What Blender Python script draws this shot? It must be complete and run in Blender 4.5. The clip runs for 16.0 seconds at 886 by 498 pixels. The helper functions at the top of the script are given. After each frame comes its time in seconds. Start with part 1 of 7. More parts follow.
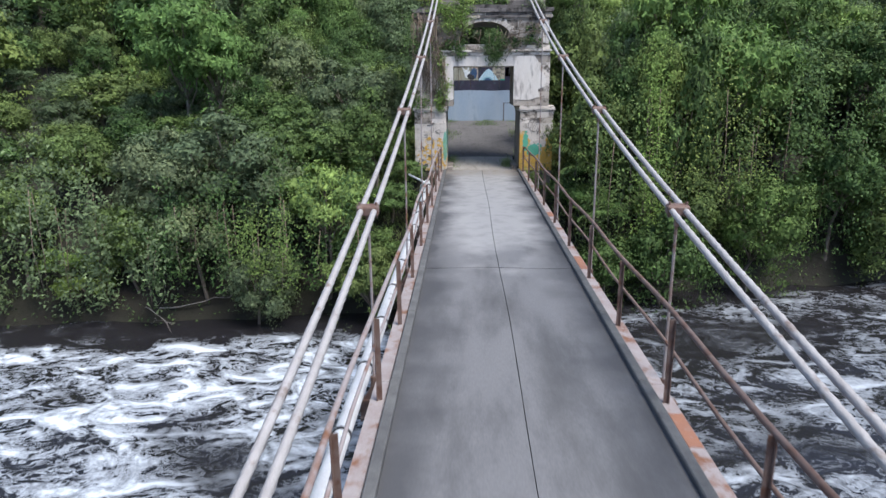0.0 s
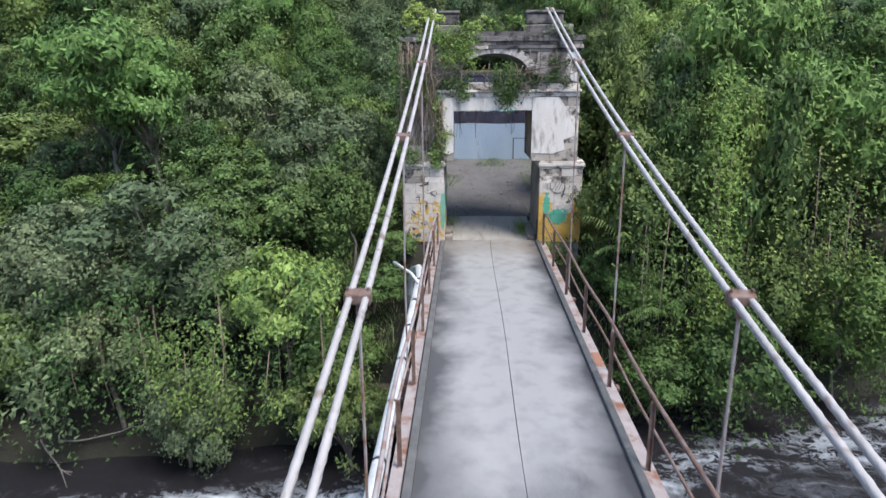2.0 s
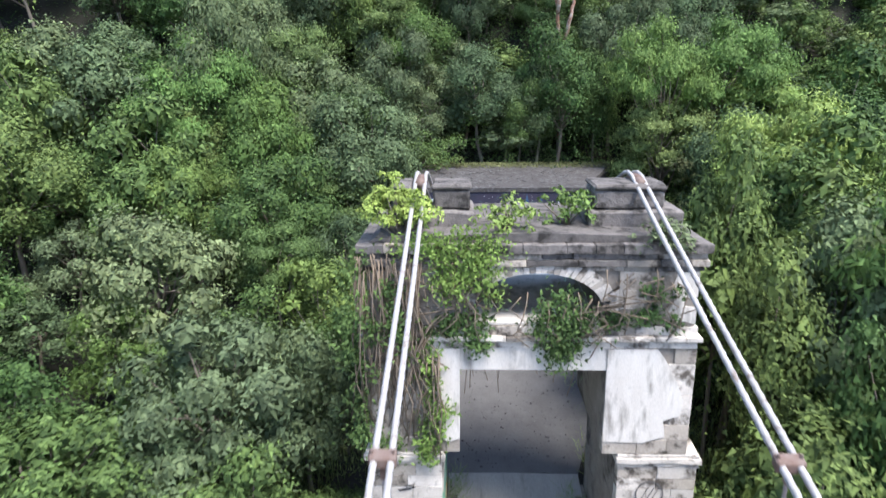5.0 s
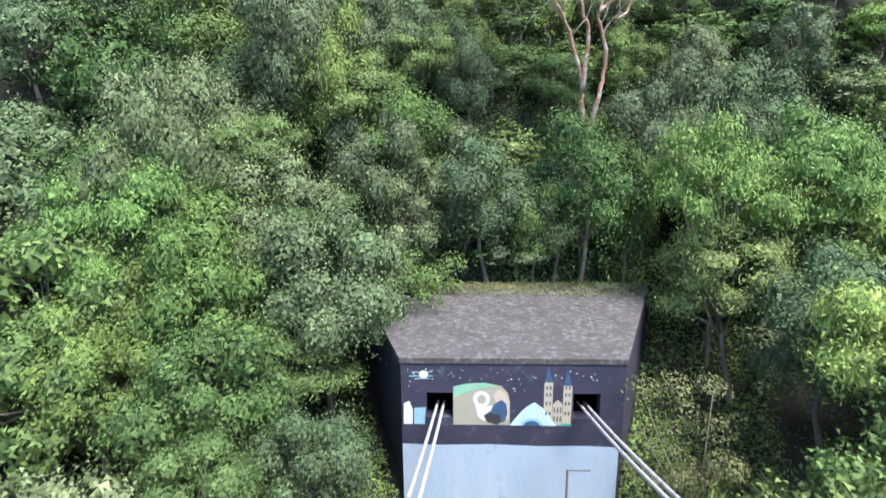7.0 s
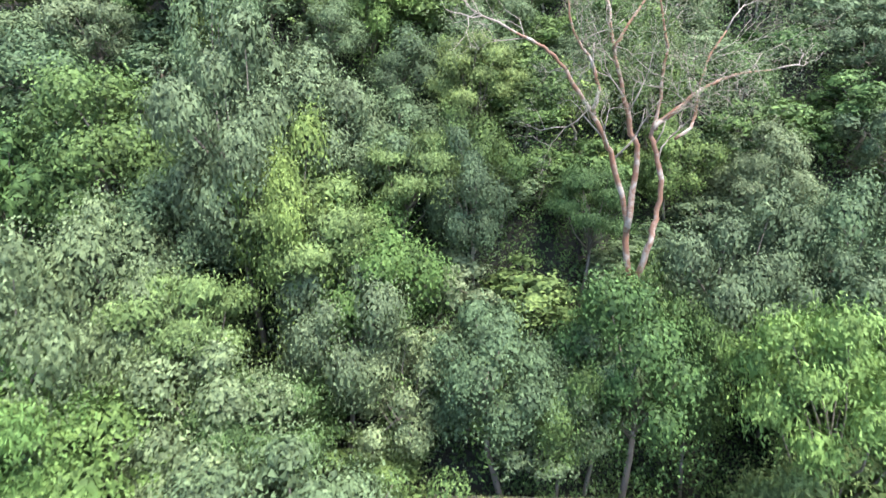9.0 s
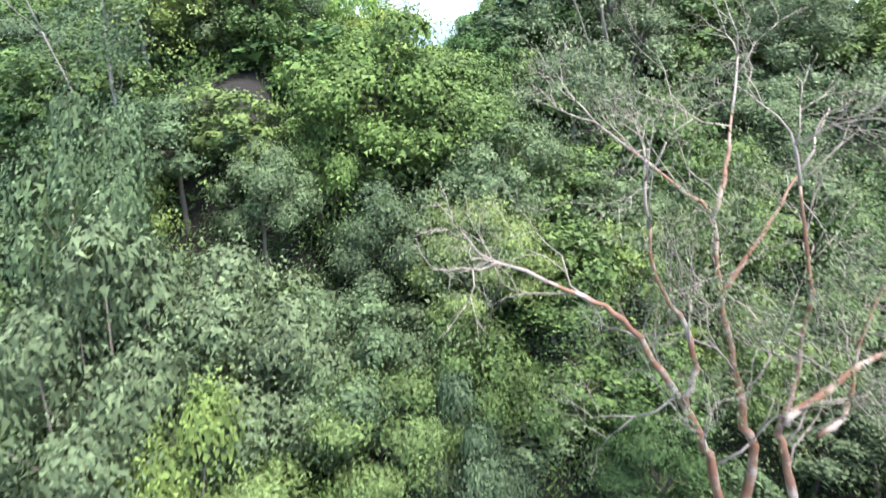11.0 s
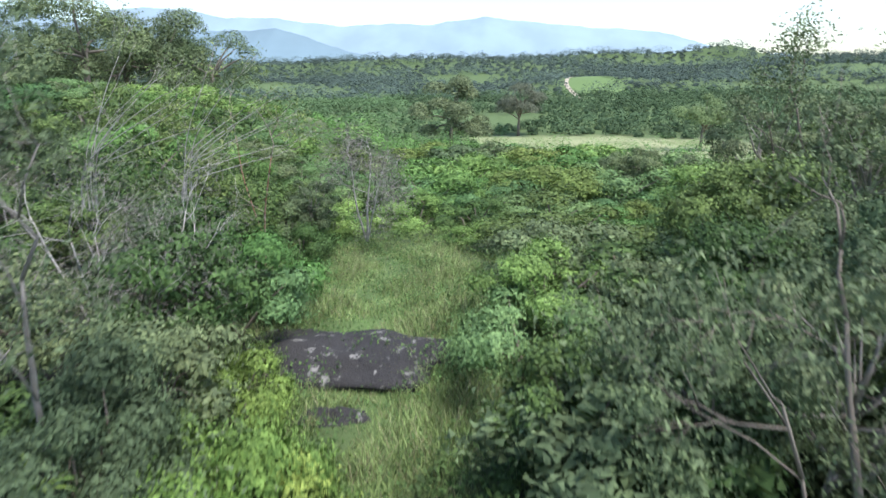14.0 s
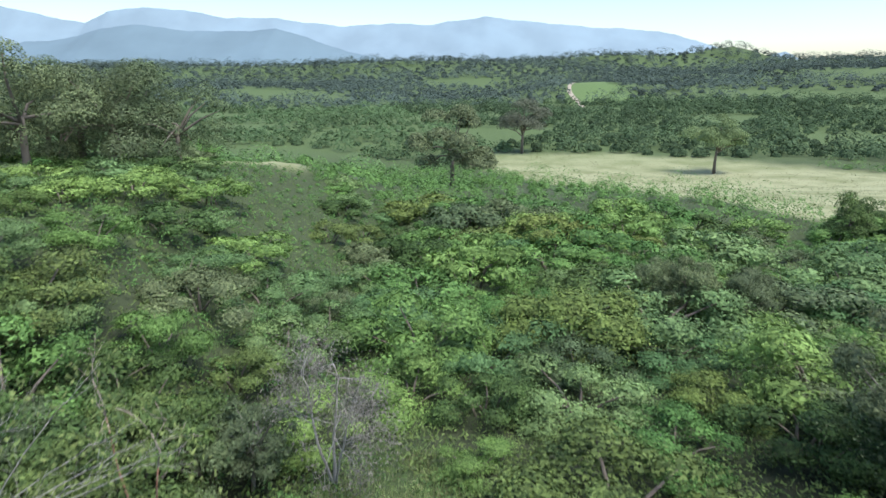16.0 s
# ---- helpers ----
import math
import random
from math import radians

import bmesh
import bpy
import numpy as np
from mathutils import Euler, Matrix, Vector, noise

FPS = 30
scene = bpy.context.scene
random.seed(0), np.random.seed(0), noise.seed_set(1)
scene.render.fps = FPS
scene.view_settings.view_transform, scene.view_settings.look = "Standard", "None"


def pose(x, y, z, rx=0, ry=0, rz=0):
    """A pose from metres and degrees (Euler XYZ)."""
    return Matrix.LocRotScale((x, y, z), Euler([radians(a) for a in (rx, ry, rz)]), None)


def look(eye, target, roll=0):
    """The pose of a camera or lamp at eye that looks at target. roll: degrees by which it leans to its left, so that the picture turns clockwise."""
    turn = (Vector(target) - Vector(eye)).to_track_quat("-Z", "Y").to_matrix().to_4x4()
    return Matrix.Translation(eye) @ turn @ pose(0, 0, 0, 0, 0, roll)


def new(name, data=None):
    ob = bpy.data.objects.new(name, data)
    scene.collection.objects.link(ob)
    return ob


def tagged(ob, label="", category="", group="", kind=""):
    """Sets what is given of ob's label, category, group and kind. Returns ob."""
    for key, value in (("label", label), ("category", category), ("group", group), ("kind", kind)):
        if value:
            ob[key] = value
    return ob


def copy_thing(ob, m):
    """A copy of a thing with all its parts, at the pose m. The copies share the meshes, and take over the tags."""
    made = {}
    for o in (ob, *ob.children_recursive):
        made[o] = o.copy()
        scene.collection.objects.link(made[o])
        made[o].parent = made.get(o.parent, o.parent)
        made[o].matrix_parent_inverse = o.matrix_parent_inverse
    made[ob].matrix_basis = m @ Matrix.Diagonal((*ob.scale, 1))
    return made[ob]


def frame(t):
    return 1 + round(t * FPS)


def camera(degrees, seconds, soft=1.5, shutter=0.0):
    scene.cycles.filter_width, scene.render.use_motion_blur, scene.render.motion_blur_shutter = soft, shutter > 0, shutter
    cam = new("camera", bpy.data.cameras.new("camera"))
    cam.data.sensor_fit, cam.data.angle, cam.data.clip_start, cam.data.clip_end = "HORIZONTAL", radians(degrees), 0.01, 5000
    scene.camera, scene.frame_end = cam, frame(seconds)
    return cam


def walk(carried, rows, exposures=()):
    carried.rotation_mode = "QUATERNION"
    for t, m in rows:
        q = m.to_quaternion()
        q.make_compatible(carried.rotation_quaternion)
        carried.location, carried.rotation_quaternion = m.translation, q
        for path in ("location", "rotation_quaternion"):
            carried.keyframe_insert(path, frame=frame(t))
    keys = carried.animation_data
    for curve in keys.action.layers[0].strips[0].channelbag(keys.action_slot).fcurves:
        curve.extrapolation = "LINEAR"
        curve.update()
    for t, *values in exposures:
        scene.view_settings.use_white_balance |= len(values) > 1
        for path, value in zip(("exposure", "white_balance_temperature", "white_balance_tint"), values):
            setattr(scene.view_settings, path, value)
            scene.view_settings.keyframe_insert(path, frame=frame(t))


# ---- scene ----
cam = camera(70.96, 16.0, shutter=0.3)
PATH = [
    (0.0, pose(-0.783, -30.906, 4.361, 74.783, 0.504, 2.054)),
    (0.5, pose(-0.814, -29.103, 4.721, 74.757, 0.510, 2.008)),
    (1.0, pose(-0.862, -27.260, 5.113, 74.718, 0.499, 1.990)),
    (1.5, pose(-0.884, -25.349, 5.560, 74.694, 0.446, 2.046)),
    (2.0, pose(-0.940, -23.357, 6.104, 74.699, 0.435, 2.030)),
    (2.5, pose(-1.019, -21.341, 6.763, 74.699, 0.443, 2.037)),
    (3.0, pose(-1.080, -19.311, 7.485, 74.658, 0.484, 2.055)),
    (3.5, pose(-1.134, -17.264, 8.255, 74.680, 0.539, 2.037)),
    (4.0, pose(-1.215, -15.199, 8.995, 74.702, 0.602, 1.994)),
    (4.5, pose(-1.266, -13.195, 9.743, 74.705, 0.579, 1.986)),
    (5.0, pose(-1.275, -11.224, 10.519, 74.706, 0.554, 1.991)),
    (5.5, pose(-1.265, -9.285, 11.334, 74.709, 0.543, 1.988)),
    (6.0, pose(-1.255, -7.378, 12.197, 74.712, 0.543, 1.977)),
    (6.5, pose(-1.267, -5.500, 13.117, 74.707, 0.551, 1.970)),
    (7.0, pose(-1.268, -3.657, 14.113, 74.706, 0.518, 1.998)),
    (7.5, pose(-1.295, -1.844, 15.095, 74.696, 0.500, 2.016)),
    (8.0, pose(-1.347, 0.063, 16.052, 74.699, 0.494, 2.035)),
    (8.5, pose(-1.361, 2.037, 16.969, 74.709, 0.500, 2.027)),
    (9.0, pose(-1.336, 4.047, 17.840, 74.708, 0.504, 2.022)),
    (9.5, pose(-1.303, 6.085, 18.725, 74.709, 0.506, 2.020)),
    (10.0, pose(-1.289, 8.142, 19.675, 74.711, 0.504, 2.021)),
    (10.5, pose(-1.325, 10.211, 20.751, 74.726, 0.491, 2.030)),
    (11.0, pose(-1.386, 12.253, 21.896, 74.753, 0.431, 2.040)),
    (11.5, pose(-1.426, 14.291, 22.986, 74.681, 0.459, 2.054)),
    (12.0, pose(-1.521, 16.531, 24.110, 74.626, 0.572, 1.995)),
    (12.5, pose(-1.605, 18.872, 25.214, 74.617, 0.626, 1.961)),
    (13.0, pose(-1.653, 21.287, 26.386, 74.738, 0.613, 1.973)),
    (13.5, pose(-1.745, 23.762, 27.649, 74.751, 0.542, 2.009)),
    (14.0, pose(-1.849, 26.283, 28.949, 74.705, 0.508, 1.993)),
    (14.5, pose(-1.937, 28.757, 30.168, 74.694, 0.493, 1.994)),
    (15.0, pose(-2.018, 31.153, 31.348, 74.690, 0.491, 2.011)),
    (15.5, pose(-2.070, 33.522, 32.563, 74.667, 0.508, 2.037)),
    (16.0, pose(-2.137, 35.901, 33.812, 74.647, 0.543, 2.042)),
]
walk(cam, PATH, exposures=[(0.0, 0.58), (2.0, 0.76), (4.0, 1.05), (6.5, 1.58), (8.0, 1.95), (10.5, 2.05), (11.5, 1.66), (13.0, 1.38), (14.0, 0.88), (16.0, 0.53)])

# ---------------------------------------------------------------- world and light
SUN_EL, SUN_AZ = 62.0, 133.0          # degrees; azimuth clockwise from +y
world = bpy.data.worlds.new("sky")
scene.world = world
world.use_nodes = True
wn = world.node_tree
sky = wn.nodes.new("ShaderNodeTexSky")
sky.sky_type = "NISHITA"
sky.sun_disc = False
sky.sun_elevation = radians(SUN_EL)
sky.sun_rotation = radians(SUN_AZ)
sky.air_density, sky.dust_density, sky.ozone_density = 1.0, 0.8, 1.5
wn.links.new(sky.outputs[0], wn.nodes["Background"].inputs[0])
wn.nodes["Background"].inputs[1].default_value = 0.15

sun = new("sun", bpy.data.lights.new("sun", "SUN"))
sun.data.energy = 3.3
sun.data.angle = radians(26)
sun.data.color = (1.0, 0.97, 0.92)
_a, _e = radians(SUN_AZ), radians(SUN_EL)
sun.matrix_world = look((60 * math.sin(_a) * math.cos(_e), 60 * math.cos(_a) * math.cos(_e), 60 * math.sin(_e)), (0, 0, 0))

# ---------------------------------------------------------------- helpers
R = np.random.RandomState(7)


def mesh_arrays(name, verts, faces, mats, smooth=False, index=None):
    """A mesh from arrays: verts (n,3), faces (m,k) of one size."""
    me = bpy.data.meshes.new(name)
    verts, faces = np.asarray(verts, np.float32), np.asarray(faces, np.int32)
    k = faces.shape[1]
    me.vertices.add(len(verts))
    me.vertices.foreach_set("co", verts.ravel())
    me.loops.add(faces.size)
    me.loops.foreach_set("vertex_index", faces.ravel())
    me.polygons.add(len(faces))
    me.polygons.foreach_set("loop_start", np.arange(0, faces.size, k, dtype=np.int32))
    for m in mats:
        me.materials.append(m)
    if index is not None:
        me.polygons.foreach_set("material_index", np.asarray(index, np.int32))
    me.update(calc_edges=True)
    me.polygons.foreach_set("use_smooth", np.full(len(faces), smooth))
    return me


def finish(bm, name, material, smooth=False):
    me = bpy.data.meshes.new(name)
    bmesh.ops.recalc_face_normals(bm, faces=bm.faces)
    bm.to_mesh(me)
    bm.free()
    me.materials.append(material)
    if smooth:
        me.polygons.foreach_set("use_smooth", np.full(len(me.polygons), True))
    return me


def thing(name, base, label, category, group="", kind=""):
    ob = new(name)
    ob.empty_display_size = 0.2
    ob.location = base
    return tagged(ob, label, category, group, kind)


def attach(ob, parent):
    """Parents ob, whose mesh is in world coordinates."""
    ob.parent = parent
    if parent.type == "EMPTY":
        ob.matrix_parent_inverse = Matrix.Translation(parent.location).inverted()
    return ob


def part(name, bm, material, parent, label="", smooth=False):
    ob = new(name, finish(bm, name, material, smooth))
    attach(ob, parent)
    return tagged(ob, label)


def box(bm, x0, x1, y0, y1, z0, z1, bevel=0.0):
    vs = [bm.verts.new((x, y, z)) for z in (z0, z1) for x, y in ((x0, y0), (x1, y0), (x1, y1), (x0, y1))]
    fs = [bm.faces.new([vs[i] for i in q]) for q in ((3, 2, 1, 0), (4, 5, 6, 7), (0, 1, 5, 4), (1, 2, 6, 5), (2, 3, 7, 6), (3, 0, 4, 7))]
    if bevel:
        es = list({e for f in fs for e in f.edges})
        bmesh.ops.bevel(bm, geom=es, offset=bevel, segments=1, affect="EDGES", clamp_overlap=True)
    return vs


def tube(bm, pts, radii, seg=8, caps=True):
    """A tube along a line of points."""
    pts = [Vector(p) for p in pts]
    if not hasattr(radii, "__len__"):
        radii = [radii] * len(pts)
    rings, side = [], None
    for i, p in enumerate(pts):
        d = (pts[min(i + 1, len(pts) - 1)] - pts[max(i - 1, 0)]).normalized()
        if side is None:
            side = d.orthogonal().normalized()
        side = (side - d * side.dot(d)).normalized()
        up = d.cross(side)
        rings.append([bm.verts.new(p + (side * math.cos(a) + up * math.sin(a)) * radii[i]) for a in (2 * math.pi * k / seg for k in range(seg))])
    for a, b in zip(rings, rings[1:]):
        for k in range(seg):
            bm.faces.new((a[k], a[(k + 1) % seg], b[(k + 1) % seg], b[k]))
    if caps:
        bm.faces.new(rings[0][::-1])
        bm.faces.new(rings[-1])


def sm(a, b, v):
    t = np.clip((np.asarray(v, float) - a) / (b - a), 0, 1)
    return t * t * (3 - 2 * t)


# ---------------------------------------------------------------- materials
def surface(name, base, second=None, scale=2.0, fine=30.0, rough=0.8, metal=0.0, bump=0.3, dist=0.02, dirt=None, dirt_scale=0.6, dirt_at=0.55, dirt_soft=0.12, stretch=(1, 1, 1), piece=0.0):
    """A worn surface: two tones at a large scale, grain at a fine one, stains with their own shape, relief."""
    m = bpy.data.materials.new(name)
    m.use_nodes = True
    t = m.node_tree
    b = t.nodes["Principled BSDF"]
    b.inputs["Roughness"].default_value, b.inputs["Metallic"].default_value = rough, metal
    geo = t.nodes.new("ShaderNodeNewGeometry")
    mp = t.nodes.new("ShaderNodeVectorMath")
    mp.operation = "MULTIPLY"
    mp.inputs[1].default_value = stretch
    t.links.new(geo.outputs["Position"], mp.inputs[0])

    def noise_at(s, detail=6.0, rg=0.6):
        n = t.nodes.new("ShaderNodeTexNoise")
        n.inputs["Scale"].default_value, n.inputs["Detail"].default_value, n.inputs["Roughness"].default_value = s, detail, rg
        t.links.new(mp.outputs[0], n.inputs["Vector"])
        return n

    def mix(fac, a, c):
        x = t.nodes.new("ShaderNodeMix")
        x.data_type = "RGBA"
        if isinstance(fac, float):
            x.inputs[0].default_value = fac
        else:
            t.links.new(fac, x.inputs[0])
        for i, v in ((6, a), (7, c)):
            if isinstance(v, tuple):
                x.inputs[i].default_value = (*v, 1)
            else:
                t.links.new(v, x.inputs[i])
        return x.outputs[2]

    def ramp(src, lo, hi):
        r = t.nodes.new("ShaderNodeMapRange")
        r.inputs[1].default_value, r.inputs[2].default_value = lo, hi
        t.links.new(src, r.inputs[0])
        return r.outputs[0]

    second = second or tuple(c * 0.7 for c in base)
    big, small = noise_at(scale), noise_at(fine, 3.0)
    col = mix(ramp(big.outputs[0], 0.35, 0.65), base, second)
    grain = mix(ramp(small.outputs[0], 0.3, 0.75), tuple(c * 0.72 for c in base), tuple(min(1, c * 1.25) for c in base))
    col = mix(0.4, col, grain)
    if dirt:
        d = noise_at(dirt_scale, 8.0, 0.65)
        col = mix(ramp(d.outputs[0], dirt_at, dirt_at + dirt_soft), col, dirt)
    if piece:
        info = t.nodes.new("ShaderNodeObjectInfo")
        hsv = t.nodes.new("ShaderNodeHueSaturation")
        t.links.new(ramp(info.outputs["Random"], 0.0, 1.0), hsv.inputs["Value"])
        hsv.inputs["Value"].default_value = 1
        mr = [n for n in t.nodes if n.type == "MAP_RANGE"][-1]
        mr.inputs[3].default_value, mr.inputs[4].default_value = 1 - piece, 1 + piece
        t.links.new(col, hsv.inputs["Color"])
        col = hsv.outputs[0]
    t.links.new(col, b.inputs["Base Color"])
    bp = t.nodes.new("ShaderNodeBump")
    bp.inputs["Strength"].default_value, bp.inputs["Distance"].default_value = bump, dist
    hmix = mix(0.5, big.outputs[0], small.outputs[0])
    t.links.new(hmix, bp.inputs["Height"])
    t.links.new(bp.outputs[0], b.inputs["Normal"])
    return m


def foliage(name, dark, light, rough=0.7, hue=0.03, val=0.36, patch=1.3, var=0.75):
    """Leaves: each leaf and each plant has its own tone, and lets some light through."""
    m = bpy.data.materials.new(name)
    m.use_nodes = True
    t = m.node_tree
    b = t.nodes["Principled BSDF"]
    b.inputs["Roughness"].default_value = rough
    b.inputs["Specular IOR Level"].default_value = 0.25
    geo, info = t.nodes.new("ShaderNodeNewGeometry"), t.nodes.new("ShaderNodeObjectInfo")
    ra = t.nodes.new("ShaderNodeValToRGB")
    e = ra.color_ramp.elements
    mean = [a * 0.36 + c * 0.50 for a, c in zip(dark, light)]
    e[0].color = (*[m + (a * 0.72 - m) * var for a, m in zip(dark, mean)], 1)
    e[1].color = (*[m + (c * 0.95 - m) * var for c, m in zip(light, mean)], 1)
    e[0].position, e[1].position = 0.05, 0.93
    t.links.new(geo.outputs["Random Per Island"], ra.inputs[0])
    n = t.nodes.new("ShaderNodeTexNoise")
    n.inputs["Scale"].default_value = patch
    t.links.new(geo.outputs["Position"], n.inputs["Vector"])
    hsv = t.nodes.new("ShaderNodeHueSaturation")
    mh, mv = t.nodes.new("ShaderNodeMapRange"), t.nodes.new("ShaderNodeMapRange")
    mh.inputs[3].default_value, mh.inputs[4].default_value = 0.5 - hue, 0.5 + hue * 0.6
    t.links.new(info.outputs["Random"], mh.inputs[0])
    mv.inputs[1].default_value, mv.inputs[2].default_value = 0.3, 0.7
    mv.inputs[3].default_value, mv.inputs[4].default_value = 1 - val, 1 + val
    t.links.new(n.outputs[0], mv.inputs[0])
    t.links.new(mh.outputs[0], hsv.inputs["Hue"])
    whole, both = t.nodes.new("ShaderNodeMapRange"), t.nodes.new("ShaderNodeMath")
    whole.inputs[3].default_value, whole.inputs[4].default_value = 1.25, 0.75
    both.operation = "MULTIPLY"
    t.links.new(info.outputs["Random"], whole.inputs[0])
    t.links.new(whole.outputs[0], both.inputs[0])
    t.links.new(mv.outputs[0], both.inputs[1])
    t.links.new(both.outputs[0], hsv.inputs["Value"])
    t.links.new(ra.outputs[0], hsv.inputs["Color"])
    t.links.new(hsv.outputs[0], b.inputs["Base Color"])
    tr = t.nodes.new("ShaderNodeBsdfTranslucent")
    t.links.new(hsv.outputs[0], tr.inputs[0])
    mx = t.nodes.new("ShaderNodeMixShader")
    mx.inputs[0].default_value = 0.12
    t.links.new(b.outputs[0], mx.inputs[1])
    t.links.new(tr.outputs[0], mx.inputs[2])
    t.links.new(mx.outputs[0], t.nodes["Material Output"].inputs[0])
    return m


M_CONC = surface("deck_concrete", (0.175, 0.174, 0.180), (0.108, 0.107, 0.113), 0.7, 40, 0.7, dirt=(0.075, 0.074, 0.077), dirt_scale=0.7, dirt_at=0.49, dirt_soft=0.2, stretch=(1, 0.25, 1), bump=0.15, dist=0.01)


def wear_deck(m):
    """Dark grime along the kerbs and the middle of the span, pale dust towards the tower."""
    t = m.node_tree
    b = t.nodes["Principled BSDF"]
    col = b.inputs["Base Color"].links[0].from_socket
    geo = t.nodes.new("ShaderNodeNewGeometry")
    sep = t.nodes.new("ShaderNodeSeparateXYZ")
    t.links.new(geo.outputs["Position"], sep.inputs[0])
    n = t.nodes.new("ShaderNodeTexNoise")
    n.inputs["Scale"].default_value, n.inputs["Detail"].default_value = 0.8, 7
    t.links.new(geo.outputs["Position"], n.inputs["Vector"])

    def node(op, a, c):
        x = t.nodes.new("ShaderNodeMath")
        x.operation = op
        x.use_clamp = op == "MULTIPLY"
        for k, v in enumerate((a, c)):
            if isinstance(v, float):
                x.inputs[k].default_value = v
            else:
                t.links.new(v, x.inputs[k])
        return x.outputs[0]

    def rng(src, lo, hi):
        r = t.nodes.new("ShaderNodeMapRange")
        r.inputs[1].default_value, r.inputs[2].default_value = lo, hi
        t.links.new(src, r.inputs[0])
        return r.outputs[0]

    blot = t.nodes.new("ShaderNodeTexNoise")
    blot.inputs["Scale"].default_value, blot.inputs["Detail"].default_value = 2.2, 10
    t.links.new(geo.outputs["Position"], blot.inputs["Vector"])
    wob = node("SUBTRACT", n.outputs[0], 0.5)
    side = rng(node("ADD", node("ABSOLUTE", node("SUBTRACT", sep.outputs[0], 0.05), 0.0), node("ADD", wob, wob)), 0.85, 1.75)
    along = rng(node("ADD", sep.outputs[1], node("DIVIDE", wob, 0.10)), -16.6, -13.5)
    dust = node("MULTIPLY", rng(node("ADD", sep.outputs[1], node("DIVIDE", wob, 0.25)), -2.6, -0.7), rng(blot.outputs[0], 0.30, 0.60))
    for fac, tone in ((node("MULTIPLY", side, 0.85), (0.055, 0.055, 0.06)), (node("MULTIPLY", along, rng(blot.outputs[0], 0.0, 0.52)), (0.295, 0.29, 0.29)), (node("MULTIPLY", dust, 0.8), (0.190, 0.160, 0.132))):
        x = t.nodes.new("ShaderNodeMix")
        x.data_type = "RGBA"
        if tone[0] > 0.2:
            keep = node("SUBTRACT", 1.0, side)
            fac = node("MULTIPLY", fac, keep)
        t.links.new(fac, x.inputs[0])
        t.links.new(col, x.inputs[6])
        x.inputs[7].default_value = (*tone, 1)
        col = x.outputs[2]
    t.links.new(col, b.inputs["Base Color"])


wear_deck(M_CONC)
M_APRON = surface("apron_concrete", (0.36, 0.335, 0.305), (0.26, 0.235, 0.21), 2.0, 30, 0.85, dirt=(0.13, 0.12, 0.11), dirt_scale=2.2, dirt_at=0.55, dirt_soft=0.2, stretch=(1.4, 0.3, 1))
M_KERB = surface("kerb_concrete", (0.13, 0.13, 0.13), (0.055, 0.055, 0.06), 3, 40, 0.85)
M_RUST = surface("rusty_steel", (0.15, 0.085, 0.065), (0.25, 0.205, 0.19), 5, 60, 0.7, 0.2, dirt=(0.12, 0.05, 0.03), dirt_scale=4)
M_PINK = surface("faded_painted_steel", (0.36, 0.325, 0.325), (0.25, 0.19, 0.18), 2.5, 50, 0.6, 0.1, dirt=(0.20, 0.09, 0.05), dirt_scale=1.8, dirt_at=0.5)
M_ORANGE = surface("orange_primer", (0.30, 0.135, 0.08), (0.24, 0.12, 0.09), 4, 50, 0.75, dirt=(0.30, 0.22, 0.19), dirt_scale=6)
M_CABLE = surface("cable_paint", (0.44, 0.42, 0.42), (0.31, 0.29, 0.285), 3, 60, 0.7, 0.1, dirt=(0.20, 0.15, 0.13), dirt_scale=4, dirt_at=0.57, dirt_soft=0.1, bump=0.8)
M_PIPE = surface("pipe_paint", (0.72, 0.72, 0.72), (0.55, 0.54, 0.53), 3, 40, 0.45, dirt=(0.15, 0.12, 0.11), dirt_scale=2.2, dirt_at=0.6)
M_STONE = surface("tower_stone", (0.46, 0.405, 0.355), (0.31, 0.265, 0.23), 2.6, 25, 0.9, dirt=(0.07, 0.058, 0.048), dirt_scale=2.0, dirt_at=0.49, dirt_soft=0.11, bump=1.0, dist=0.03, piece=0.28)
M_LIME = surface("limewashed_stone", (0.70, 0.64, 0.59), (0.52, 0.46, 0.415), 3.0, 30, 0.9, dirt=(0.12, 0.10, 0.085), dirt_scale=2.2, dirt_at=0.50, dirt_soft=0.11, bump=0.9, dist=0.025, piece=0.15)
M_MORTAR = surface("tower_core", (0.29, 0.255, 0.225), (0.16, 0.138, 0.12), 1.8, 20, 0.95, dirt=(0.055, 0.046, 0.04), dirt_scale=0.9, dirt_at=0.5, bump=0.8, dist=0.04)
M_PLASTER = surface("tower_plaster", (0.76, 0.71, 0.67), (0.60, 0.545, 0.50), 1.6, 30, 0.85, dirt=(0.20, 0.175, 0.155), dirt_scale=1.8, dirt_at=0.50, dirt_soft=0.22, stretch=(2.0, 1, 0.5), bump=0.6)
M_PAINTED = surface("painted_stone", (0.62, 0.565, 0.52), (0.46, 0.41, 0.365), 3.0, 30, 0.85, dirt=(0.13, 0.108, 0.09), dirt_scale=2.6, dirt_at=0.55, dirt_soft=0.16, bump=0.7, dist=0.025)


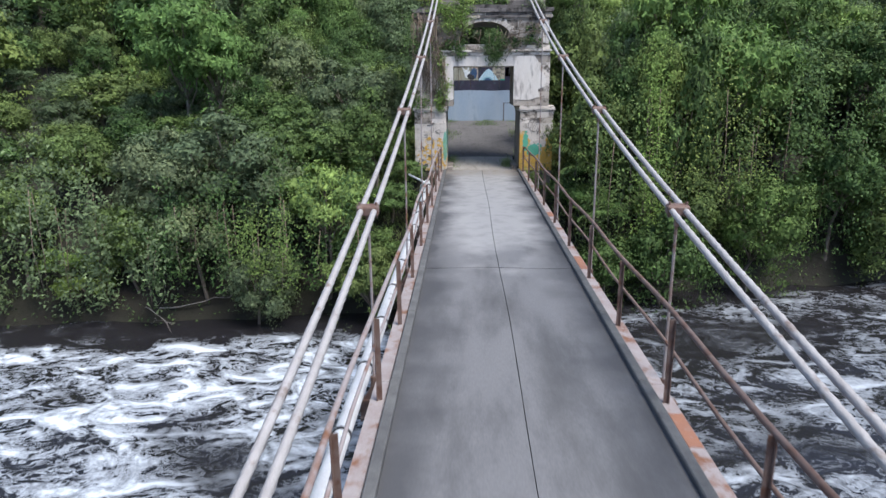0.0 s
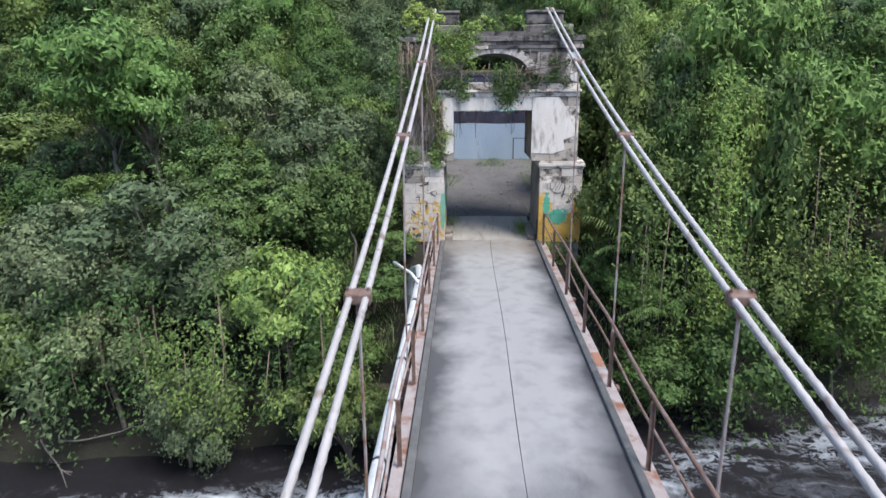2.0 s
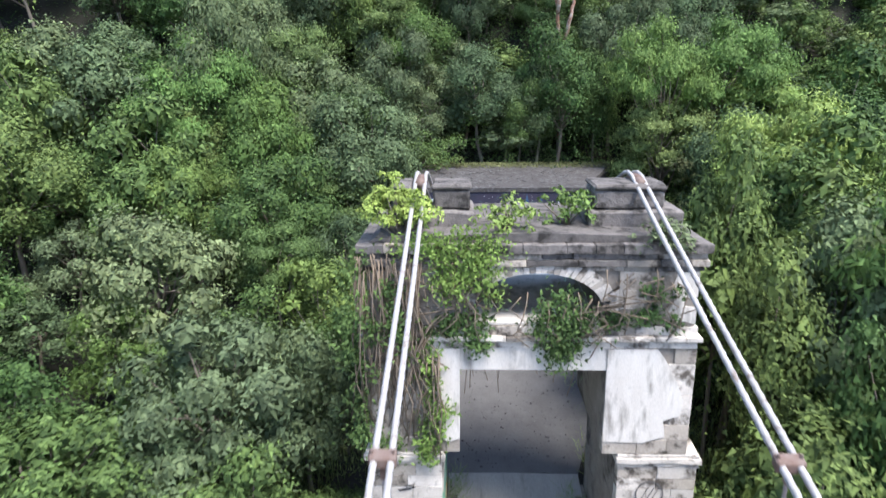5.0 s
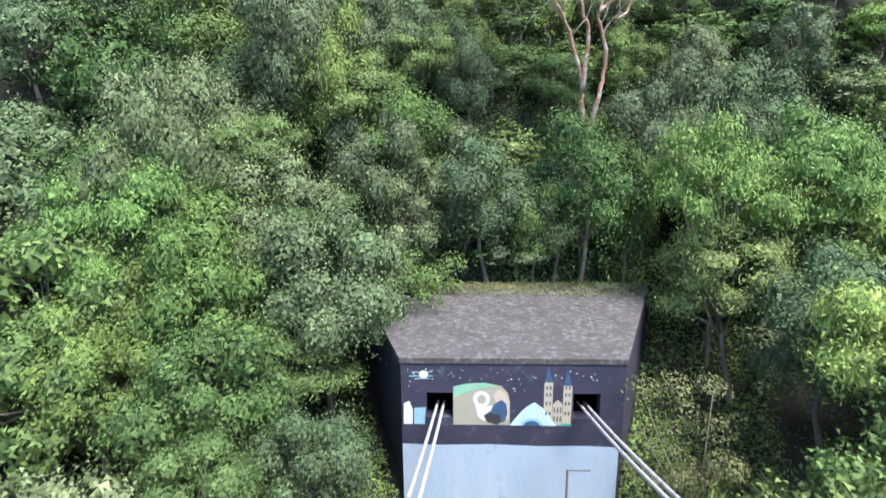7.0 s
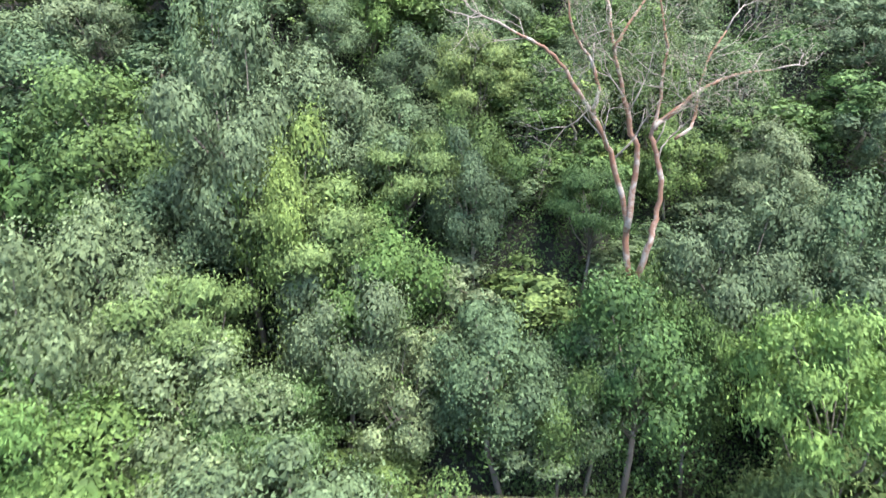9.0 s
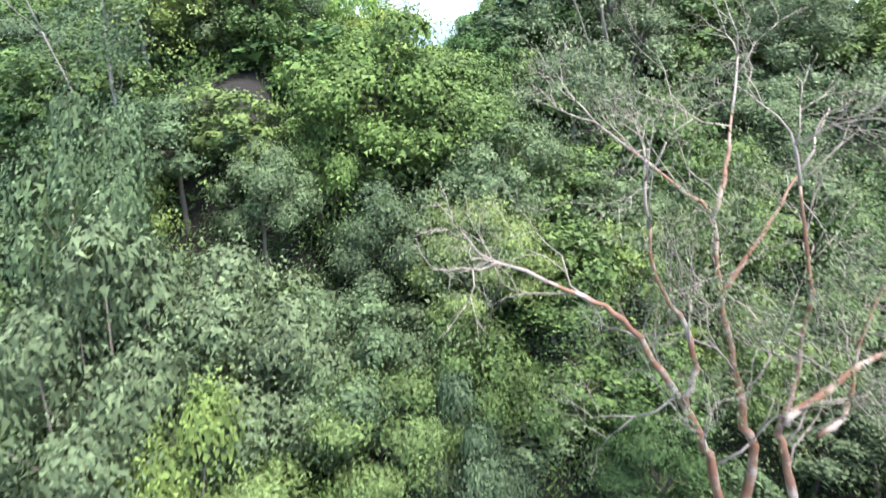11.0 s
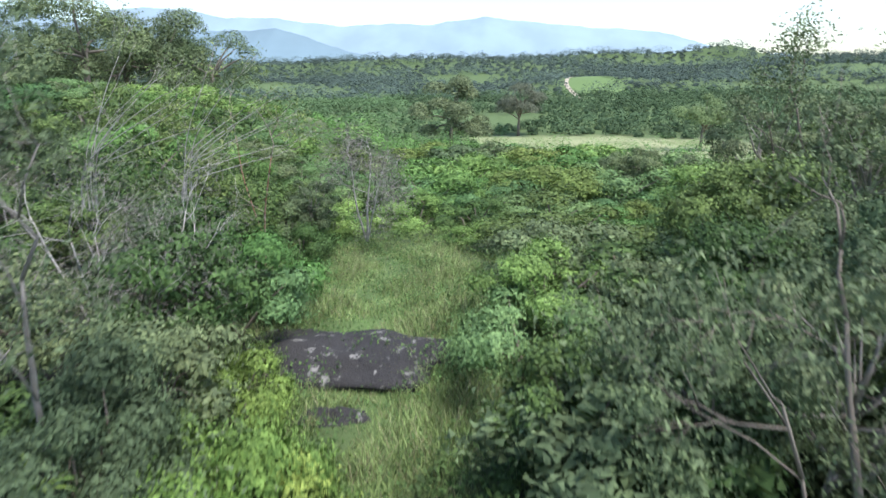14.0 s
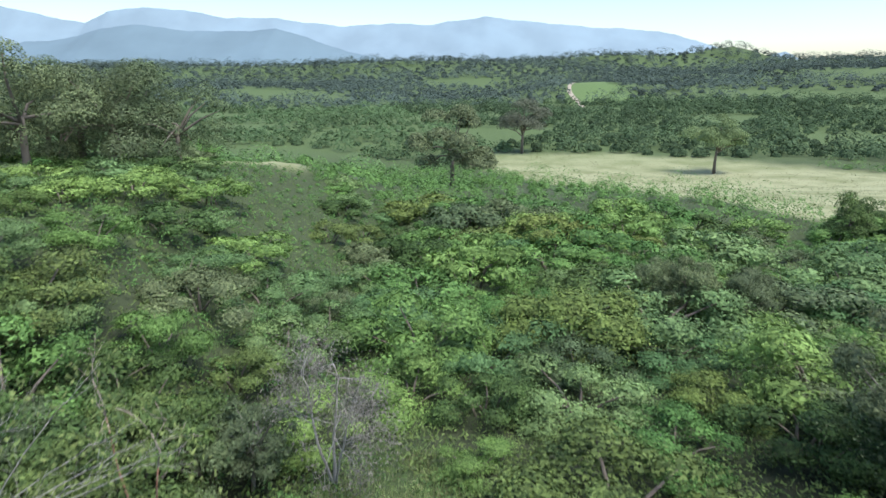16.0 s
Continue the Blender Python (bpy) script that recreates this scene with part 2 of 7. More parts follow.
def brush_paint(m):
    """Yellow and teal house paint brushed over the stones, with ragged edges and worn spots."""
    t = m.node_tree
    b = t.nodes["Principled BSDF"]
    col = b.inputs["Base Color"].links[0].from_socket
    geo = t.nodes.new("ShaderNodeNewGeometry")
    sep = t.nodes.new("ShaderNodeSeparateXYZ")
    t.links.new(geo.outputs["Position"], sep.inputs[0])
    X, Z = sep.outputs[0], sep.outputs[2]

    def node(op, *args):
        x = t.nodes.new("ShaderNodeMath")
        x.operation = op
        for k, v in enumerate(args):
            if isinstance(v, (int, float)):
                x.inputs[k].default_value = v
            else:
                t.links.new(v, x.inputs[k])
        return x.outputs[0]

    def noise_at(s, d):
        n = t.nodes.new("ShaderNodeTexNoise")
        n.inputs["Scale"].default_value, n.inputs["Detail"].default_value = s, d
        t.links.new(geo.outputs["Position"], n.inputs["Vector"])
        return node("SUBTRACT", n.outputs[0], 0.5)

    def step_(src, lo, hi):
        r = t.nodes.new("ShaderNodeMapRange")
        r.inputs[1].default_value, r.inputs[2].default_value = lo, hi
        t.links.new(src, r.inputs[0])
        return r.outputs[0]

    def blob(cx, cz, rx, rz, wob):
        u, w = node("DIVIDE", node("SUBTRACT", X, cx), rx), node("DIVIDE", node("SUBTRACT", Z, cz), rz)
        d = node("SQRT", node("ADD", node("MULTIPLY", u, u), node("MULTIPLY", w, w)))
        return step_(node("ADD", d, node("MULTIPLY", wob, 1.6)), 1.06, 0.94)

    broad, worn = noise_at(2.2, 5), noise_at(6.0, 7)
    right = node("MULTIPLY", step_(X, 1.5, 1.6), step_(node("ADD", Z, node("MULTIPLY", broad, 1.3)), 1.18, 1.08))
    flank = node("MULTIPLY", step_(node("ADD", X, node("MULTIPLY", worn, 0.3)), 3.08, 3.14), step_(Z, 1.62, 1.55))
    high = node("MULTIPLY", blob(2.0, 1.35, 0.32, 0.55, broad), step_(X, 1.5, 1.6))
    left = node("MULTIPLY", step_(X, -1.5, -1.6), blob(-2.25, 0.75, 0.85, 0.85, node("MULTIPLY", broad, 1.6)))
    left = node("MULTIPLY", left, step_(worn, 0.01, -0.05))
    yellow = node("MAXIMUM", node("MAXIMUM", right, flank), node("MAXIMUM", high, left))
    yellow = node("MULTIPLY", yellow, step_(worn, 0.17, 0.10))
    teal = node("MAXIMUM", blob(2.55, 1.02, 0.40, 0.28, worn), blob(2.12, 1.42, 0.13, 0.46, worn))
    teal = node("MAXIMUM", teal, node("MULTIPLY", blob(-1.82, 1.25, 0.09, 0.75, broad), 0.8))
    black = node("MULTIPLY", blob(-3.0, 0.25, 0.35, 0.3, broad), step_(worn, 0.0, 0.05))
    for fac, tone in ((yellow, (0.60, 0.35, 0.045)), (teal, (0.05, 0.36, 0.26)), (black, (0.04, 0.045, 0.06))):
        x = t.nodes.new("ShaderNodeMix")
        x.data_type = "RGBA"
        t.links.new(node("MULTIPLY", fac, 0.92), x.inputs[0])
        t.links.new(col, x.inputs[6])
        x.inputs[7].default_value = (*tone, 1)
        col = x.outputs[2]
    t.links.new(col, b.inputs["Base Color"])


brush_paint(M_PAINTED)
M_TEAL = surface("teal_paint", (0.03, 0.30, 0.22), (0.05, 0.38, 0.27), 4, 30, 0.7)
M_BLACKP = surface("black_paint", (0.03, 0.03, 0.033), (0.05, 0.045, 0.05), 4, 40, 0.7)
M_SPRAY = surface("spray_paint", (0.09, 0.085, 0.09), (0.16, 0.15, 0.15), 4, 40, 0.7)
M_NAVY = surface("mural_night", (0.020, 0.026, 0.045), (0.055, 0.038, 0.075), 1.2, 50, 0.75, dirt=(0.06, 0.13, 0.14), dirt_scale=2.4, dirt_at=0.58, dirt_soft=0.2)
M_BLUE = surface("pale_blue_wall", (0.31, 0.40, 0.52), (0.40, 0.47, 0.55), 0.8, 30, 0.8, dirt=(0.23, 0.30, 0.39), dirt_scale=0.9, dirt_at=0.58, stretch=(1.5, 1, 0.5))
M_DOME = surface("mural_dome", (0.22, 0.42, 0.52), (0.30, 0.50, 0.58), 3, 40, 0.75)
M_MINT = surface("mural_mint", (0.16, 0.42, 0.30), (0.36, 0.50, 0.33), 2.5, 40, 0.75)
M_ROSE = surface("mural_rose", (0.55, 0.40, 0.34), (0.44, 0.42, 0.36), 2.5, 40, 0.75)
M_PALE = surface("mural_pale_blue", (0.50, 0.66, 0.74), (0.40, 0.58, 0.68), 3, 40, 0.75)
M_DEEP = surface("mural_deep_blue", (0.03, 0.07, 0.15), (0.05, 0.12, 0.22), 4, 40, 0.7)
M_CREAM = surface("mural_cream", (0.44, 0.40, 0.31), (0.36, 0.33, 0.27), 3, 40, 0.75)
M_WHITE = surface("mural_white", (0.75, 0.77, 0.78), (0.6, 0.65, 0.68), 3, 40, 0.75)
M_SAND = surface("mural_sand", (0.36, 0.33, 0.26), (0.27, 0.31, 0.25), 1.8, 40, 0.75)
M_ROOF = surface("anchor_roof", (0.075, 0.068, 0.068), (0.042, 0.036, 0.036), 1.6, 20, 0.95, dirt=(0.125, 0.122, 0.125), dirt_scale=5.5, dirt_at=0.51, dirt_soft=0.12, bump=0.8, dist=0.05)
M_SLATE = surface("roof_chips", (0.125, 0.12, 0.122), (0.08, 0.076, 0.08), 2, 30, 0.9, piece=0.3)
M_ROAD = surface("dirt_road", (0.135, 0.128, 0.128), (0.085, 0.08, 0.08), 1.6, 45, 0.95, dirt=(0.24, 0.23, 0.22), dirt_scale=14, dirt_at=0.68, dirt_soft=0.03, bump=0.7)
M_ROCK = surface("rock", (0.036, 0.034, 0.036), (0.020, 0.019, 0.020), 1.5, 20, 0.9, dirt=(0.24, 0.235, 0.225), dirt_scale=3.2, dirt_at=0.59, dirt_soft=0.06, bump=1.0, dist=0.08)
M_TWIG = surface("twig_bark", (0.40, 0.33, 0.29), (0.29, 0.23, 0.195), 3, 40, 0.9)
M_BARK = surface("bark", (0.20, 0.17, 0.14), (0.11, 0.09, 0.075), 3, 40, 0.9, stretch=(1, 1, 0.3), bump=0.6)
M_REDBARK = surface("red_bark", (0.25, 0.115, 0.07), (0.34, 0.22, 0.16), 2.2, 30, 0.6, dirt=(0.46, 0.38, 0.33), dirt_scale=2.2, dirt_at=0.50)
M_DARKSTONE = surface("dark_stone", (0.21, 0.188, 0.18), (0.09, 0.082, 0.08), 5.0, 25, 0.95, dirt=(0.04, 0.036, 0.034), dirt_scale=2.6, dirt_at=0.50, bump=0.8, dist=0.04, piece=0.25)
M_BANKSTONE = surface("bank_stone", (0.10, 0.08, 0.062), (0.065, 0.052, 0.042), 1.6, 25, 0.95, dirt=(0.03, 0.028, 0.024), dirt_scale=1.3, dirt_at=0.5, bump=0.8, dist=0.04, piece=0.3)
M_STEM = surface("dry_stems", (0.24, 0.185, 0.14), (0.15, 0.115, 0.085), 4, 40, 0.9)
M_SILVER = surface("silvery_twigs", (0.42, 0.40, 0.375), (0.30, 0.275, 0.255), 3, 40, 0.85)
M_HAZE = foliage("dry_twig_ends", (0.14, 0.135, 0.115), (0.26, 0.25, 0.215), val=0.3)
M_DEAD = surface("dead_wood", (0.30, 0.27, 0.245), (0.18, 0.16, 0.14), 3, 40, 0.9)
M_LEAF = foliage("leaf_broad", (0.034, 0.072, 0.023), (0.150, 0.240, 0.072))
M_LEAF2 = foliage("leaf_bluish", (0.056, 0.094, 0.045), (0.184, 0.254, 0.120))
M_LEAF3 = foliage("leaf_yellowish", (0.066, 0.120, 0.030), (0.190, 0.284, 0.078))
M_BRIGHT = foliage("leaf_fresh", (0.100, 0.190, 0.040), (0.270, 0.400, 0.100))
M_LIGHT = foliage("leaf_light", (0.092, 0.172, 0.044), (0.258, 0.398, 0.112))
M_FEATHER = foliage("leaf_feathery", (0.062, 0.110, 0.036), (0.194, 0.280, 0.094))
M_GREYLEAF = foliage("leaf_greyish", (0.064, 0.098, 0.050), (0.172, 0.230, 0.116))
M_SCRUB = foliage("leaf_scrub", (0.064, 0.150, 0.038), (0.222, 0.398, 0.112), val=0.32, patch=0.45)
M_SCRUB2 = foliage("leaf_scrub_bluish", (0.062, 0.138, 0.050), (0.205, 0.350, 0.136), val=0.32, patch=0.45)
M_STRAWLEAF = foliage("leaf_autumn", (0.085, 0.10, 0.042), (0.19, 0.215, 0.095))
M_DRYLEAF = foliage("leaf_dry", (0.082, 0.100, 0.070), (0.156, 0.180, 0.126))
# Haze is put into the colour: M_FAR paled, the farther woods greyed and blued.
M_FAR = foliage("far_woods", (0.060, 0.118, 0.054), (0.176, 0.268, 0.120), rough=0.9, val=0.42, patch=0.035, var=0.5)
M_FARDARK = foliage("far_dark_woods", (0.040, 0.080, 0.042), (0.120, 0.186, 0.090), rough=0.9, val=0.38, patch=0.05, var=0.5)
M_FARTHER_HAZED = foliage("farther_woods_hazed", (0.084, 0.130, 0.112), (0.152, 0.208, 0.172), rough=0.95, val=0.34, patch=0.014, var=0.25)
M_GRASS = foliage("grass_blades", (0.16, 0.245, 0.08), (0.34, 0.455, 0.185))
M_HERB = foliage("leaf_weeds", (0.05, 0.105, 0.028), (0.165, 0.265, 0.080))
M_STRAW = foliage("straw_blades", (0.22, 0.23, 0.115), (0.40, 0.392, 0.225))

# ---------------------------------------------------------------- the lie of the land
def bank_shift(x):
    """How far the river's edge lies ahead of or behind the bridge."""
    return np.where(np.asarray(x) < 0, -0.12 * np.minimum(np.abs(x), 60), 0.3 * np.minimum(np.abs(x), 40)) * 1.0


def ground(x, y):
    """Height of the ground."""
    x, y = np.asarray(x, float), np.asarray(y, float)
    yy = y - bank_shift(x) * np.clip((6 - y) / 10, 0, 1)
    z = np.interp(yy, [-400, -120, -100, -92, -6.2, -4.6, -2.2, 0.0, 2, 6, 12.4, 16, 20, 24, 28, 31, 34, 37, 42, 50, 66, 95, 132, 150, 170, 200, 240, 300, 420, 600, 900, 1200, 1500, 2200],
                  [40, 30, 6, -7.2, -7.2, -5.2, -2.6, -0.15, 0.02, 0.6, 1.55, 2.4, 6.0, 12.0, 17.2, 20.2, 21.7, 22.35, 22.8, 22.2, 20.6, 18.6, 16.6, 14.6, 11.8, 9.8, 10.6, 14, 18, 26, 36, 50, 47, 30])
    z = z + 4.0 * sm(4.2, 7.2, -x) * (1 - sm(9.5, 14, -x)) * sm(23.0, 27, y) * (1 - sm(28, 34, y))
    z = z - 3.2 * sm(0.5, 4.5, x) * sm(18.5, 23, y) * (1 - sm(28.5, 33, y))
    side = np.abs(x)
    z = z + sm(8, 30, side) * sm(-2, 6, y) * (1 - sm(14, 30, y)) * 2.2
    z = z + sm(7, 24, -x) * sm(38, 60, y) * (1 - sm(100, 160, y)) * 7.0
    z = z - sm(4, 40, x) * sm(40, 70, y) * (1 - sm(140, 220, y)) * 1.5
    far = sm(260, 700, y)
    z = z + far * (9 * np.sin(x * 0.011 + 1.0) * np.sin(y * 0.008) + 7 * np.sin(x * 0.004 - 0.5))
    z = z + 12.5 * np.exp(-((x - 90) / 75) ** 2 - ((y - 535) / 75) ** 2)
    z = z + 15 * np.exp(-((x + 430) / 330) ** 2 - ((y - 1200) / 260) ** 2)
    r = np.hypot(x - 485, y - 1250)
    z = z + 26 * np.exp(-(r / 75) ** 2) + 17 * np.exp(-(np.hypot((x - 220) * 0.6, y - 1250) / 110) ** 2) + 16 * np.exp(-(np.hypot((x + 90) * 0.7, y - 1150) / 120) ** 2)
    return z


def bare(x, y):
    """The bare dark patch of rock below the crest."""
    return np.exp(-(((x + 7.1 - 0.4 * (y - 28.5)) / 0.75) ** 2 + ((y - 28.5) / 0.95) ** 2))


def crest_road(x, y):
    """The grassy clearing on the crest."""
    mid = -3.6 - 0.05 * (np.asarray(y) - 43)
    return np.exp(-(((x - mid) / np.interp(y, [30, 36, 41, 46, 51, 55], [1.5, 2.2, 3.0, 3.9, 2.9, 1.4])) ** 2 + ((y - 42.5) / 9.0) ** 2))


def canopy(x, y):
    """Height that the tops of the trees reach."""
    x, y = np.asarray(x, float), np.asarray(y, float)
    yy = y - bank_shift(x) * np.clip((6 - y) / 10, 0, 1)
    left = np.interp(yy, [-6.5, -4.5, -2, 1, 6, 10, 13, 15.5, 17.5, 19, 21, 22.5, 24, 26.5, 28.5, 31, 34, 37, 42, 50], [-2.5, 1.2, 3.4, 4.4, 6.0, 7.0, 8.8, 11.8, 12.8, 13.6, 15.5, 17.6, 18.5, 21.0, 22.4, 23.6, 25.5, 26.4, 27.0, 26.0])
    right = np.interp(yy, [-6.5, -3.5, -1.6, 1.5, 5, 9, 14, 20, 24, 28, 30.5, 33, 37, 42, 50], [-1, 2.6, 5.4, 8.0, 8.6, 9.6, 10.8, 13.2, 15.2, 18.4, 21.6, 25.6, 26.2, 25.5, 24.0])
    w = sm(-1, 4, x)
    c = left * (1 - w) + right * w
    c = c + sm(6, 14, -x) * sm(8, 16, y) * (1 - sm(20, 30, y)) * 1.8
    return c


def axis_points(lo, hi, fine_lo, fine_hi, step, grow=1.12):
    a = list(np.arange(fine_lo, fine_hi + step, step))
    s, v = step, a[-1]
    while v < hi:
        s *= grow
        v += s
        a.append(min(v, hi))
    s, v, b = step, a[0], []
    while v > lo:
        s *= grow
        v -= s
        b.append(max(v, lo))
    return np.array(b[::-1] + a)


def field_mask(x, y):
    """Where dry pale grass covers the ground."""
    x, y = np.asarray(x, float), np.asarray(y, float)
    w = 7 * np.sin(x * 0.09) + 4 * np.sin(x * 0.23 + 1)
    near_edge = np.interp(x, [-10, 0, 5, 16, 27, 37, 41, 60], [226, 214, 203, 166, 150, 135, 110, 82])
    far_edge = np.interp(x, [0, 22, 40, 56, 85, 100, 170], [237, 238, 234, 226, 215, 198, 145])
    a = sm(-5, 5, y - near_edge + 0.5 * w) * (1 - sm(-4, 4, y - far_edge + 0.4 * w)) * sm(-6, 4, x + 0.2 * w) * (1 - sm(150, 170, x))
    b = np.exp(-(((x + 26.0 + 0.33 * (y - 108)) / 6.5) ** 2 + ((y - 108) / 11) ** 2))
    return np.clip(a + sm(0.4, 0.7, b), 0, 1)


def track_x(y):
    return 56 + (y - 371) * 0.150 + 3.5 * np.sin(y * 0.035)


def far_meadow(x, y):
    """The open green slope across the valley."""
    w = 6 * np.sin(x * 0.09 + y * 0.03) + 4 * np.sin(y * 0.11 - x * 0.05)
    return 0.45 * sm(-10, 0, x - track_x(y) + 0.4 * w) * (1 - sm(24, 46, x - track_x(y) + w)) * sm(405, 440, y + w) * (1 - sm(530, 560, y))


gx, gy = axis_points(-2600, 2600, -36, 36, 0.9, 1.07), axis_points(-420, 3200, -10, 62, 0.9, 1.05)
GX, GY = np.meshgrid(gx, gy)
GZ = ground(GX, GY)
GZ = GZ + (R.rand(*GZ.shape) - 0.5) * 0.25 * (np.abs(GX) > 4.5) * (GY < 300)
gv = np.stack([GX, GY, GZ], -1).reshape(-1, 3)
ny, nx = GX.shape
ii = (np.arange(ny - 1)[:, None] * nx + np.arange(nx - 1)[None, :]).ravel()
gf = np.stack([ii, ii + 1, ii + nx + 1, ii + nx], 1)


def ground_material():
    # Dark earth and bare rock, pushed near black to hold the trees' shade.
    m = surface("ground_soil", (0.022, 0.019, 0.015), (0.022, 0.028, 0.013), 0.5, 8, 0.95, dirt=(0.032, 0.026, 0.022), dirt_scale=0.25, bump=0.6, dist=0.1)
    t = m.node_tree
    b = t.nodes["Principled BSDF"]
    col = b.inputs["Base Color"].links[0].from_socket
    at = t.nodes.new("ShaderNodeAttribute")
    at.attribute_name = "cover"
    sep = t.nodes.new("ShaderNodeSeparateColor")
    t.links.new(at.outputs["Color"], sep.inputs[0])
    n = t.nodes.new("ShaderNodeTexNoise")
    n.inputs["Scale"].default_value, n.inputs["Detail"].default_value = 0.12, 8
    geo = t.nodes.new("ShaderNodeNewGeometry")
    t.links.new(geo.outputs["Position"], n.inputs["Vector"])
    straw = t.nodes.new("ShaderNodeValToRGB")
    straw.color_ramp.elements[0].color, straw.color_ramp.elements[1].color = (0.25, 0.25, 0.125, 1), (0.43, 0.41, 0.25, 1)
    straw.color_ramp.elements[0].position, straw.color_ramp.elements[1].position = 0.35, 0.6
    t.links.new(n.outputs[0], straw.inputs[0])
    for k, src in ((0, straw.outputs[0]), (1, (0.115, 0.185, 0.058, 1)), (2, (0.42, 0.36, 0.28, 1))):
        x = t.nodes.new("ShaderNodeMix")
        x.data_type = "RGBA"
        t.links.new(sep.outputs[k], x.inputs[0])
        t.links.new(col, x.inputs[6])
        if isinstance(src, tuple):
            x.inputs[7].default_value = src
        else:
            t.links.new(src, x.inputs[7])
        col = x.outputs[2]
    x = t.nodes.new("ShaderNodeMix")
    x.data_type = "RGBA"
    t.links.new(at.outputs["Alpha"], x.inputs[0])
    x.inputs[6].default_value = (0.014, 0.011, 0.013, 1)
    t.links.new(col, x.inputs[7])
    t.links.new(x.outputs[2], b.inputs["Base Color"])
    return m


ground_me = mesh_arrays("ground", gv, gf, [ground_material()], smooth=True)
meadow = far_meadow(gv[:, 0], gv[:, 1])
cover = np.ones((len(gv), 4), np.float32)
cover[:, 0] = field_mask(gv[:, 0], gv[:, 1])
cover[:, 1] = np.clip(crest_road(gv[:, 0], gv[:, 1]) + meadow + (0.32 * (1 - sm(150, 220, gv[:, 1])) + 0.68 * sm(150, 260, gv[:, 1])) * sm(40, 70, gv[:, 1]), 0, 1)
cover[:, 2] = 0
cover[:, 3] = 1 - np.clip(sm(0.3, 0.6, bare(gv[:, 0], gv[:, 1])), 0, 1)
ca = ground_me.color_attributes.new("cover", "FLOAT_COLOR", "POINT")
ca.data.foreach_set("color", cover.ravel())
tagged(new("ground", ground_me), "sloping earth river bank, ridge and wide green valley", "ground", kind="structure")


# ---------------------------------------------------------------- river
def water_material():
    m = bpy.data.materials.new("river_water")
    m.use_nodes = True
    t = m.node_tree
    b = t.nodes["Principled BSDF"]
    geo = t.nodes.new("ShaderNodeNewGeometry")
    mp = t.nodes.new("ShaderNodeMapping")
    mp.inputs["Scale"].default_value = (0.30, 0.48, 1)
    mp.inputs["Rotation"].default_value = (0, 0, radians(-12))
    t.links.new(geo.outputs["Position"], mp.inputs[0])

    def noise_at(s, d, dist=0.0):
        n = t.nodes.new("ShaderNodeTexNoise")
        n.inputs["Scale"].default_value, n.inputs["Detail"].default_value, n.inputs["Distortion"].default_value = s, d, dist
        n.inputs["Roughness"].default_value = 0.62
        t.links.new(mp.outputs[0], n.inputs["Vector"])
        return n.outputs[0]

    def rng(src, lo, hi, a=0.0, c=1.0):
        r = t.nodes.new("ShaderNodeMapRange")
        for i, v in ((1, lo), (2, hi), (3, a), (4, c)):
            r.inputs[i].default_value = v
        t.links.new(src, r.inputs[0])
        return r.outputs[0]

    def maths(op, a, c):
        x = t.nodes.new("ShaderNodeMath")
        x.operation = op
        for i, v in enumerate((a, c)):
            if isinstance(v, float):
                x.inputs[i].default_value = v
            else:
                t.links.new(v, x.inputs[i])
        return x.outputs[0]

    fine, patch, thread = noise_at(1.75, 15, 1.0), noise_at(0.38, 5, 0.8), noise_at(4.6, 8, 1.6)
    at = t.nodes.new("ShaderNodeAttribute")
    at.attribute_name = "foam"
    fine = maths("ADD", fine, maths("MULTIPLY", maths("SUBTRACT", at.outputs["Fac"], 0.78), 0.20))
    solid = rng(maths("ADD", fine, maths("MULTIPLY", maths("SUBTRACT", thread, 0.5), 0.30)), 0.51, 0.66)
    ridge = maths("ABSOLUTE", maths("SUBTRACT", thread, 0.5), 0.0)
    lace = maths("MULTIPLY", rng(ridge, 0.0, 0.05, 0.75, 0.0), rng(fine, 0.40, 0.52))
    body = maths("MULTIPLY", maths("MAXIMUM", lace, solid), rng(patch, 0.38, 0.50, 0.15, 1.0))
    foam = maths("MULTIPLY", body, at.outputs["Fac"])
    x = t.nodes.new("ShaderNodeMix")
    x.data_type = "RGBA"
    t.links.new(foam, x.inputs[0])
    x.inputs[6].default_value, x.inputs[7].default_value = (0.018, 0.017, 0.020, 1), (0.64, 0.70, 0.78, 1)
    t.links.new(x.outputs[2], b.inputs["Base Color"])
    t.links.new(rng(foam, 0, 1, 0.22, 0.9), b.inputs["Roughness"])
    bp = t.nodes.new("ShaderNodeBump")
    bp.inputs["Strength"].default_value, bp.inputs["Distance"].default_value = 0.7, 0.12
    t.links.new(fine, bp.inputs["Height"])
    t.links.new(bp.outputs[0], b.inputs["Normal"])
    return m


wx, wy = axis_points(-260, 260, -30, 30, 0.55, 1.2), axis_points(-99, 22, -34, -2, 0.5, 1.2)
WX, WY = np.meshgrid(wx, wy)
WZ = -5.5 + 0.10 * np.sin(WX * 0.9 + 1.3 * np.sin(WY * 0.8)) * np.sin(WY * 1.3 + WX * 0.35) + 0.05 * R.rand(*WX.shape)
wv = np.stack([WX, WY, WZ], -1).reshape(-1, 3)
ny, nx = WX.shape
ii = (np.arange(ny - 1)[:, None] * nx + np.arange(nx - 1)[None, :]).ravel()
river_me = mesh_arrays("river", wv, np.stack([ii, ii + 1, ii + nx + 1, ii + nx], 1), [water_material()], smooth=True)
edge = wv[:, 1] - bank_shift(wv[:, 0])
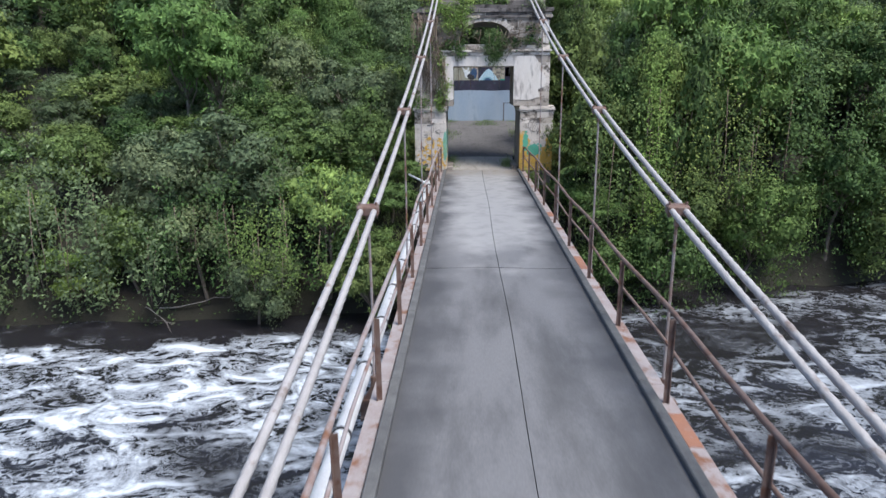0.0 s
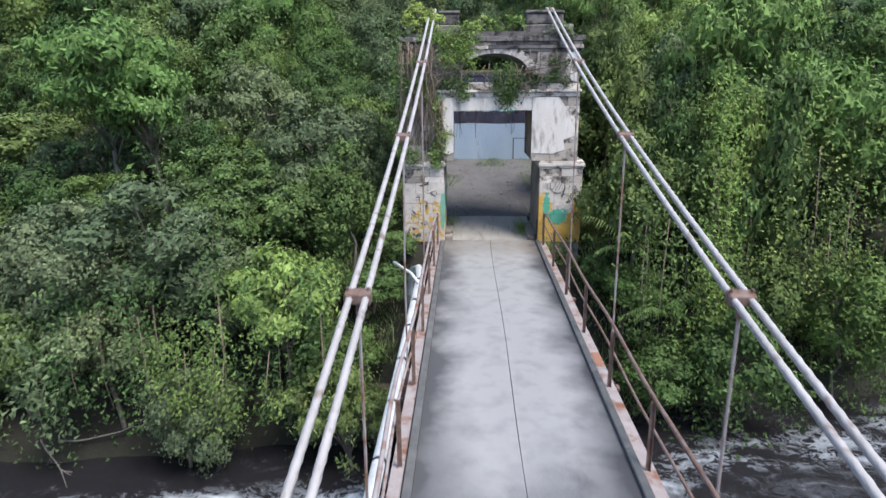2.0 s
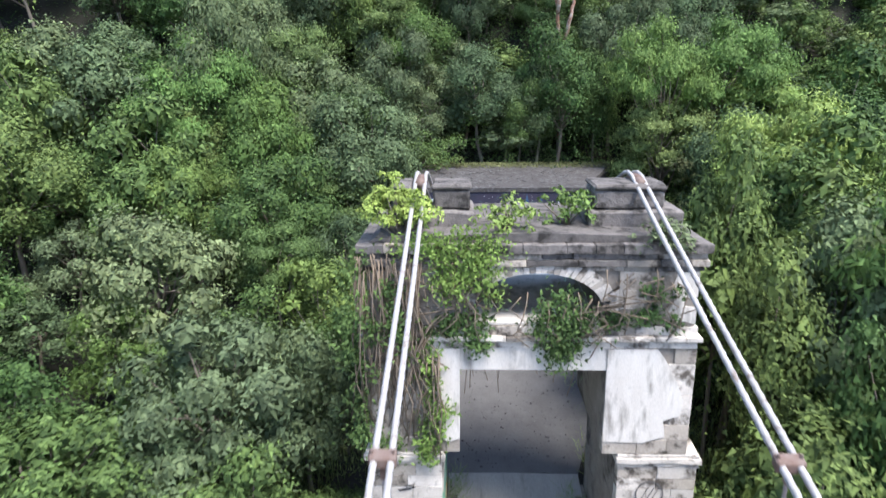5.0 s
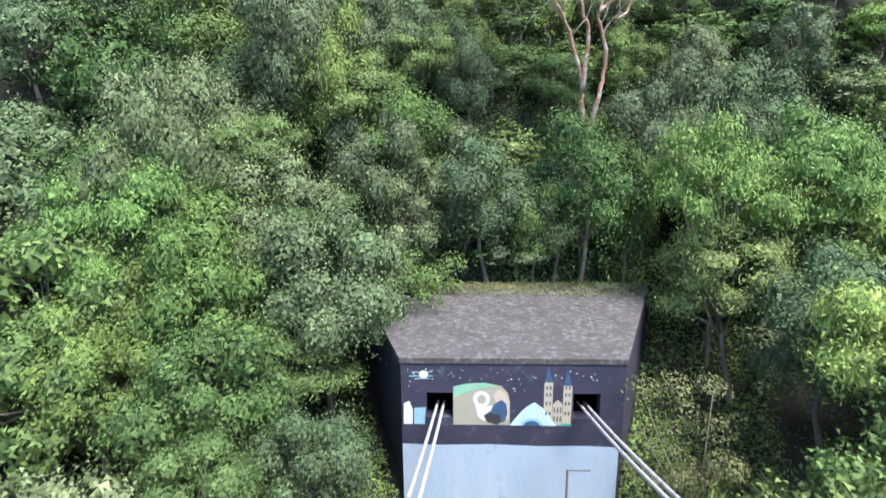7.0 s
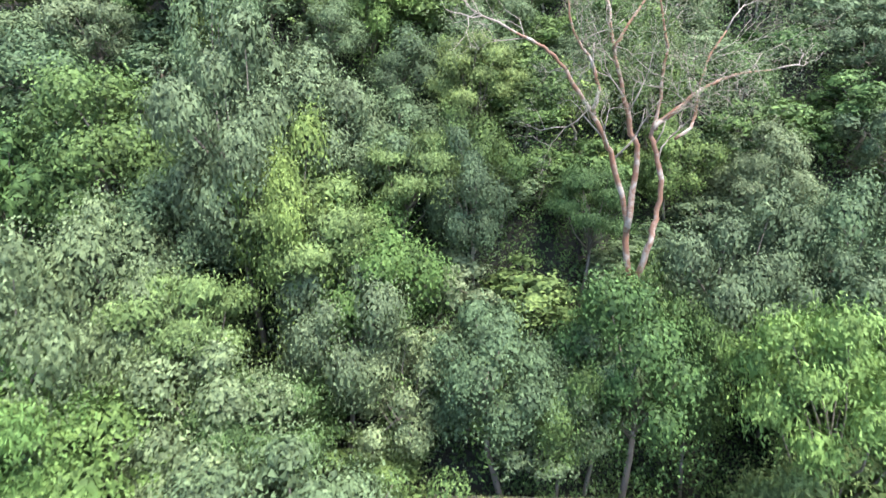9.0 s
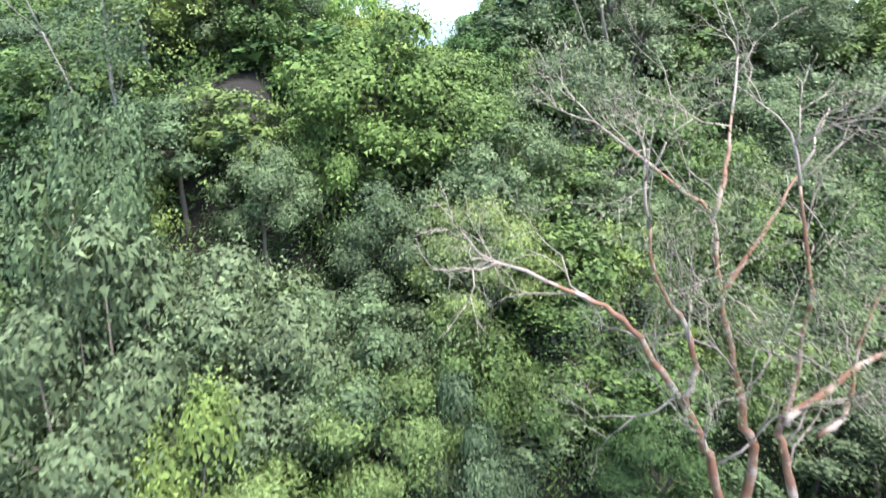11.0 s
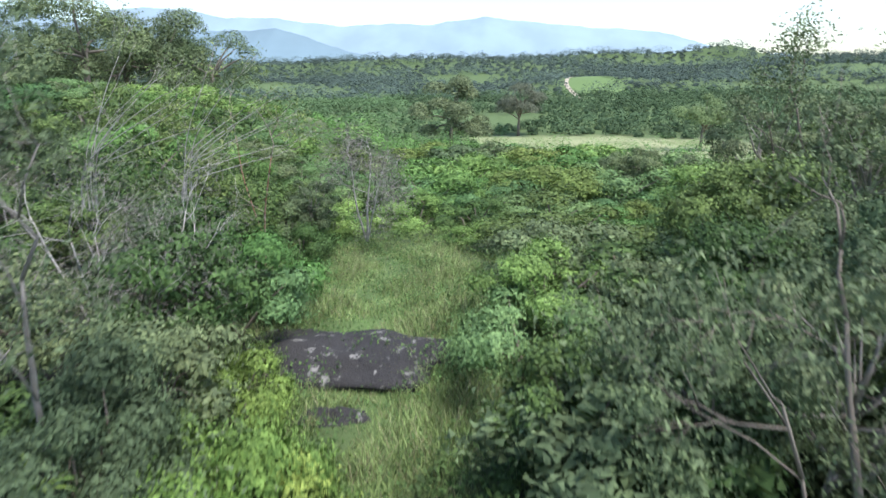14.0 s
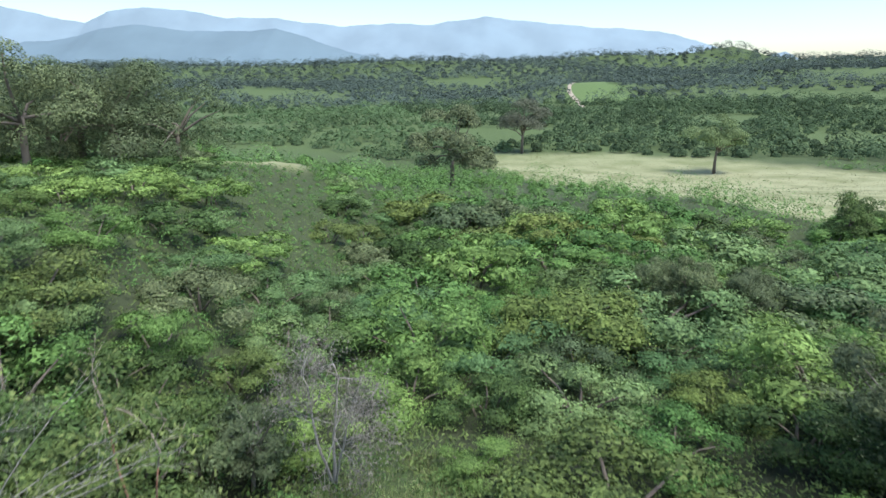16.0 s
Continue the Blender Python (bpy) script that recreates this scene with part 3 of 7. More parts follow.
fo = np.clip(1 - 0.85 * sm(-8.0, -6.1, edge), 0, 1) * (1 - 0.30 * sm(-4, 3, wv[:, 0]))
fa = river_me.attributes.new("foam", "FLOAT", "POINT")
fa.data.foreach_set("value", fo.astype(np.float32))
tagged(new("river_water", river_me), "dark rushing river with streaks of white foam", "river", kind="structure")


# ---------------------------------------------------------------- distance
# Haze is painted on the hills: a pale blue colour and a faint glow.
def hazed_hill_material(name, color, glow):
    m = bpy.data.materials.new(name)
    m.use_nodes = True
    t = m.node_tree
    b = t.nodes["Principled BSDF"]
    b.inputs["Roughness"].default_value = 1
    n = t.nodes.new("ShaderNodeTexNoise")
    n.inputs["Scale"].default_value, n.inputs["Detail"].default_value = 0.004, 10
    geo = t.nodes.new("ShaderNodeNewGeometry")
    t.links.new(geo.outputs["Position"], n.inputs["Vector"])
    r = t.nodes.new("ShaderNodeValToRGB")
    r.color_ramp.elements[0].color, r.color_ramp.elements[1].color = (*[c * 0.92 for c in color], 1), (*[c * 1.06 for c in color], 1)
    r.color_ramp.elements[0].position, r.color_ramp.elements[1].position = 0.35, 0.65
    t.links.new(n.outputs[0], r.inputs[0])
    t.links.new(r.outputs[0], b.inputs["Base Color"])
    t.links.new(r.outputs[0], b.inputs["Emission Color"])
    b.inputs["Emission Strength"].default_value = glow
    return m


def range_of_hills(name, dist, xs, hs, material, label, seed, rough):
    """A far mountain range: a sheet of ridges rising away from the viewer."""
    rs = np.random.RandomState(seed)
    X = np.linspace(xs[0], xs[-1], 240)
    H = np.interp(X, xs, hs)
    for k, f in enumerate((9, 23, 51, 110)):
        H = H + rough * np.sin(X / (xs[-1] - xs[0]) * 6.283 * f + rs.rand() * 6) / (k + 1) ** 1.2
    rows = []
    for j, u in enumerate(np.linspace(0, 1, 9)):
        spur = 1 + 0.08 * np.sin(X * 0.02 + 3 * u) * (1 - u)
        rows.append(np.stack([X, np.full_like(X, dist - 500 * (1 - u) * spur), -20 + (H + 20) * u ** 0.9], -1))
    v = np.array(rows)
    n, k = v.shape[:2]
    ii = (np.arange(n - 1)[:, None] * k + np.arange(k - 1)[None, :]).ravel()
    me = mesh_arrays(name, v.reshape(-1, 3), np.stack([ii, ii + 1, ii + k + 1, ii + k], 1), [material], smooth=True)
    return tagged(new(name, me), label, "mountains", kind="structure")


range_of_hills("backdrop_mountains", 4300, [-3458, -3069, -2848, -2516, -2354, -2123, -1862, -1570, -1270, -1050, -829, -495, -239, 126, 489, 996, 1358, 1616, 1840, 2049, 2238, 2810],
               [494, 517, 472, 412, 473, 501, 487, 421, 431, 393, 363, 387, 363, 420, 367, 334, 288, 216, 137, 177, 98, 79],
               hazed_hill_material("mountain_far_hazed", (0.235, 0.320, 0.385), 0.06), "mountain range with pale blue haze painted in its colour", 3, 5)
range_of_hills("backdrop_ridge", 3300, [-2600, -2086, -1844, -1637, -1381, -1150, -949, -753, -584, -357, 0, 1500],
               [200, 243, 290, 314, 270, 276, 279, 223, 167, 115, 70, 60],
               hazed_hill_material("mountain_near_hazed", (0.150, 0.222, 0.270), 0.04), "wooded ridge with blue-grey haze painted in its colour", 5, 4)

# earth track on the far meadow
ty = np.arange(396.0, 575.0, 4.0)
TV = []
for y in ty:
    for dx in (-1.5, -0.6, 0.6, 1.5):
        x = float(track_x(y)) + dx
        i, j = np.searchsorted(gx, x) - 1, np.searchsorted(gy, y) - 1
        u, w = (x - gx[i]) / (gx[i + 1] - gx[i]), (y - gy[j]) / (gy[j + 1] - gy[j])
        z = (GZ[j, i] * (1 - u) + GZ[j, i + 1] * u) * (1 - w) + (GZ[j + 1, i] * (1 - u) + GZ[j + 1, i + 1] * u) * w
        TV.append((x, y, z + 0.35))
tk = (np.arange(len(ty) - 1)[:, None] * 4 + np.arange(3)[None, :]).ravel()
M_TRACK = surface("pale_earth_track", (0.46, 0.40, 0.32), (0.36, 0.31, 0.24), 0.2, 4, 0.95)
tagged(new("road_track", mesh_arrays("road_track", TV, np.stack([tk, tk + 1, tk + 5, tk + 4], 1), [M_TRACK])), "pale earth track over the far meadow", "road", kind="structure")

# ---------------------------------------------------------------- suspension bridge
Y0, Y1 = -62.0, 0.35                      # deck from behind the start to the tower
HANG = [-5.3 - 5.65 * k for k in range(10)]


def cable_z(y):
    return 0.22 + 0.0033 * (y + 49.0) ** 2


bridge = thing("suspension_bridge", (0, -30, -0.35), "old narrow suspension bridge with worn concrete deck", "bridge")


def slab_between(xa, xb, ya, yb, seed):
    """A deck slab with uneven ends and a slightly wandering inner edge."""
    rs = np.random.RandomState(seed)
    bm = bmesh.new()
    n = 12
    xs, ys = np.linspace(xa, xb, n), np.linspace(ya, yb, 30)
    front = [(x, ya + 0.014 + 0.016 * rs.rand() + 0.05 * math.sin(x * 2.1 + ya)) for x in xs]
    back = [(x, yb - 0.010 + 0.05 * math.sin(x * 2.1 + yb)) for x in xs]
    inner = [(0.02 + 0.02 * math.sin(y * 0.55) + (0.005 + 0.004 * rs.rand()) * (1 if xa > -1 else -1), y) for y in ys]
    inner[0], inner[-1] = (inner[0][0], ya + 0.03 + 0.05 * math.sin(ya)), (inner[-1][0], yb - 0.01 + 0.05 * math.sin(yb))
    if xa < -1:
        loop = front[:-1] + inner + back[:-1][::-1]
    else:
        loop = front[1:] + back[1:][::-1] + inner[::-1]
    a = [bm.verts.new((x, y, -0.2)) for x, y in loop]
    b = [bm.verts.new((x, y, 0.0)) for x, y in loop]
    bm.faces.new(a[::-1]), bm.faces.new(b)
    for k in range(len(a)):
        bm.faces.new((a[k], a[(k + 1) % len(a)], b[(k + 1) % len(a)], b[k]))
    return bm


def deck_slabs():
    cuts = [Y1, -16.62, -33.5, -48.0, Y0]
    for k, (a, b) in enumerate(zip(cuts, cuts[1:])):
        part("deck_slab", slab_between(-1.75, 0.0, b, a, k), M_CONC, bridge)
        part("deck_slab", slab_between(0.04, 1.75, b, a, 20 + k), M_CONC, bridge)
    bm = bmesh.new()
    box(bm, -1.72, 1.72, Y0, Y1 - 0.05, -0.32, -0.205)
    part("deck_underside", bm, M_BLACKP, bridge, "dark underside of the deck")


def kerbs():
    for s in (-1, 1):
        y = Y1 - 0.3
        while y > Y0:
            y2 = max(y - 2.82, Y0)
            a, b = sorted((s * 1.753, s * 1.90))
            bm = bmesh.new()
            box(bm, a, b, y2 + 0.01, y, -0.22, 0.075 + 0.015 * R.rand(), 0.015)
            part("kerb_stone", bm, M_KERB, bridge)
            y = y2
        y = Y1 - 0.2
        while y > Y0:
            bm = bmesh.new()
            y2 = max(y - 5.65, Y0)
            a, b = sorted((s * 1.93, s * 2.14))
            box(bm, a, b, y2 + 0.012, y, -0.035, -0.012)
            box(bm, *sorted((s * 1.93, s * 1.945)), y2 + 0.012, y, -0.36, -0.035)
            box(bm, a, b, y2 + 0.012, y, -0.385, -0.36)
            part("side_girder", bm, M_PINK, bridge, "faded pinkish steel side girder with rust")
            y = y2


def railing(s):
    x = s * 2.0
    posts = [-0.4 - 2.825 * k for k in range(22)]
    for y in posts:
        bm = bmesh.new()
        lean = (R.rand() - 0.5) * 0.05
        vs = box(bm, x - 0.035, x + 0.035, y - 0.006, y + 0.006, -0.01, 1.22)
        vs += box(bm, *sorted((x + s * 0.028, x + s * 0.04)), y - 0.04, y + 0.04, -0.01, 1.22)
        for v in vs:
            v.co.y += lean * v.co.z
        part("railing_post", bm, M_RUST, bridge)
    for z, r in ((1.24, 0.036), (0.72, 0.026)):
        bm = bmesh.new()
        pts = []
        for k in range(64):
            y = 0.05 - k * (0.05 - Y0) / 63
            bend = 0.02 * math.sin(y * 1.1 + z) + (0.03 * math.sin(y * 0.7 + 2) if s < 0 else 0)
            pts.append((x + s * 0.06 + bend, y, z - 0.02 * abs(math.sin(y * 0.556)) - 0.16 * sm(-1.2, 0.0, y) * (z > 1)))
        tube(bm, pts, r, 8)
        part("handrail", bm, M_RUST if s > 0 else M_PINK, bridge, "rusty bent steel handrail", True)


def rope(bm, pts, r, step=0.075, seg=10):
    """A cable of five twisted strands."""
    fine = []
    for a, b in zip(pts, pts[1:]):
        a, b = Vector(a), Vector(b)
        n = max(1, round((b - a).length / step))
        fine += [a.lerp(b, k / n) for k in range(n)]
    fine.append(Vector(pts[-1]))
    rings = []
    for i, p in enumerate(fine):
        d = (fine[min(i + 1, len(fine) - 1)] - fine[max(i - 1, 0)]).normalized()
        side = Vector((1, 0, 0))
        up = d.cross(side)
        turn = 0.5 * i
        rings.append([bm.verts.new(p + (side * math.cos(a + turn) + up * math.sin(a + turn)) * r * (1.05 if k % 2 else 0.92)) for k, a in ((k, 2 * math.pi * k / seg) for k in range(seg))])
    for a, b in zip(rings, rings[1:]):
        for k in range(seg):
            bm.faces.new((a[k], a[(k + 1) % seg], b[(k + 1) % seg], b[k]))
    bm.faces.new(rings[0][::-1])
    bm.faces.new(rings[-1])


def cables():
    for s in (-1, 1):
        for off in (-0.095, 0.095):
            bm = bmesh.new()
            pts = [(s * 2.18 + off, y, cable_z(y)) for y in np.linspace(Y0, 1.05, 46)]
            pts += [(s * 2.18 + off, y, z) for y, z in ((1.4, 8.60), (1.7, 8.63), (2.0, 8.58))]
            hole = (-2.0 if s < 0 else 2.22)
            pts += [(s * 2.18 + off + (hole - s * 2.18) * t, 2.0 + 11.4 * t, 8.58 - 3.93 * t - 0.12 * math.sin(math.pi * t)) for t in np.linspace(0.1, 1, 9)]
            rope(bm, pts, 0.043)
            part("main_cable", bm, M_CABLE, bridge, "pale painted wire main cable", True)
        for y in HANG:
            z = cable_z(y)
            sl = 2 * 0.0033 * (y + 49)
            bm = bmesh.new()
            vs = box(bm, s * 2.18 - 0.155, s * 2.18 + 0.155, y - 0.075, y + 0.075, z - 0.07, z + 0.07, 0.02)
            vs2 = box(bm, s * 2.18 - 0.03, s * 2.18 + 0.03, y - 0.03, y + 0.03, z - 0.24, z - 0.07)
            for v in bm.verts:
                v.co.z += (v.co.y - y) * sl
            for dx in (-0.12, 0.12):
                tube(bm, [(s * 2.18 + dx, y, z - 0.11), (s * 2.18 + dx, y, z + 0.11)], 0.02, 6)
            part("cable_clamp", bm, M_RUST, bridge, "rusty bolted cable clamp")
            bm = bmesh.new()
            sway = 0.05 * math.sin(y * 3)
            tube(bm, [(s * 2.18, y, z - 0.2), (s * 2.19 + sway * 0.3, y + sway, (z - 0.5) * 0.5), (s * 2.2, y, -0.3)], 0.021, 6)
            part("hanger_rod", bm, M_PINK, bridge, "thin steel hanger rod")
    for y in HANG:
        bm = bmesh.new()
        box(bm, -2.42, 2.42, y - 0.09, y + 0.09, -0.74, -0.70)
        box(bm, -2.42, 2.42, y - 0.012, y + 0.012, -0.70, -0.43)
        box(bm, -2.42, 2.42, y - 0.09, y + 0.09, -0.43, -0.39)
        part("floor_beam", bm, M_RUST, bridge, "rusty steel floor beam")
        for s in (-1, 1):
            bm = bmesh.new()
            q = [(s * 2.14, y, -0.01), (s * 2.36, y, -0.39), (s * 2.14, y, -0.39)]
            a = [bm.verts.new((p[0], y - 0.05, p[2])) for p in q]
            b = [bm.verts.new((p[0], y + 0.05, p[2])) for p in q]
            bm.faces.new(a), bm.faces.new(b[::-1])
            for k in range(3):
                bm.faces.new((a[k], b[k], b[(k + 1) % 3], a[(k + 1) % 3]))
            tube(bm, [(s * 2.2, y, -0.3), (s * 2.2, y, -0.02)], 0.05, 8)
            part("bracket", bm, M_RUST, bridge, "rust-orange hanger bracket")


deck_slabs()
kerbs()
for y, l in ((-16.1, 1.1), (-23.7, 0.8), (-10.4, 0.7)):
    bm = bmesh.new()
    box(bm, 1.95, 2.13, y - l / 2, y + l / 2, -0.012, -0.004)
    part("repair_plate", bm, M_ORANGE, bridge, "rust-orange primed repair plate")
railing(-1)
railing(1)
cables()

# water pipe hung on the side
pipe = thing("water_pipe", (-2.32, -30, -0.05), "white painted steel water pipe along the bridge railing", "pipe")
bm = bmesh.new()
tube(bm, [(-2.34, Y0, 0.02), (-2.34, -30, 0.04), (-2.36, -12, 0.03), (-2.40, -4.6, 0.0), (-2.52, -3.3, -0.04), (-2.78, -2.5, -0.35), (-2.95, -2.2, -1.2), (-3.0, -2.0, -2.9)], 0.115, 14)
part("pipe_run", bm, M_PIPE, pipe, smooth=True)
for y in np.arange(-5.0, Y0, -1.9):
    bm = bmesh.new()
    tube(bm, [(-2.35, y - 0.035, 0.03), (-2.35, y + 0.035, 0.03)], 0.126, 14)
    part("pipe_band", bm, M_BLACKP, pipe, "dark strap round the pipe", True)
bm = bmesh.new()
tube(bm, [(-2.30, -5.6, 0.1), (-2.62, -4.9, 0.25), (-3.25, -4.2, 0.42)], [0.055, 0.05, 0.045], 8)
part("branch_pipe", bm, M_PIPE, pipe, "grey branch pipe", True)

# ---------------------------------------------------------------- masonry tower
tower = thing("bridge_tower", (0, 1.6, 0), "weathered stone and plaster bridge portal overgrown with vines", "bridge tower")
D = 3.1                                    # depth of the tower along the road


def prism(bm, outline, y0, y1):
    """A solid from an outline in x and z, run from y0 to y1."""
    a = [bm.verts.new((x, y0, z)) for x, z in outline]
    b = [bm.verts.new((x, y1, z)) for x, z in outline]
    bm.faces.new(a), bm.faces.new(b[::-1])
    n = len(a)
    for k in range(n):
        bm.faces.new((a[k], b[k], b[(k + 1) % n], a[(k + 1) % n]))


def erode(bm, amount, long=0.3):
    """Breaks the clean edges of worn masonry."""
    bmesh.ops.subdivide_edges(bm, edges=[e for e in bm.edges if e.calc_length() > long], cuts=5, use_grid_fill=True)
    for v in bm.verts:
        v.co += noise.noise_vector(v.co * 3.1) * amount + noise.noise_vector(v.co * 9.0) * amount * 0.4


PIERS = {-1: (-3.30, -1.76, -3.24, -1.39), 1: (1.84, 3.44, 1.49, 3.20)}
for s, (p0, p1, u0, u1) in PIERS.items():
    bm = bmesh.new()
    box(bm, p0 + 0.03, p1 - 0.03, 0.03, D - 0.03, -3.2 if s < 0 else -3.0, 2.84)
    part("plinth", bm, M_MORTAR, tower, "lower pier of coursed stone")
    bm = bmesh.new()
    for z0, z1, e in ((2.84, 2.93, 0.025), (2.93, 3.05, 0.065), (3.05, 3.12, 0.03)):
        box(bm, p0 - e, p1 + e * (1 if s < 0 else 1), -e, D + e, z0, z1 - 0.002, 0.012)
    erode(bm, 0.03)
    part("ledge", bm, M_LIME, tower, "weathered moulded stone ledge")
    bm = bmesh.new()
    box(bm, u0 + 0.03, u1 - 0.03, 0.03, D - 0.03, 3.12, 5.46)
    part("pier", bm, M_MORTAR, tower, "upper pier of rough masonry")
    # plaster coat with a broken edge
    bm = bmesh.new()
    if s > 0:
        out = [(1.49, 3.42), (2.30, 3.40), (2.72, 3.55), (2.66, 3.9), (2.98, 4.02), (3.02, 4.35), (2.86, 4.75), (2.62, 5.2), (2.45, 5.44), (1.49, 5.44)]
    else:
        out = [(-2.05, 3.55), (-1.6, 3.38), (-1.39, 3.46), (-1.39, 5.44), (-1.95, 5.44), (-1.88, 5.0), (-2.10, 4.7), (-1.98, 4.2)]
    prism(bm, out, -0.035, 0.05)
    part("plaster_coat", bm, M_PLASTER, tower, "pale broken plaster coat")

# lintel, cornices and attic with the round window
bm = bmesh.new()
box(bm, -1.42, 1.52, 0.0, D - 0.02, 4.98, 5.46)
part("lintel", bm, M_PLASTER, tower, "pale plastered lintel")
for name, z0, steps, lab in (("middle_cornice", 5.46, ((0.0, 0.16, 0.05), (0.16, 0.26, 0.12), (0.26, 0.46, 0.03)), "moulded stone middle cornice"),
                             ("top_cornice", 7.02, ((0.0, 0.10, 0.04), (0.10, 0.24, 0.10), (0.24, 0.36, 0.06), (0.36, 0.54, 0.13)), "eroded projecting top cornice")):
    for a, b, e in steps:
        x = -3.2 - e
        while x < 3.14 + e:
            x2 = min(x + 0.5 + 0.5 * R.rand(), 3.14 + e)
            if 3.14 + e - x2 < 0.2:
                x2 = 3.14 + e
            j = 0.018 * R.rand()
            bm = bmesh.new()
            box(bm, x + 0.004, x2 - 0.004, -e + j, D + e - j, z0 + a + 0.002, z0 + b - 0.002 - j * 0.6, 0.01)
            erode(bm, 0.022 if "top" in name else 0.014, 0.2)
            part("cornice_block", bm, (M_DARKSTONE if R.rand() < 0.6 else M_STONE) if "top" in name else (M_LIME if R.rand() < 0.7 else M_STONE), tower, lab)
            x = x2

ACX, AHALF, ASPR, ARISE, ASILL = 0.10, 1.22, 6.28, 0.70, 5.97


def arch_z(x):
    u = (x - ACX) / AHALF
    return ASPR + ARISE * math.sqrt(max(0.0, 1 - u * u))


for x0, x1 in ((-3.16, ACX - AHALF), (ACX + AHALF, 3.10)):
    bm = bmesh.new()
    box(bm, x0, x1, 0.02, D - 0.02, 5.92, 7.02)
    part("attic_pier", bm, M_MORTAR, tower, "stained masonry beside the arched window")
bm = bmesh.new()
box(bm, ACX - AHALF, ACX + AHALF, 0.02, D - 0.02, 5.925, ASILL)
part("window_sill", bm, M_PLASTER, tower)
bm = bmesh.new()
xs = [ACX + AHALF * math.cos(math.pi * (1 - k / 20)) for k in range(21)]
prism(bm, [(x, arch_z(x)) for x in xs] + [(ACX + AHALF, 7.02), (ACX - AHALF, 7.02)], 0.02, D - 0.02)
part("arch_wall", bm, M_MORTAR, tower, "stained attic wall with an arched window")
bm = bmesh.new()
prism(bm, [(2.62, 5.95), (2.9, 6.02), (3.10, 5.96), (3.10, 6.3), (2.85, 6.34), (2.86, 6.5), (3.10, 6.52), (3.10, 7.0), (2.70, 7.0), (2.62, 6.7), (2.68, 6.4), (2.55, 6.2)], -0.02, 0.06)
part("plaster_patch", bm, M_PLASTER, tower, "remaining patch of pale plaster")
bm = bmesh.new()
prism(bm, [(1.45, 6.2), (1.9, 6.24), (2.15, 6.45), (2.05, 6.62), (2.2, 6.8), (1.75, 6.74), (1.5, 6.55)], -0.015, 0.06)
part("plaster_patch", bm, M_PLASTER, tower, "remaining patch of pale plaster")
for k in range(31):
    a = math.pi * (0.06 + 0.88 * (k + 0.5) / 31)
    bm = bmesh.new()
    c, sn = math.cos(a), math.sin(a)
    pts = []
    for da, rr in ((-0.040, 1.0), (0.040, 1.0), (0.043, 1.24), (-0.043, 1.24)):
        pts.append((ACX + AHALF * rr * math.cos(a + da), ASPR + (ARISE + (rr - 1) * AHALF) * math.sin(a + da)))
    prism(bm, pts, -0.03 - 0.015 * R.rand(), 0.12)
    part("voussoir", bm, M_LIME if k % 4 else M_STONE, tower)

# coursed stones, painted in part
STONE_BM = bmesh.new()
box(STONE_BM, -0.5, 0.5, -0.5, 0.5, -0.5, 0.5, 0.018)
STONES = {}
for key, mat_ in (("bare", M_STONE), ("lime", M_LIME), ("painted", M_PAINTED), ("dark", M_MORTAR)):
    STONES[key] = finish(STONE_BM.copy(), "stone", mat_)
STONE_BM.free()


def stone(x0, x1, y0, y1, z0, z1, key):
    ob = new("stone", STONES[key])
    attach(ob, tower)
    ob.location = ((x0 + x1) / 2, (y0 + y1) / 2, (z0 + z1) / 2)
    ob.scale = (x1 - x0, y1 - y0, z1 - z0)


def course(x0, x1, z0, z1, pick, y=0.0, lo=0.45, hi=0.85):
    x = x0
    while x < x1 - 0.02:
        x2 = x + lo + (hi - lo) * R.rand()
        if x1 - x2 < 0.25:
            x2 = x1
        j = 0.012 * R.rand()
        k1, k2 = 0.010 * R.rand(), 0.010 * R.rand()
        stone(x + 0.005, x2 - 0.005, y - 1.6 * j, y + 0.25, z0 + 0.002 + 0.6 * k1, z1 - 0.002 - 0.6 * k2, pick((x + x2) / 2, (z0 + z1) / 2))
        x = x2


def pick_right(x, z):
    if z < 2.1:
        return "painted"
    return "lime" if R.rand() < 0.7 else "bare"


def pick_left(x, z):
    if z < 2.1:
        return "painted"
    return "lime" if R.rand() < 0.6 else "bare"


zs = [0.0, 0.33, 0.74, 1.09, 1.52, 1.88, 2.30, 2.55, 2.84]
for z0, z1 in zip(zs, zs[1:]):
    course(-3.30, -1.76, z0, z1, pick_left)
    course(1.84, 3.44, z0, z1, pick_right)
    for s, xa in ((-1, -1.76), (1, 1.84)):
        y = 0.26
        while y < D - 0.02:
            y2 = min(y + 0.6 + 0.3 * R.rand(), D)
            if D - y2 < 0.3:
                y2 = D
            # Passage faces: shade put into the colour as dark stones; low left is painted.
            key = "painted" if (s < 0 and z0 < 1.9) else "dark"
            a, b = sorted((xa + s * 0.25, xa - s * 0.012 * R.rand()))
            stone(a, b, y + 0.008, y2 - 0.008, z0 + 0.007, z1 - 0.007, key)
            y = y2
    y = 0.26
    while y < D - 0.02:
        y2 = D if D - y < 1.2 else y + 0.6 + 0.3 * R.rand()
        stone(3.19, 3.44 + 0.012 * R.rand(), y + 0.008, y2 - 0.008, z0 + 0.007, z1 - 0.007, "painted" if z1 < 1.7 else "bare")
        y = y2
zs = np.linspace(3.125, 5.455, 8)
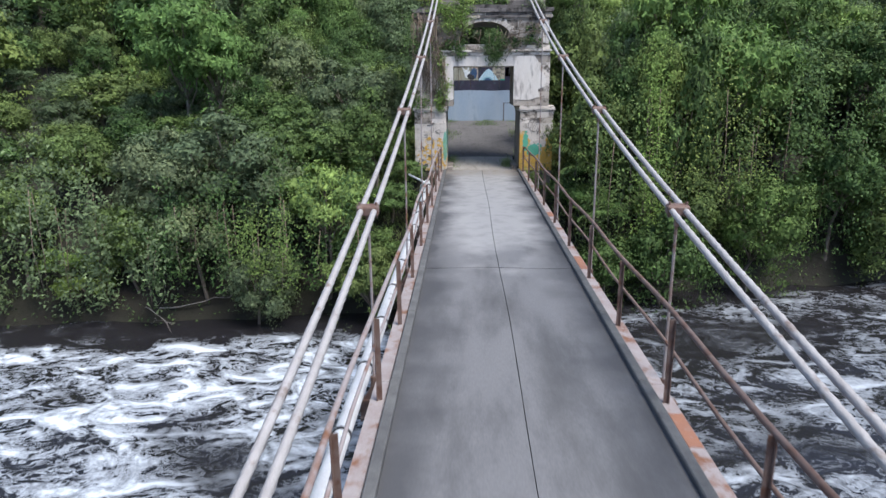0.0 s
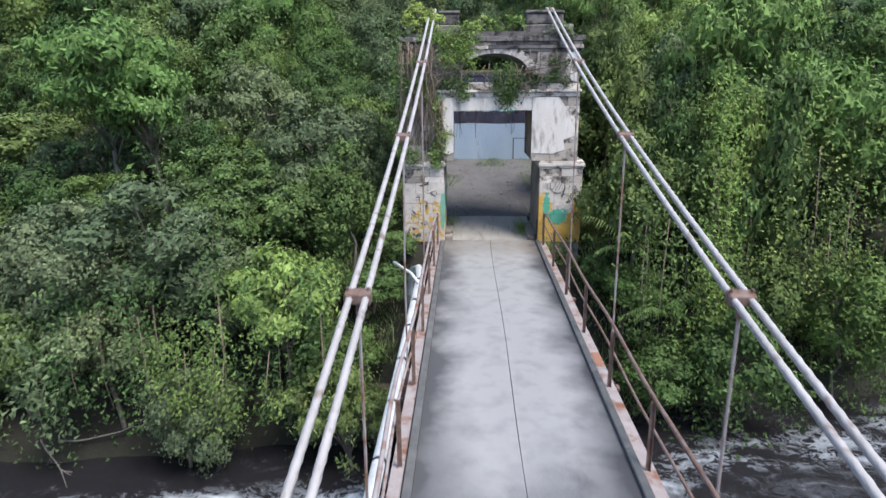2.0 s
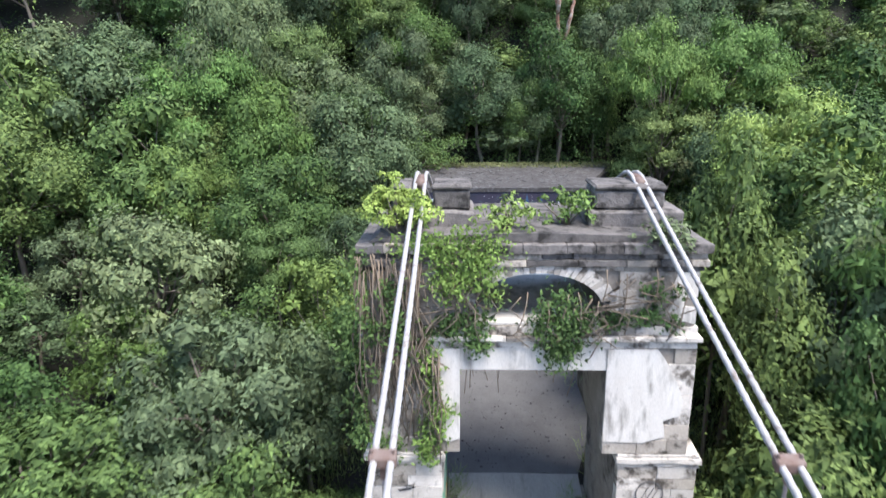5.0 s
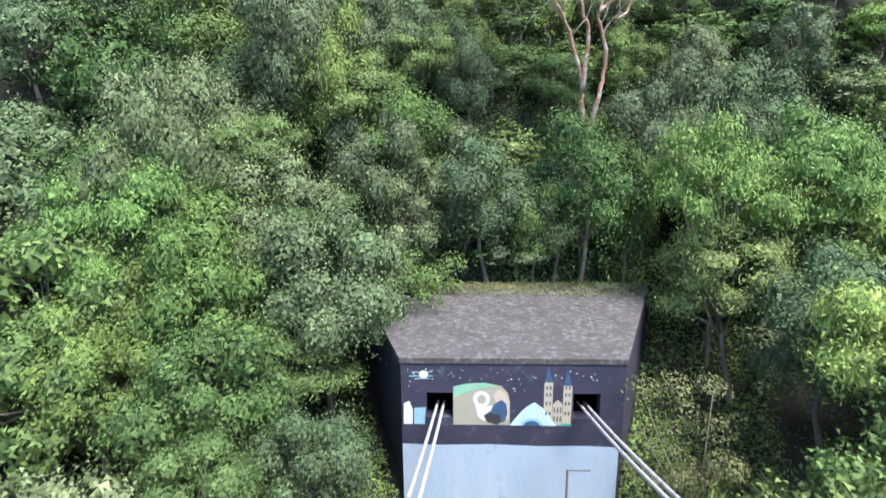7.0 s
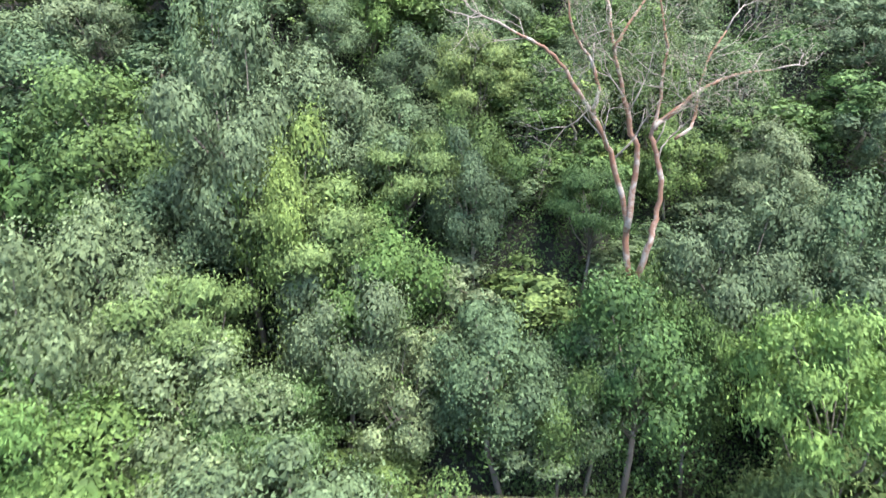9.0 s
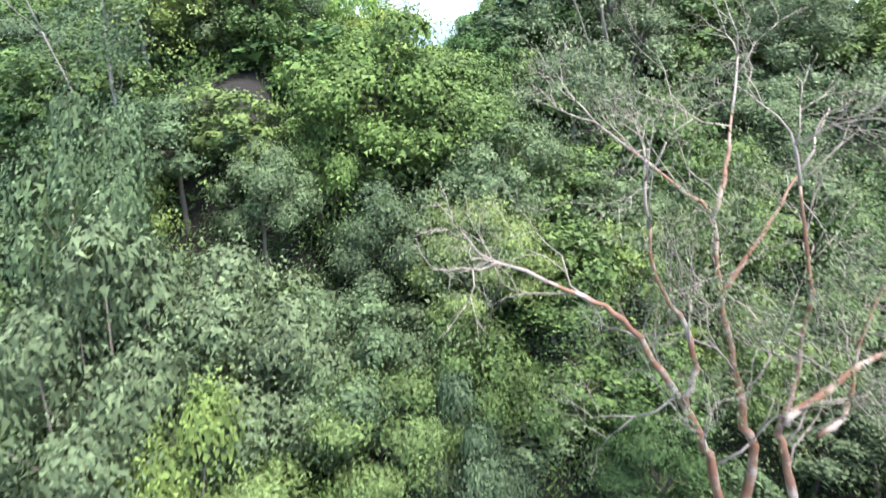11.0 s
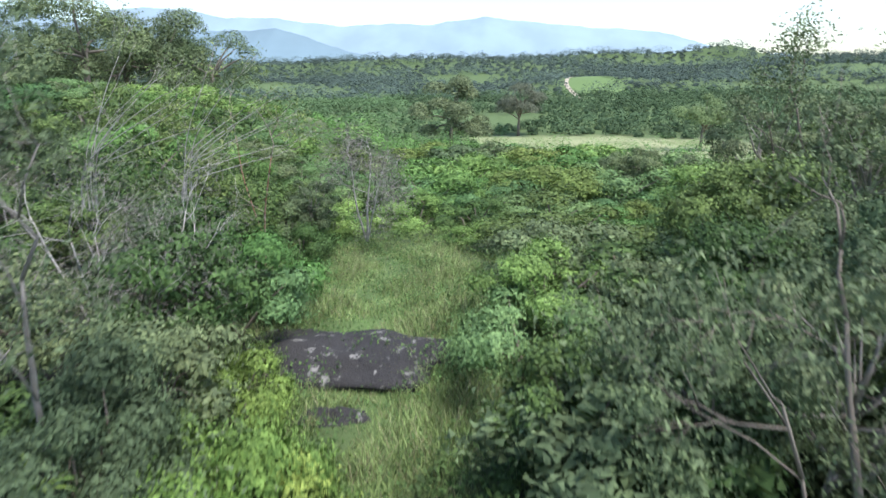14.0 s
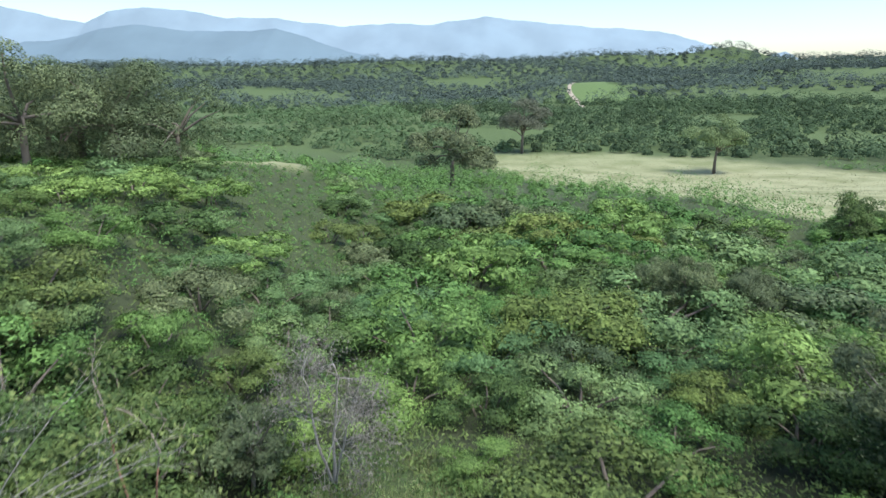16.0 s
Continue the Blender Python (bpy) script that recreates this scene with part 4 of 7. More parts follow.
for k, (z0, z1) in enumerate(zip(zs, zs[1:])):
    deep = 0.42 + 0.25 * (k % 2)
    course(3.20 - deep, 3.20, z0, z1, lambda x, z: "bare" if R.rand() < 0.6 else "lime")
    course(-3.24, -3.24 + deep, z0, z1, lambda x, z: "bare")
    if k == 0:
        course(1.49, 3.20 - deep, z0, z1, lambda x, z: "bare")
        course(-3.24 + deep, -1.39, z0, z1, lambda x, z: "bare")
    elif k > 1:
        course(-3.24 + deep, -1.95, z0, z1, lambda x, z: "lime" if R.rand() < 0.4 else "bare")
for z0, z1 in ((5.925, 6.28), (6.28, 6.64), (6.64, 7.015)):
    course(-3.16, -1.62, z0, z1, lambda x, z: "dark" if R.rand() < 0.5 else "bare", 0.0)
    course(1.62, 3.10, z0, z1, lambda x, z: "dark" if R.rand() < 0.5 else "bare", 0.0)

# sprayed marks on the right plinth
def mark(name, outline, material, label, lift=0.022):
    bm = bmesh.new()
    prism(bm, outline, -lift, -lift + 0.004)
    part(name, bm, material, tower, label)


ring_o = [(2.52 + 0.29 * math.cos(a), 2.2 + 0.30 * math.sin(a)) for a in np.linspace(0, 2 * math.pi, 29)]
ring_i = [(2.52 + 0.265 * math.cos(a), 2.2 + 0.275 * math.sin(a)) for a in np.linspace(2 * math.pi, 0, 29)]
mark("ring_mark", ring_o + ring_i, M_SPRAY, "thin sprayed ring", 0.026)
for dx in (-0.08, 0.04, 0.14):
    mark("stroke_mark", [(2.40 + dx, 2.02), (2.42 + dx, 2.02), (2.58 + dx, 2.36), (2.56 + dx, 2.36)], M_SPRAY, "thin sprayed stroke", 0.026)
for x, z, w, h in ((-2.9, 1.1, 0.14, 0.2), (-2.6, 0.75, 0.2, 0.1), (-2.4, 1.45, 0.1, 0.22), (-2.15, 1.9, 0.16, 0.14), (-2.75, 1.75, 0.12, 0.16), (-2.5, 2.3, 0.2, 0.12), (3.0, 1.7, 0.18, 0.16), (2.75, 1.95, 0.1, 0.2)):
    for k in range(5):
        a, b = (x + w * (R.rand() - 0.5) * 2, z + h * (R.rand() - 0.5) * 2), (x + w * (R.rand() - 0.5) * 2, z + h * (R.rand() - 0.5) * 2)
        d = Vector((b[1] - a[1], a[0] - b[0])).normalized() * 0.011
        mark("stroke_mark", [(a[0] - d.x, a[1] - d.y), (b[0] - d.x, b[1] - d.y), (b[0] + d.x, b[1] + d.y), (a[0] + d.x, a[1] + d.y)], M_SPRAY, "thin sprayed stroke", 0.024)

# roof paving and saddle pedestals
bm = bmesh.new()
prism(bm, [(-3.1, 7.565), (3.05, 7.565), (2.9, 7.66), (0, 7.74), (-2.95, 7.66)], 0.05, D - 0.05)
part("roof_slab", bm, M_DARKSTONE, tower, "mossy stone tower roof")
def pedestal(name, x0, x1, y0, y1, z0, z1, label):
    bm = bmesh.new()
    box(bm, x0, x1, y0, y1, z0, z1, 0.04)
    bmesh.ops.subdivide_edges(bm, edges=[e for e in bm.edges if e.calc_length() > 0.25], cuts=3, use_grid_fill=True)
    for v in bm.verts:
        v.co += noise.noise_vector(v.co * 2.3) * 0.035
    part(name, bm, M_DARKSTONE, tower, label)


pedestal("pedestal_base", 1.15, 2.98, 0.75, 2.08, 7.60, 8.0, "dark stone pedestal base")
pedestal("pedestal_block", 1.26, 2.62, 0.90, 1.86, 8.02, 8.38, "dark stone pedestal block")
pedestal("pedestal_cap", 1.23, 2.66, 0.87, 1.89, 8.39, 8.50, "dark eroded stone cap")
pedestal("pedestal_base", -2.82, -1.10, 0.75, 2.08, 7.60, 8.0, "dark stone pedestal base")
for x0, x1 in ((-2.72, -2.36), (-1.92, -1.18)):
    pedestal("pedestal_block", x0, x1, 0.90, 1.86, 8.02, 8.38, "dark stone pedestal block")
    pedestal("pedestal_cap", x0 - 0.03, x1 + 0.03, 0.87, 1.89, 8.39, 8.50, "dark eroded stone cap")
for s in (-1, 1):
    bm = bmesh.new()
    tube(bm, [(s * 2.18, 1.05 + 0.1 * k, 8.46 + 0.06 * math.sin(k * math.pi / 8)) for k in range(9)], 0.12, 10)
    part("cable_saddle", bm, M_RUST, tower, "rusty iron cable saddle", True)
# passage kerb stones and back wall of the lower jambs
for s, x0, x1 in ((-1, -1.76, -1.45), (1, 1.5, 1.84)):
    bm = bmesh.new()
    box(bm, x0, x1, 0.3, D, -0.3, 0.16, 0.03)
    part("guard_stone", bm, M_MORTAR, tower, "low worn guard stone in the passage")

# ---------------------------------------------------------------- anchorage block with its mural
anchor = thing("anchorage_house", (0, 15.5, 1.4), "concrete cable anchorage block painted with a night mural", "building")
AY, AT = 12.6, 6.28
FX0, FX1, BX0, BX1, BY = -3.13, 3.30, -5.35, 5.65, 18.7
HOLES = ((-2.40, -1.63, 4.55, 5.33), (1.85, 2.62, 4.58, 5.35))
bm = bmesh.new()
th = 0.45
xs = [FX0, HOLES[0][0], HOLES[0][1], HOLES[1][0], HOLES[1][1], FX1]
box(bm, FX0, FX1, AY, AY + th, 0.6, 4.55)
box(bm, FX0, FX1, AY, AY + th, 5.35, AT)
for a, b in ((FX0, HOLES[0][0]), (HOLES[0][1], HOLES[1][0]), (HOLES[1][1], FX1)):
    box(bm, a, b, AY, AY + th, 4.55, 5.35)
part("front_wall", bm, M_NAVY, anchor, "front wall painted dark night blue")


def side_wall(xa, xb):
    bm = bmesh.new()
    s = 1 if xa > 0 else -1
    q = [(xa, AY + th), (xb, BY), (xb - s * 0.4, BY), (xa - s * 0.4, AY + th)]
    a = [bm.verts.new((x, y, 0.6)) for x, y in q]
    b = [bm.verts.new((x, y, AT)) for x, y in q]
    bm.faces.new(a), bm.faces.new(b)
    for k in range(4):
        bm.faces.new((a[k], a[(k + 1) % 4], b[(k + 1) % 4], b[k]))
    return bm


part("side_wall", side_wall(FX0, BX0), M_NAVY, anchor, "splayed dark side wall")
part("side_wall", side_wall(FX1, BX1), M_NAVY, anchor, "splayed dark side wall")
bm = bmesh.new()
box(bm, BX0, BX1, BY, BY + 0.4, 0.6, AT)
part("back_wall", bm, M_ROOF, anchor)
bm = bmesh.new()
q = [(FX0 - 0.03, AY - 0.03), (FX1 + 0.03, AY - 0.03), (BX1 + 0.05, BY + 0.4), (BX0 - 0.05, BY + 0.4)]
a = [bm.verts.new((x, y, AT + 0.004)) for x, y in q]
b = [bm.verts.new((x, y, AT + 0.17 + (0.06 if y > 15 else 0))) for x, y in q]
bm.faces.new(a), bm.faces.new(b)
for k in range(4):
    bm.faces.new((a[k], a[(k + 1) % 4], b[(k + 1) % 4], b[k]))
part("roof", bm, M_ROOF, anchor, "flat dark roof littered with chips and moss")

mural = part("mural", (lambda b: (box(b, FX0 + 0.02, 2.9, AY - 0.004, AY, 5.36, AT - 0.1), b)[1])(bmesh.new()), M_NAVY, anchor, "mural of a night town with dome and church")


def paint(name, outline, material, lift, label=""):
    bm = bmesh.new()
    prism(bm, outline, AY - lift, AY - lift + 0.003)
    ob = part(name, bm, material, mural, label)
    return ob


def disc(cx, cz, rx, rz, n=20, a0=0.0, a1=360.0):
    return [(cx + rx * math.cos(radians(a0 + (a1 - a0) * k / (n - 1 if a1 - a0 < 360 else n))), cz + rz * math.sin(radians(a0 + (a1 - a0) * k / (n - 1 if a1 - a0 < 360 else n)))) for k in range(n)]


paint("black_band", [(FX0, 3.68), (FX1 - 0.06, 3.64), (FX1 - 0.06, 4.30), (FX0, 4.30)], M_NAVY, 0.006)
paint("blue_field", [(FX0, 0.62), (FX1 - 0.06, 0.62), (FX1 - 0.06, 3.62), (2.2, 3.66), (1.0, 3.63), (-0.6, 3.68), (-2.0, 3.64), (FX0, 3.67)], M_BLUE, 0.008, "pale blue painted lower wall")
paint("ground_field", [(-1.62, 4.32), (0.03, 4.32), (0.02, 5.1), (-0.04, 5.36), (-0.23, 5.58), (-0.7, 5.67), (-1.1, 5.65), (-1.41, 5.6), (-1.62, 5.54)], M_SAND, 0.006, "sand-coloured hill")
paint("green_field", [(-1.60, 5.20), (-1.30, 5.35), (-0.9, 5.50), (-0.3, 5.56), (-0.7, 5.68), (-1.1, 5.66), (-1.41, 5.61), (-1.60, 5.55)], M_MINT, 0.010)
paint("pink_field", [(-0.28, 4.6), (0.0, 4.5), (0.0, 5.08), (-0.1, 5.34), (-0.3, 5.48), (-0.45, 5.3)], M_ROSE, 0.008)
paint("moon", disc(-2.47, 5.93, 0.13, 0.12), M_WHITE, 0.010, "white painted moon")
for k, (z, w) in enumerate(((5.98, 0.34), (5.86, 0.42), (5.78, 0.26))):
    paint("cloud_streak", [(-2.5 - w, z), (-2.5 + w * 0.8, z + 0.012), (-2.5 + w * 0.7, z + 0.035), (-2.5 - w * 0.8, z + 0.03)], M_DOME, 0.007)
paint("round_shape", disc(-0.80, 5.16, 0.24, 0.25), M_WHITE, 0.010, "plain white round shape")
paint("round_shape", disc(-0.80, 5.15, 0.13, 0.15), M_SAND, 0.013)
paint("pale_shape", [(-0.98, 4.98), (-0.70, 4.92), (-0.50, 4.95), (-0.52, 4.62), (-0.72, 4.45), (-0.9, 4.6)], M_WHITE, 0.012, "plain white shape")
paint("dark_shape", [(-0.74, 4.62), (-0.62, 4.42), (-0.34, 4.33), (-0.16, 4.48), (-0.30, 4.70), (-0.55, 4.78)], M_BLACKP, 0.015, "plain black shape")
paint("blue_shape", [(-0.56, 4.72), (-0.42, 5.02), (-0.22, 5.14), (-0.08, 5.02), (-0.04, 4.72), (-0.12, 4.45), (-0.20, 4.40), (-0.26, 4.66)], M_DEEP, 0.017, "plain dark blue shape")
paint("dome", [(0.03, 4.315), (1.39, 4.315), (1.27, 4.48), (1.14, 4.69), (0.95, 4.91), (0.73, 5.07), (0.5, 4.92), (0.30, 4.70), (0.14, 4.48)], M_PALE, 0.012, "pale blue dome")
paint("dome_door", disc(0.67, 4.316, 0.34, 0.24, 16, 0, 180), M_DOME, 0.016)
paint("dome_door", disc(0.67, 4.317, 0.24, 0.15, 16, 0, 180), M_DEEP, 0.019)
for a in (0.25, 0.5, 0.86, 1.1):
    paint("dome_rib", [(a, 4.32), (a + 0.02, 4.32), (0.73 + (a - 0.7) * 0.25 + 0.01, 4.98), (0.73 + (a - 0.7) * 0.25, 4.98)], M_DOME, 0.0145)
paint("glass", [(-2.78, 4.33), (-2.46, 4.33), (-2.42, 4.88), (-2.76, 4.85)], M_DOME, 0.010)
paint("glass_light", [(-3.08, 4.33), (-2.82, 4.33), (-2.80, 4.80), (-2.9, 5.08), (-3.06, 5.0)], M_WHITE, 0.012)
for x0, zt, tip in ((1.0, 5.70, 6.21), (1.55, 5.60, 6.13)):
    paint("church_tower", [(x0, 4.34), (x0 + 0.25, 4.34), (x0 + 0.25, zt), (x0, zt)], M_CREAM, 0.009, "cream church tower")
    paint("spire", [(x0 + 0.01, zt + 0.002), (x0 + 0.24, zt + 0.002), (x0 + 0.10, tip)], M_DEEP, 0.009)
    for z in (4.66, 4.98, 5.26, 5.48):
        for dx in (0.05, 0.15):
            paint("tower_window", [(x0 + dx, z), (x0 + dx + 0.055, z), (x0 + dx + 0.055, z + 0.11), (x0 + dx, z + 0.11)], M_SPRAY, 0.013)
paint("church_front", [(1.26, 4.34), (1.54, 4.34), (1.54, 5.02), (1.40, 5.15), (1.26, 5.02)], M_CREAM, 0.011)
for x in (1.29, 1.38, 1.47):
    for z in (4.45, 4.74):
        paint("church_window", [(x, z), (x + 0.045, z), (x + 0.045, z + 0.16), (x + 0.022, z + 0.19), (x, z + 0.16)], M_SPRAY, 0.014)
paint("green_field", [(1.42, 4.315), (1.84, 4.315), (1.80, 4.38), (1.6, 4.40)], M_TEAL, 0.016)
paint("door_line", [(1.74, 1.6), (1.81, 1.6), (1.81, 2.85), (1.74, 2.85)], M_SPRAY, 0.011, "dark door edge")
paint("sill_line", [(1.83, 2.80), (2.45, 2.80), (2.45, 2.84), (1.83, 2.84)], M_SPRAY, 0.011)
for k in range(90):
    x, z = -3.0 + 5.6 * R.rand(), 5.3 + 0.82 * R.rand() ** 0.7
    if -2.45 < x < 0.1 and z < 5.75 or 0.9 < x < 2.7 and z < 5.75:
        continue
    r = 0.006 + 0.013 * R.rand()
    paint("star", disc(x, z, r, r, 6), M_WHITE, 0.017)

# road between tower and anchorage
def road_strip(name, ya, yb, n, material, label, lift):
    bm = bmesh.new()
    rows = []
    for y in np.linspace(ya, yb, n):
        z = float(ground(0, y)) + lift
        w = 1.72 if y < 3.2 else 1.72 + 1.4 * float(sm(3.2, 6.5, y))
        rows.append([bm.verts.new((x * w, y + 0.05 * R.randn() * (abs(y - ya) < 0.01 and ya > 3), z + 0.02 * R.rand() - 0.03 * abs(x))) for x in np.linspace(-1, 1, 9)])
    for a, b in zip(rows, rows[1:]):
        for k in range(8):
            bm.faces.new((a[k], a[k + 1], b[k + 1], b[k]))
    tagged(new(name, finish(bm, name, material, True)), label, "road", kind="structure")


road_strip("pavement", 0.36, 3.35, 6, M_APRON, "worn pale concrete apron in the passage", 0.075)
road_strip("road", 3.3, 12.58, 12, M_ROAD, "grey gravel road behind the portal", 0.06)

# retaining wall at the water's edge
BANK_BM = bmesh.new()
box(BANK_BM, -0.5, 0.5, -0.5, 0.5, -0.5, 0.5, 0.04)
BANK_ME = finish(BANK_BM, "stone", M_BANKSTONE)
wall = thing("retaining_wall", (-6, -4.6, -5.6), "low brown stone retaining wall at the water", "wall", kind="")
wb = bmesh.new()
box(wb, -10.5, -2.6, -4.75, -4.0, -6.2, -4.0)
part("wall_core", wb, M_BANKSTONE, wall)
for z0, z1 in ((-5.6, -5.05), (-5.05, -4.5), (-4.5, -3.95)):
    x = -10.5 - 0.3 * R.rand()
    while x < -2.6:
        x2 = min(x + 0.5 + 0.6 * R.rand(), -2.55)
        ob = new("stone", BANK_ME)
        attach(ob, wall)
        ob.location, ob.scale = ((x + x2) / 2, -4.72, (z0 + z1) / 2), (x2 - x - 0.02, 0.25 + 0.04 * R.rand(), z1 - z0 - 0.02)
        x = x2 + 0.001

# pebbles and small stones lying on the gravel
rs = np.random.RandomState(33)
pv, pf = [], []
cube = np.array([(-1, 0, -.6), (1, 0, -.6), (0, 1, -.6), (0, -1, -.6), (0.1, 0.1, .7)])
cf = np.array([(0, 3, 4), (3, 1, 4), (1, 2, 4), (2, 0, 4)])
for k in range(900):
    y = 3.5 + 8.6 * rs.rand()
    x = (2 * rs.rand() - 1) * (1.7 + 1.2 * float(sm(3.2, 6.5, y)))
    a, r = rs.rand() * 6.28, 0.012 + 0.035 * rs.rand() ** 3
    rot = np.array([[math.cos(a), -math.sin(a), 0], [math.sin(a), math.cos(a), 0], [0, 0, 1]])
    pv.append((cube * (1 + 0.3 * rs.randn(5, 3))) @ rot * r + np.array([x, y, float(ground(0, y)) + 0.075]))
    pf.append(cf + 5 * k)
tagged(new("pebbles", mesh_arrays("pebbles", np.concatenate(pv), np.concatenate(pf), [M_SLATE])), "small pale pebbles strewn on the gravel", "pebbles", kind="stuff")

# ---------------------------------------------------------------- plants
def leaf_cloud(P, N, L, W, rs, droop=0.25, whole=False):
    """Leaves at P facing N, each a bent triangle, or a folded diamond when whole: verts and faces."""
    n = len(P)
    N = N / np.linalg.norm(N, axis=1, keepdims=True)
    u = rs.normal(size=(n, 3))
    u[:, 2] -= droop
    u -= N * (u * N).sum(1, keepdims=True)
    u /= np.linalg.norm(u, axis=1, keepdims=True) + 1e-9
    v = np.cross(N, u)
    L = L * (0.6 + 0.8 * rs.rand(n))[:, None]
    W = W * (0.6 + 0.8 * rs.rand(n))[:, None]
    b = P - u * L * 0.45
    if whole:
        mid = P - u * L * 0.05 + N * L * 0.06
        verts = np.stack([b, mid + v * W * 0.5, P + u * L * 0.55 - N * L * 0.12, mid - v * W * 0.5], 1).reshape(-1, 3)
        return verts, np.arange(4 * n).reshape(-1, 4)
    verts = np.stack([b + v * W * 0.5, P + u * L * 0.55 - N * L * 0.12, b - v * W * 0.5], 1).reshape(-1, 3)
    return verts, np.arange(3 * n).reshape(-1, 3)


def clump_points(centres, radii, count, rs, flat=0.8, low=-0.2):
    """Points over the upper side of many clumps, with outward directions."""
    centres, radii = np.asarray(centres, float), np.asarray(radii, float)
    p = radii ** 2 / (radii ** 2).sum()
    k = rs.choice(len(centres), count, p=p)
    d = rs.normal(size=(count, 3))
    d /= np.linalg.norm(d, axis=1, keepdims=True)
    d[:, 2] = np.where(d[:, 2] < low, -d[:, 2], d[:, 2])
    rr = radii[k] * (0.72 + 0.34 * rs.rand(count) ** 0.6)
    P = centres[k] + d * rr[:, None] * np.array([1, 1, flat])
    return P, d + rs.normal(size=(count, 3)) * 0.30 + np.array([0, 0, 0.25])


def crown_shape(rs, kind):
    """Centres and radii of the lobes of a crown about 6 m high and 5 m wide."""
    n, c, s, r0, r1 = {"round": (17, (0, 0, 3.3), (1.65, 1.65, 1.9), 0.62, 1.05), "tall": (17, (0, 0, 3.2), (1.25, 1.25, 2.2), 0.55, 0.95),
                       "flat": (15, (0, 0, 4.3), (1.75, 1.75, 1.25), 0.70, 1.15), "veil": (15, (0, 0, 3.6), (1.5, 1.5, 1.75), 0.55, 1.0),
                       "sparse": (22, (0, 0, 3.4), (1.6, 1.6, 2.2), 0.40, 0.65), "bush": (10, (0, 0, 0.72), (1.0, 1.0, 0.55), 0.34, 0.62)}[kind]
    turn = 2.39996 * np.arange(n) + rs.rand() * 6.28
    up = 1 - 1.5 * (np.arange(n) + 0.5) / n
    flat = np.sqrt(np.maximum(0, 1 - up ** 2))
    d = np.stack([np.cos(turn) * flat, np.sin(turn) * flat, up], 1)
    cs = np.array(c) + d * np.array(s) * (0.62 + 0.55 * rs.rand(n, 1)) + 0.12 * rs.randn(n, 3)
    rad = r0 + (r1 - r0) * rs.rand(n)
    return cs, rad


def crown_leaves(cs, rad, count, L, W, rs, squash=0.8, droop=0.3, spread=0.17, per=9, whole=False, veil=0.0, inner=1.0):
    """Leaves in sprays over the outer side of each lobe, with large shaded leaves inside it."""
    mid = cs.mean(0)
    sprays = max(8, count // per)
    k = rs.choice(len(cs), sprays, p=rad ** 2 / (rad ** 2).sum())
    out = cs[k] - mid
    out /= np.linalg.norm(out, axis=1, keepdims=True) + 1e-6
    d = rs.normal(size=(sprays, 3)) + 0.75 * out + np.array([0, 0, 0.45])
    d /= np.linalg.norm(d, axis=1, keepdims=True)
    S = cs[k] + d * (rad[k] * (0.80 + 0.28 * rs.rand(sprays)))[:, None] * np.array([1, 1, squash])
    if veil:
        m = rs.rand(sprays) < veil
        S[m, 2] -= rs.rand(m.sum()) ** 1.3 * np.minimum(3.4, S[m, 2] - 0.3)
        S[m, :2] += out[m, :2] * 0.25
        d[m] = d[m] * np.array([1.3, 1.3, 0.25])
    tilt = d + 0.30 * rs.randn(sprays, 3) + np.array([0, 0, 0.25])
    j = np.repeat(np.arange(sprays), per)
    P = S[j] + rs.randn(len(j), 3) * spread * np.array([1, 1, 0.7])
    N = tilt[j] + 0.32 * rs.randn(len(j), 3)
    v, f = leaf_cloud(P, N, L, W, rs, droop, whole)
    bl, bw = L * 1.9, max(W * 2.2, L * 0.95)
    m = int(inner * float((rad ** 2).sum()) * 4.4 / (bl * bw * 0.5))
    k = rs.choice(len(cs), m, p=rad ** 2 / (rad ** 2).sum())
    out = cs[k] - mid
    out /= np.linalg.norm(out, axis=1, keepdims=True) + 1e-6
    d = rs.normal(size=(m, 3)) + 0.5 * out + np.array([0, 0, 0.5])
    d /= np.linalg.norm(d, axis=1, keepdims=True)
    Q = cs[k] + d * (rad[k] * (0.62 + 0.22 * rs.rand(m)))[:, None] * np.array([1, 1, squash])
    v2, f2 = leaf_cloud(Q, d + 0.3 * rs.randn(m, 3), bl, bw, rs, droop, whole)
    return np.concatenate([v, v2]), np.concatenate([f, f2 + len(v)])


def limbs(bm, rs, cs, base_r, height, seg=5):
    """A tapered trunk that forks towards the lobes."""
    top = Vector((0.25 * rs.randn(), 0.25 * rs.randn(), height * 0.55))
    mid = Vector((0.2 * rs.randn(), 0.2 * rs.randn(), height * 0.28))
    tube(bm, [(0, 0, -0.8), (0, 0, 0), mid, top], [base_r * 1.5, base_r, base_r * 0.75, base_r * 0.55], 7)
    for c in cs[:: max(1, len(cs) // 12)]:
        a = mid.lerp(top, 0.25 + 0.75 * rs.rand())
        e = Vector(c)
        m = a.lerp(e, 0.5) + Vector(rs.randn(3)) * 0.18
        tube(bm, [a, m, e], [base_r * 0.42, base_r * 0.28, base_r * 0.10], seg)


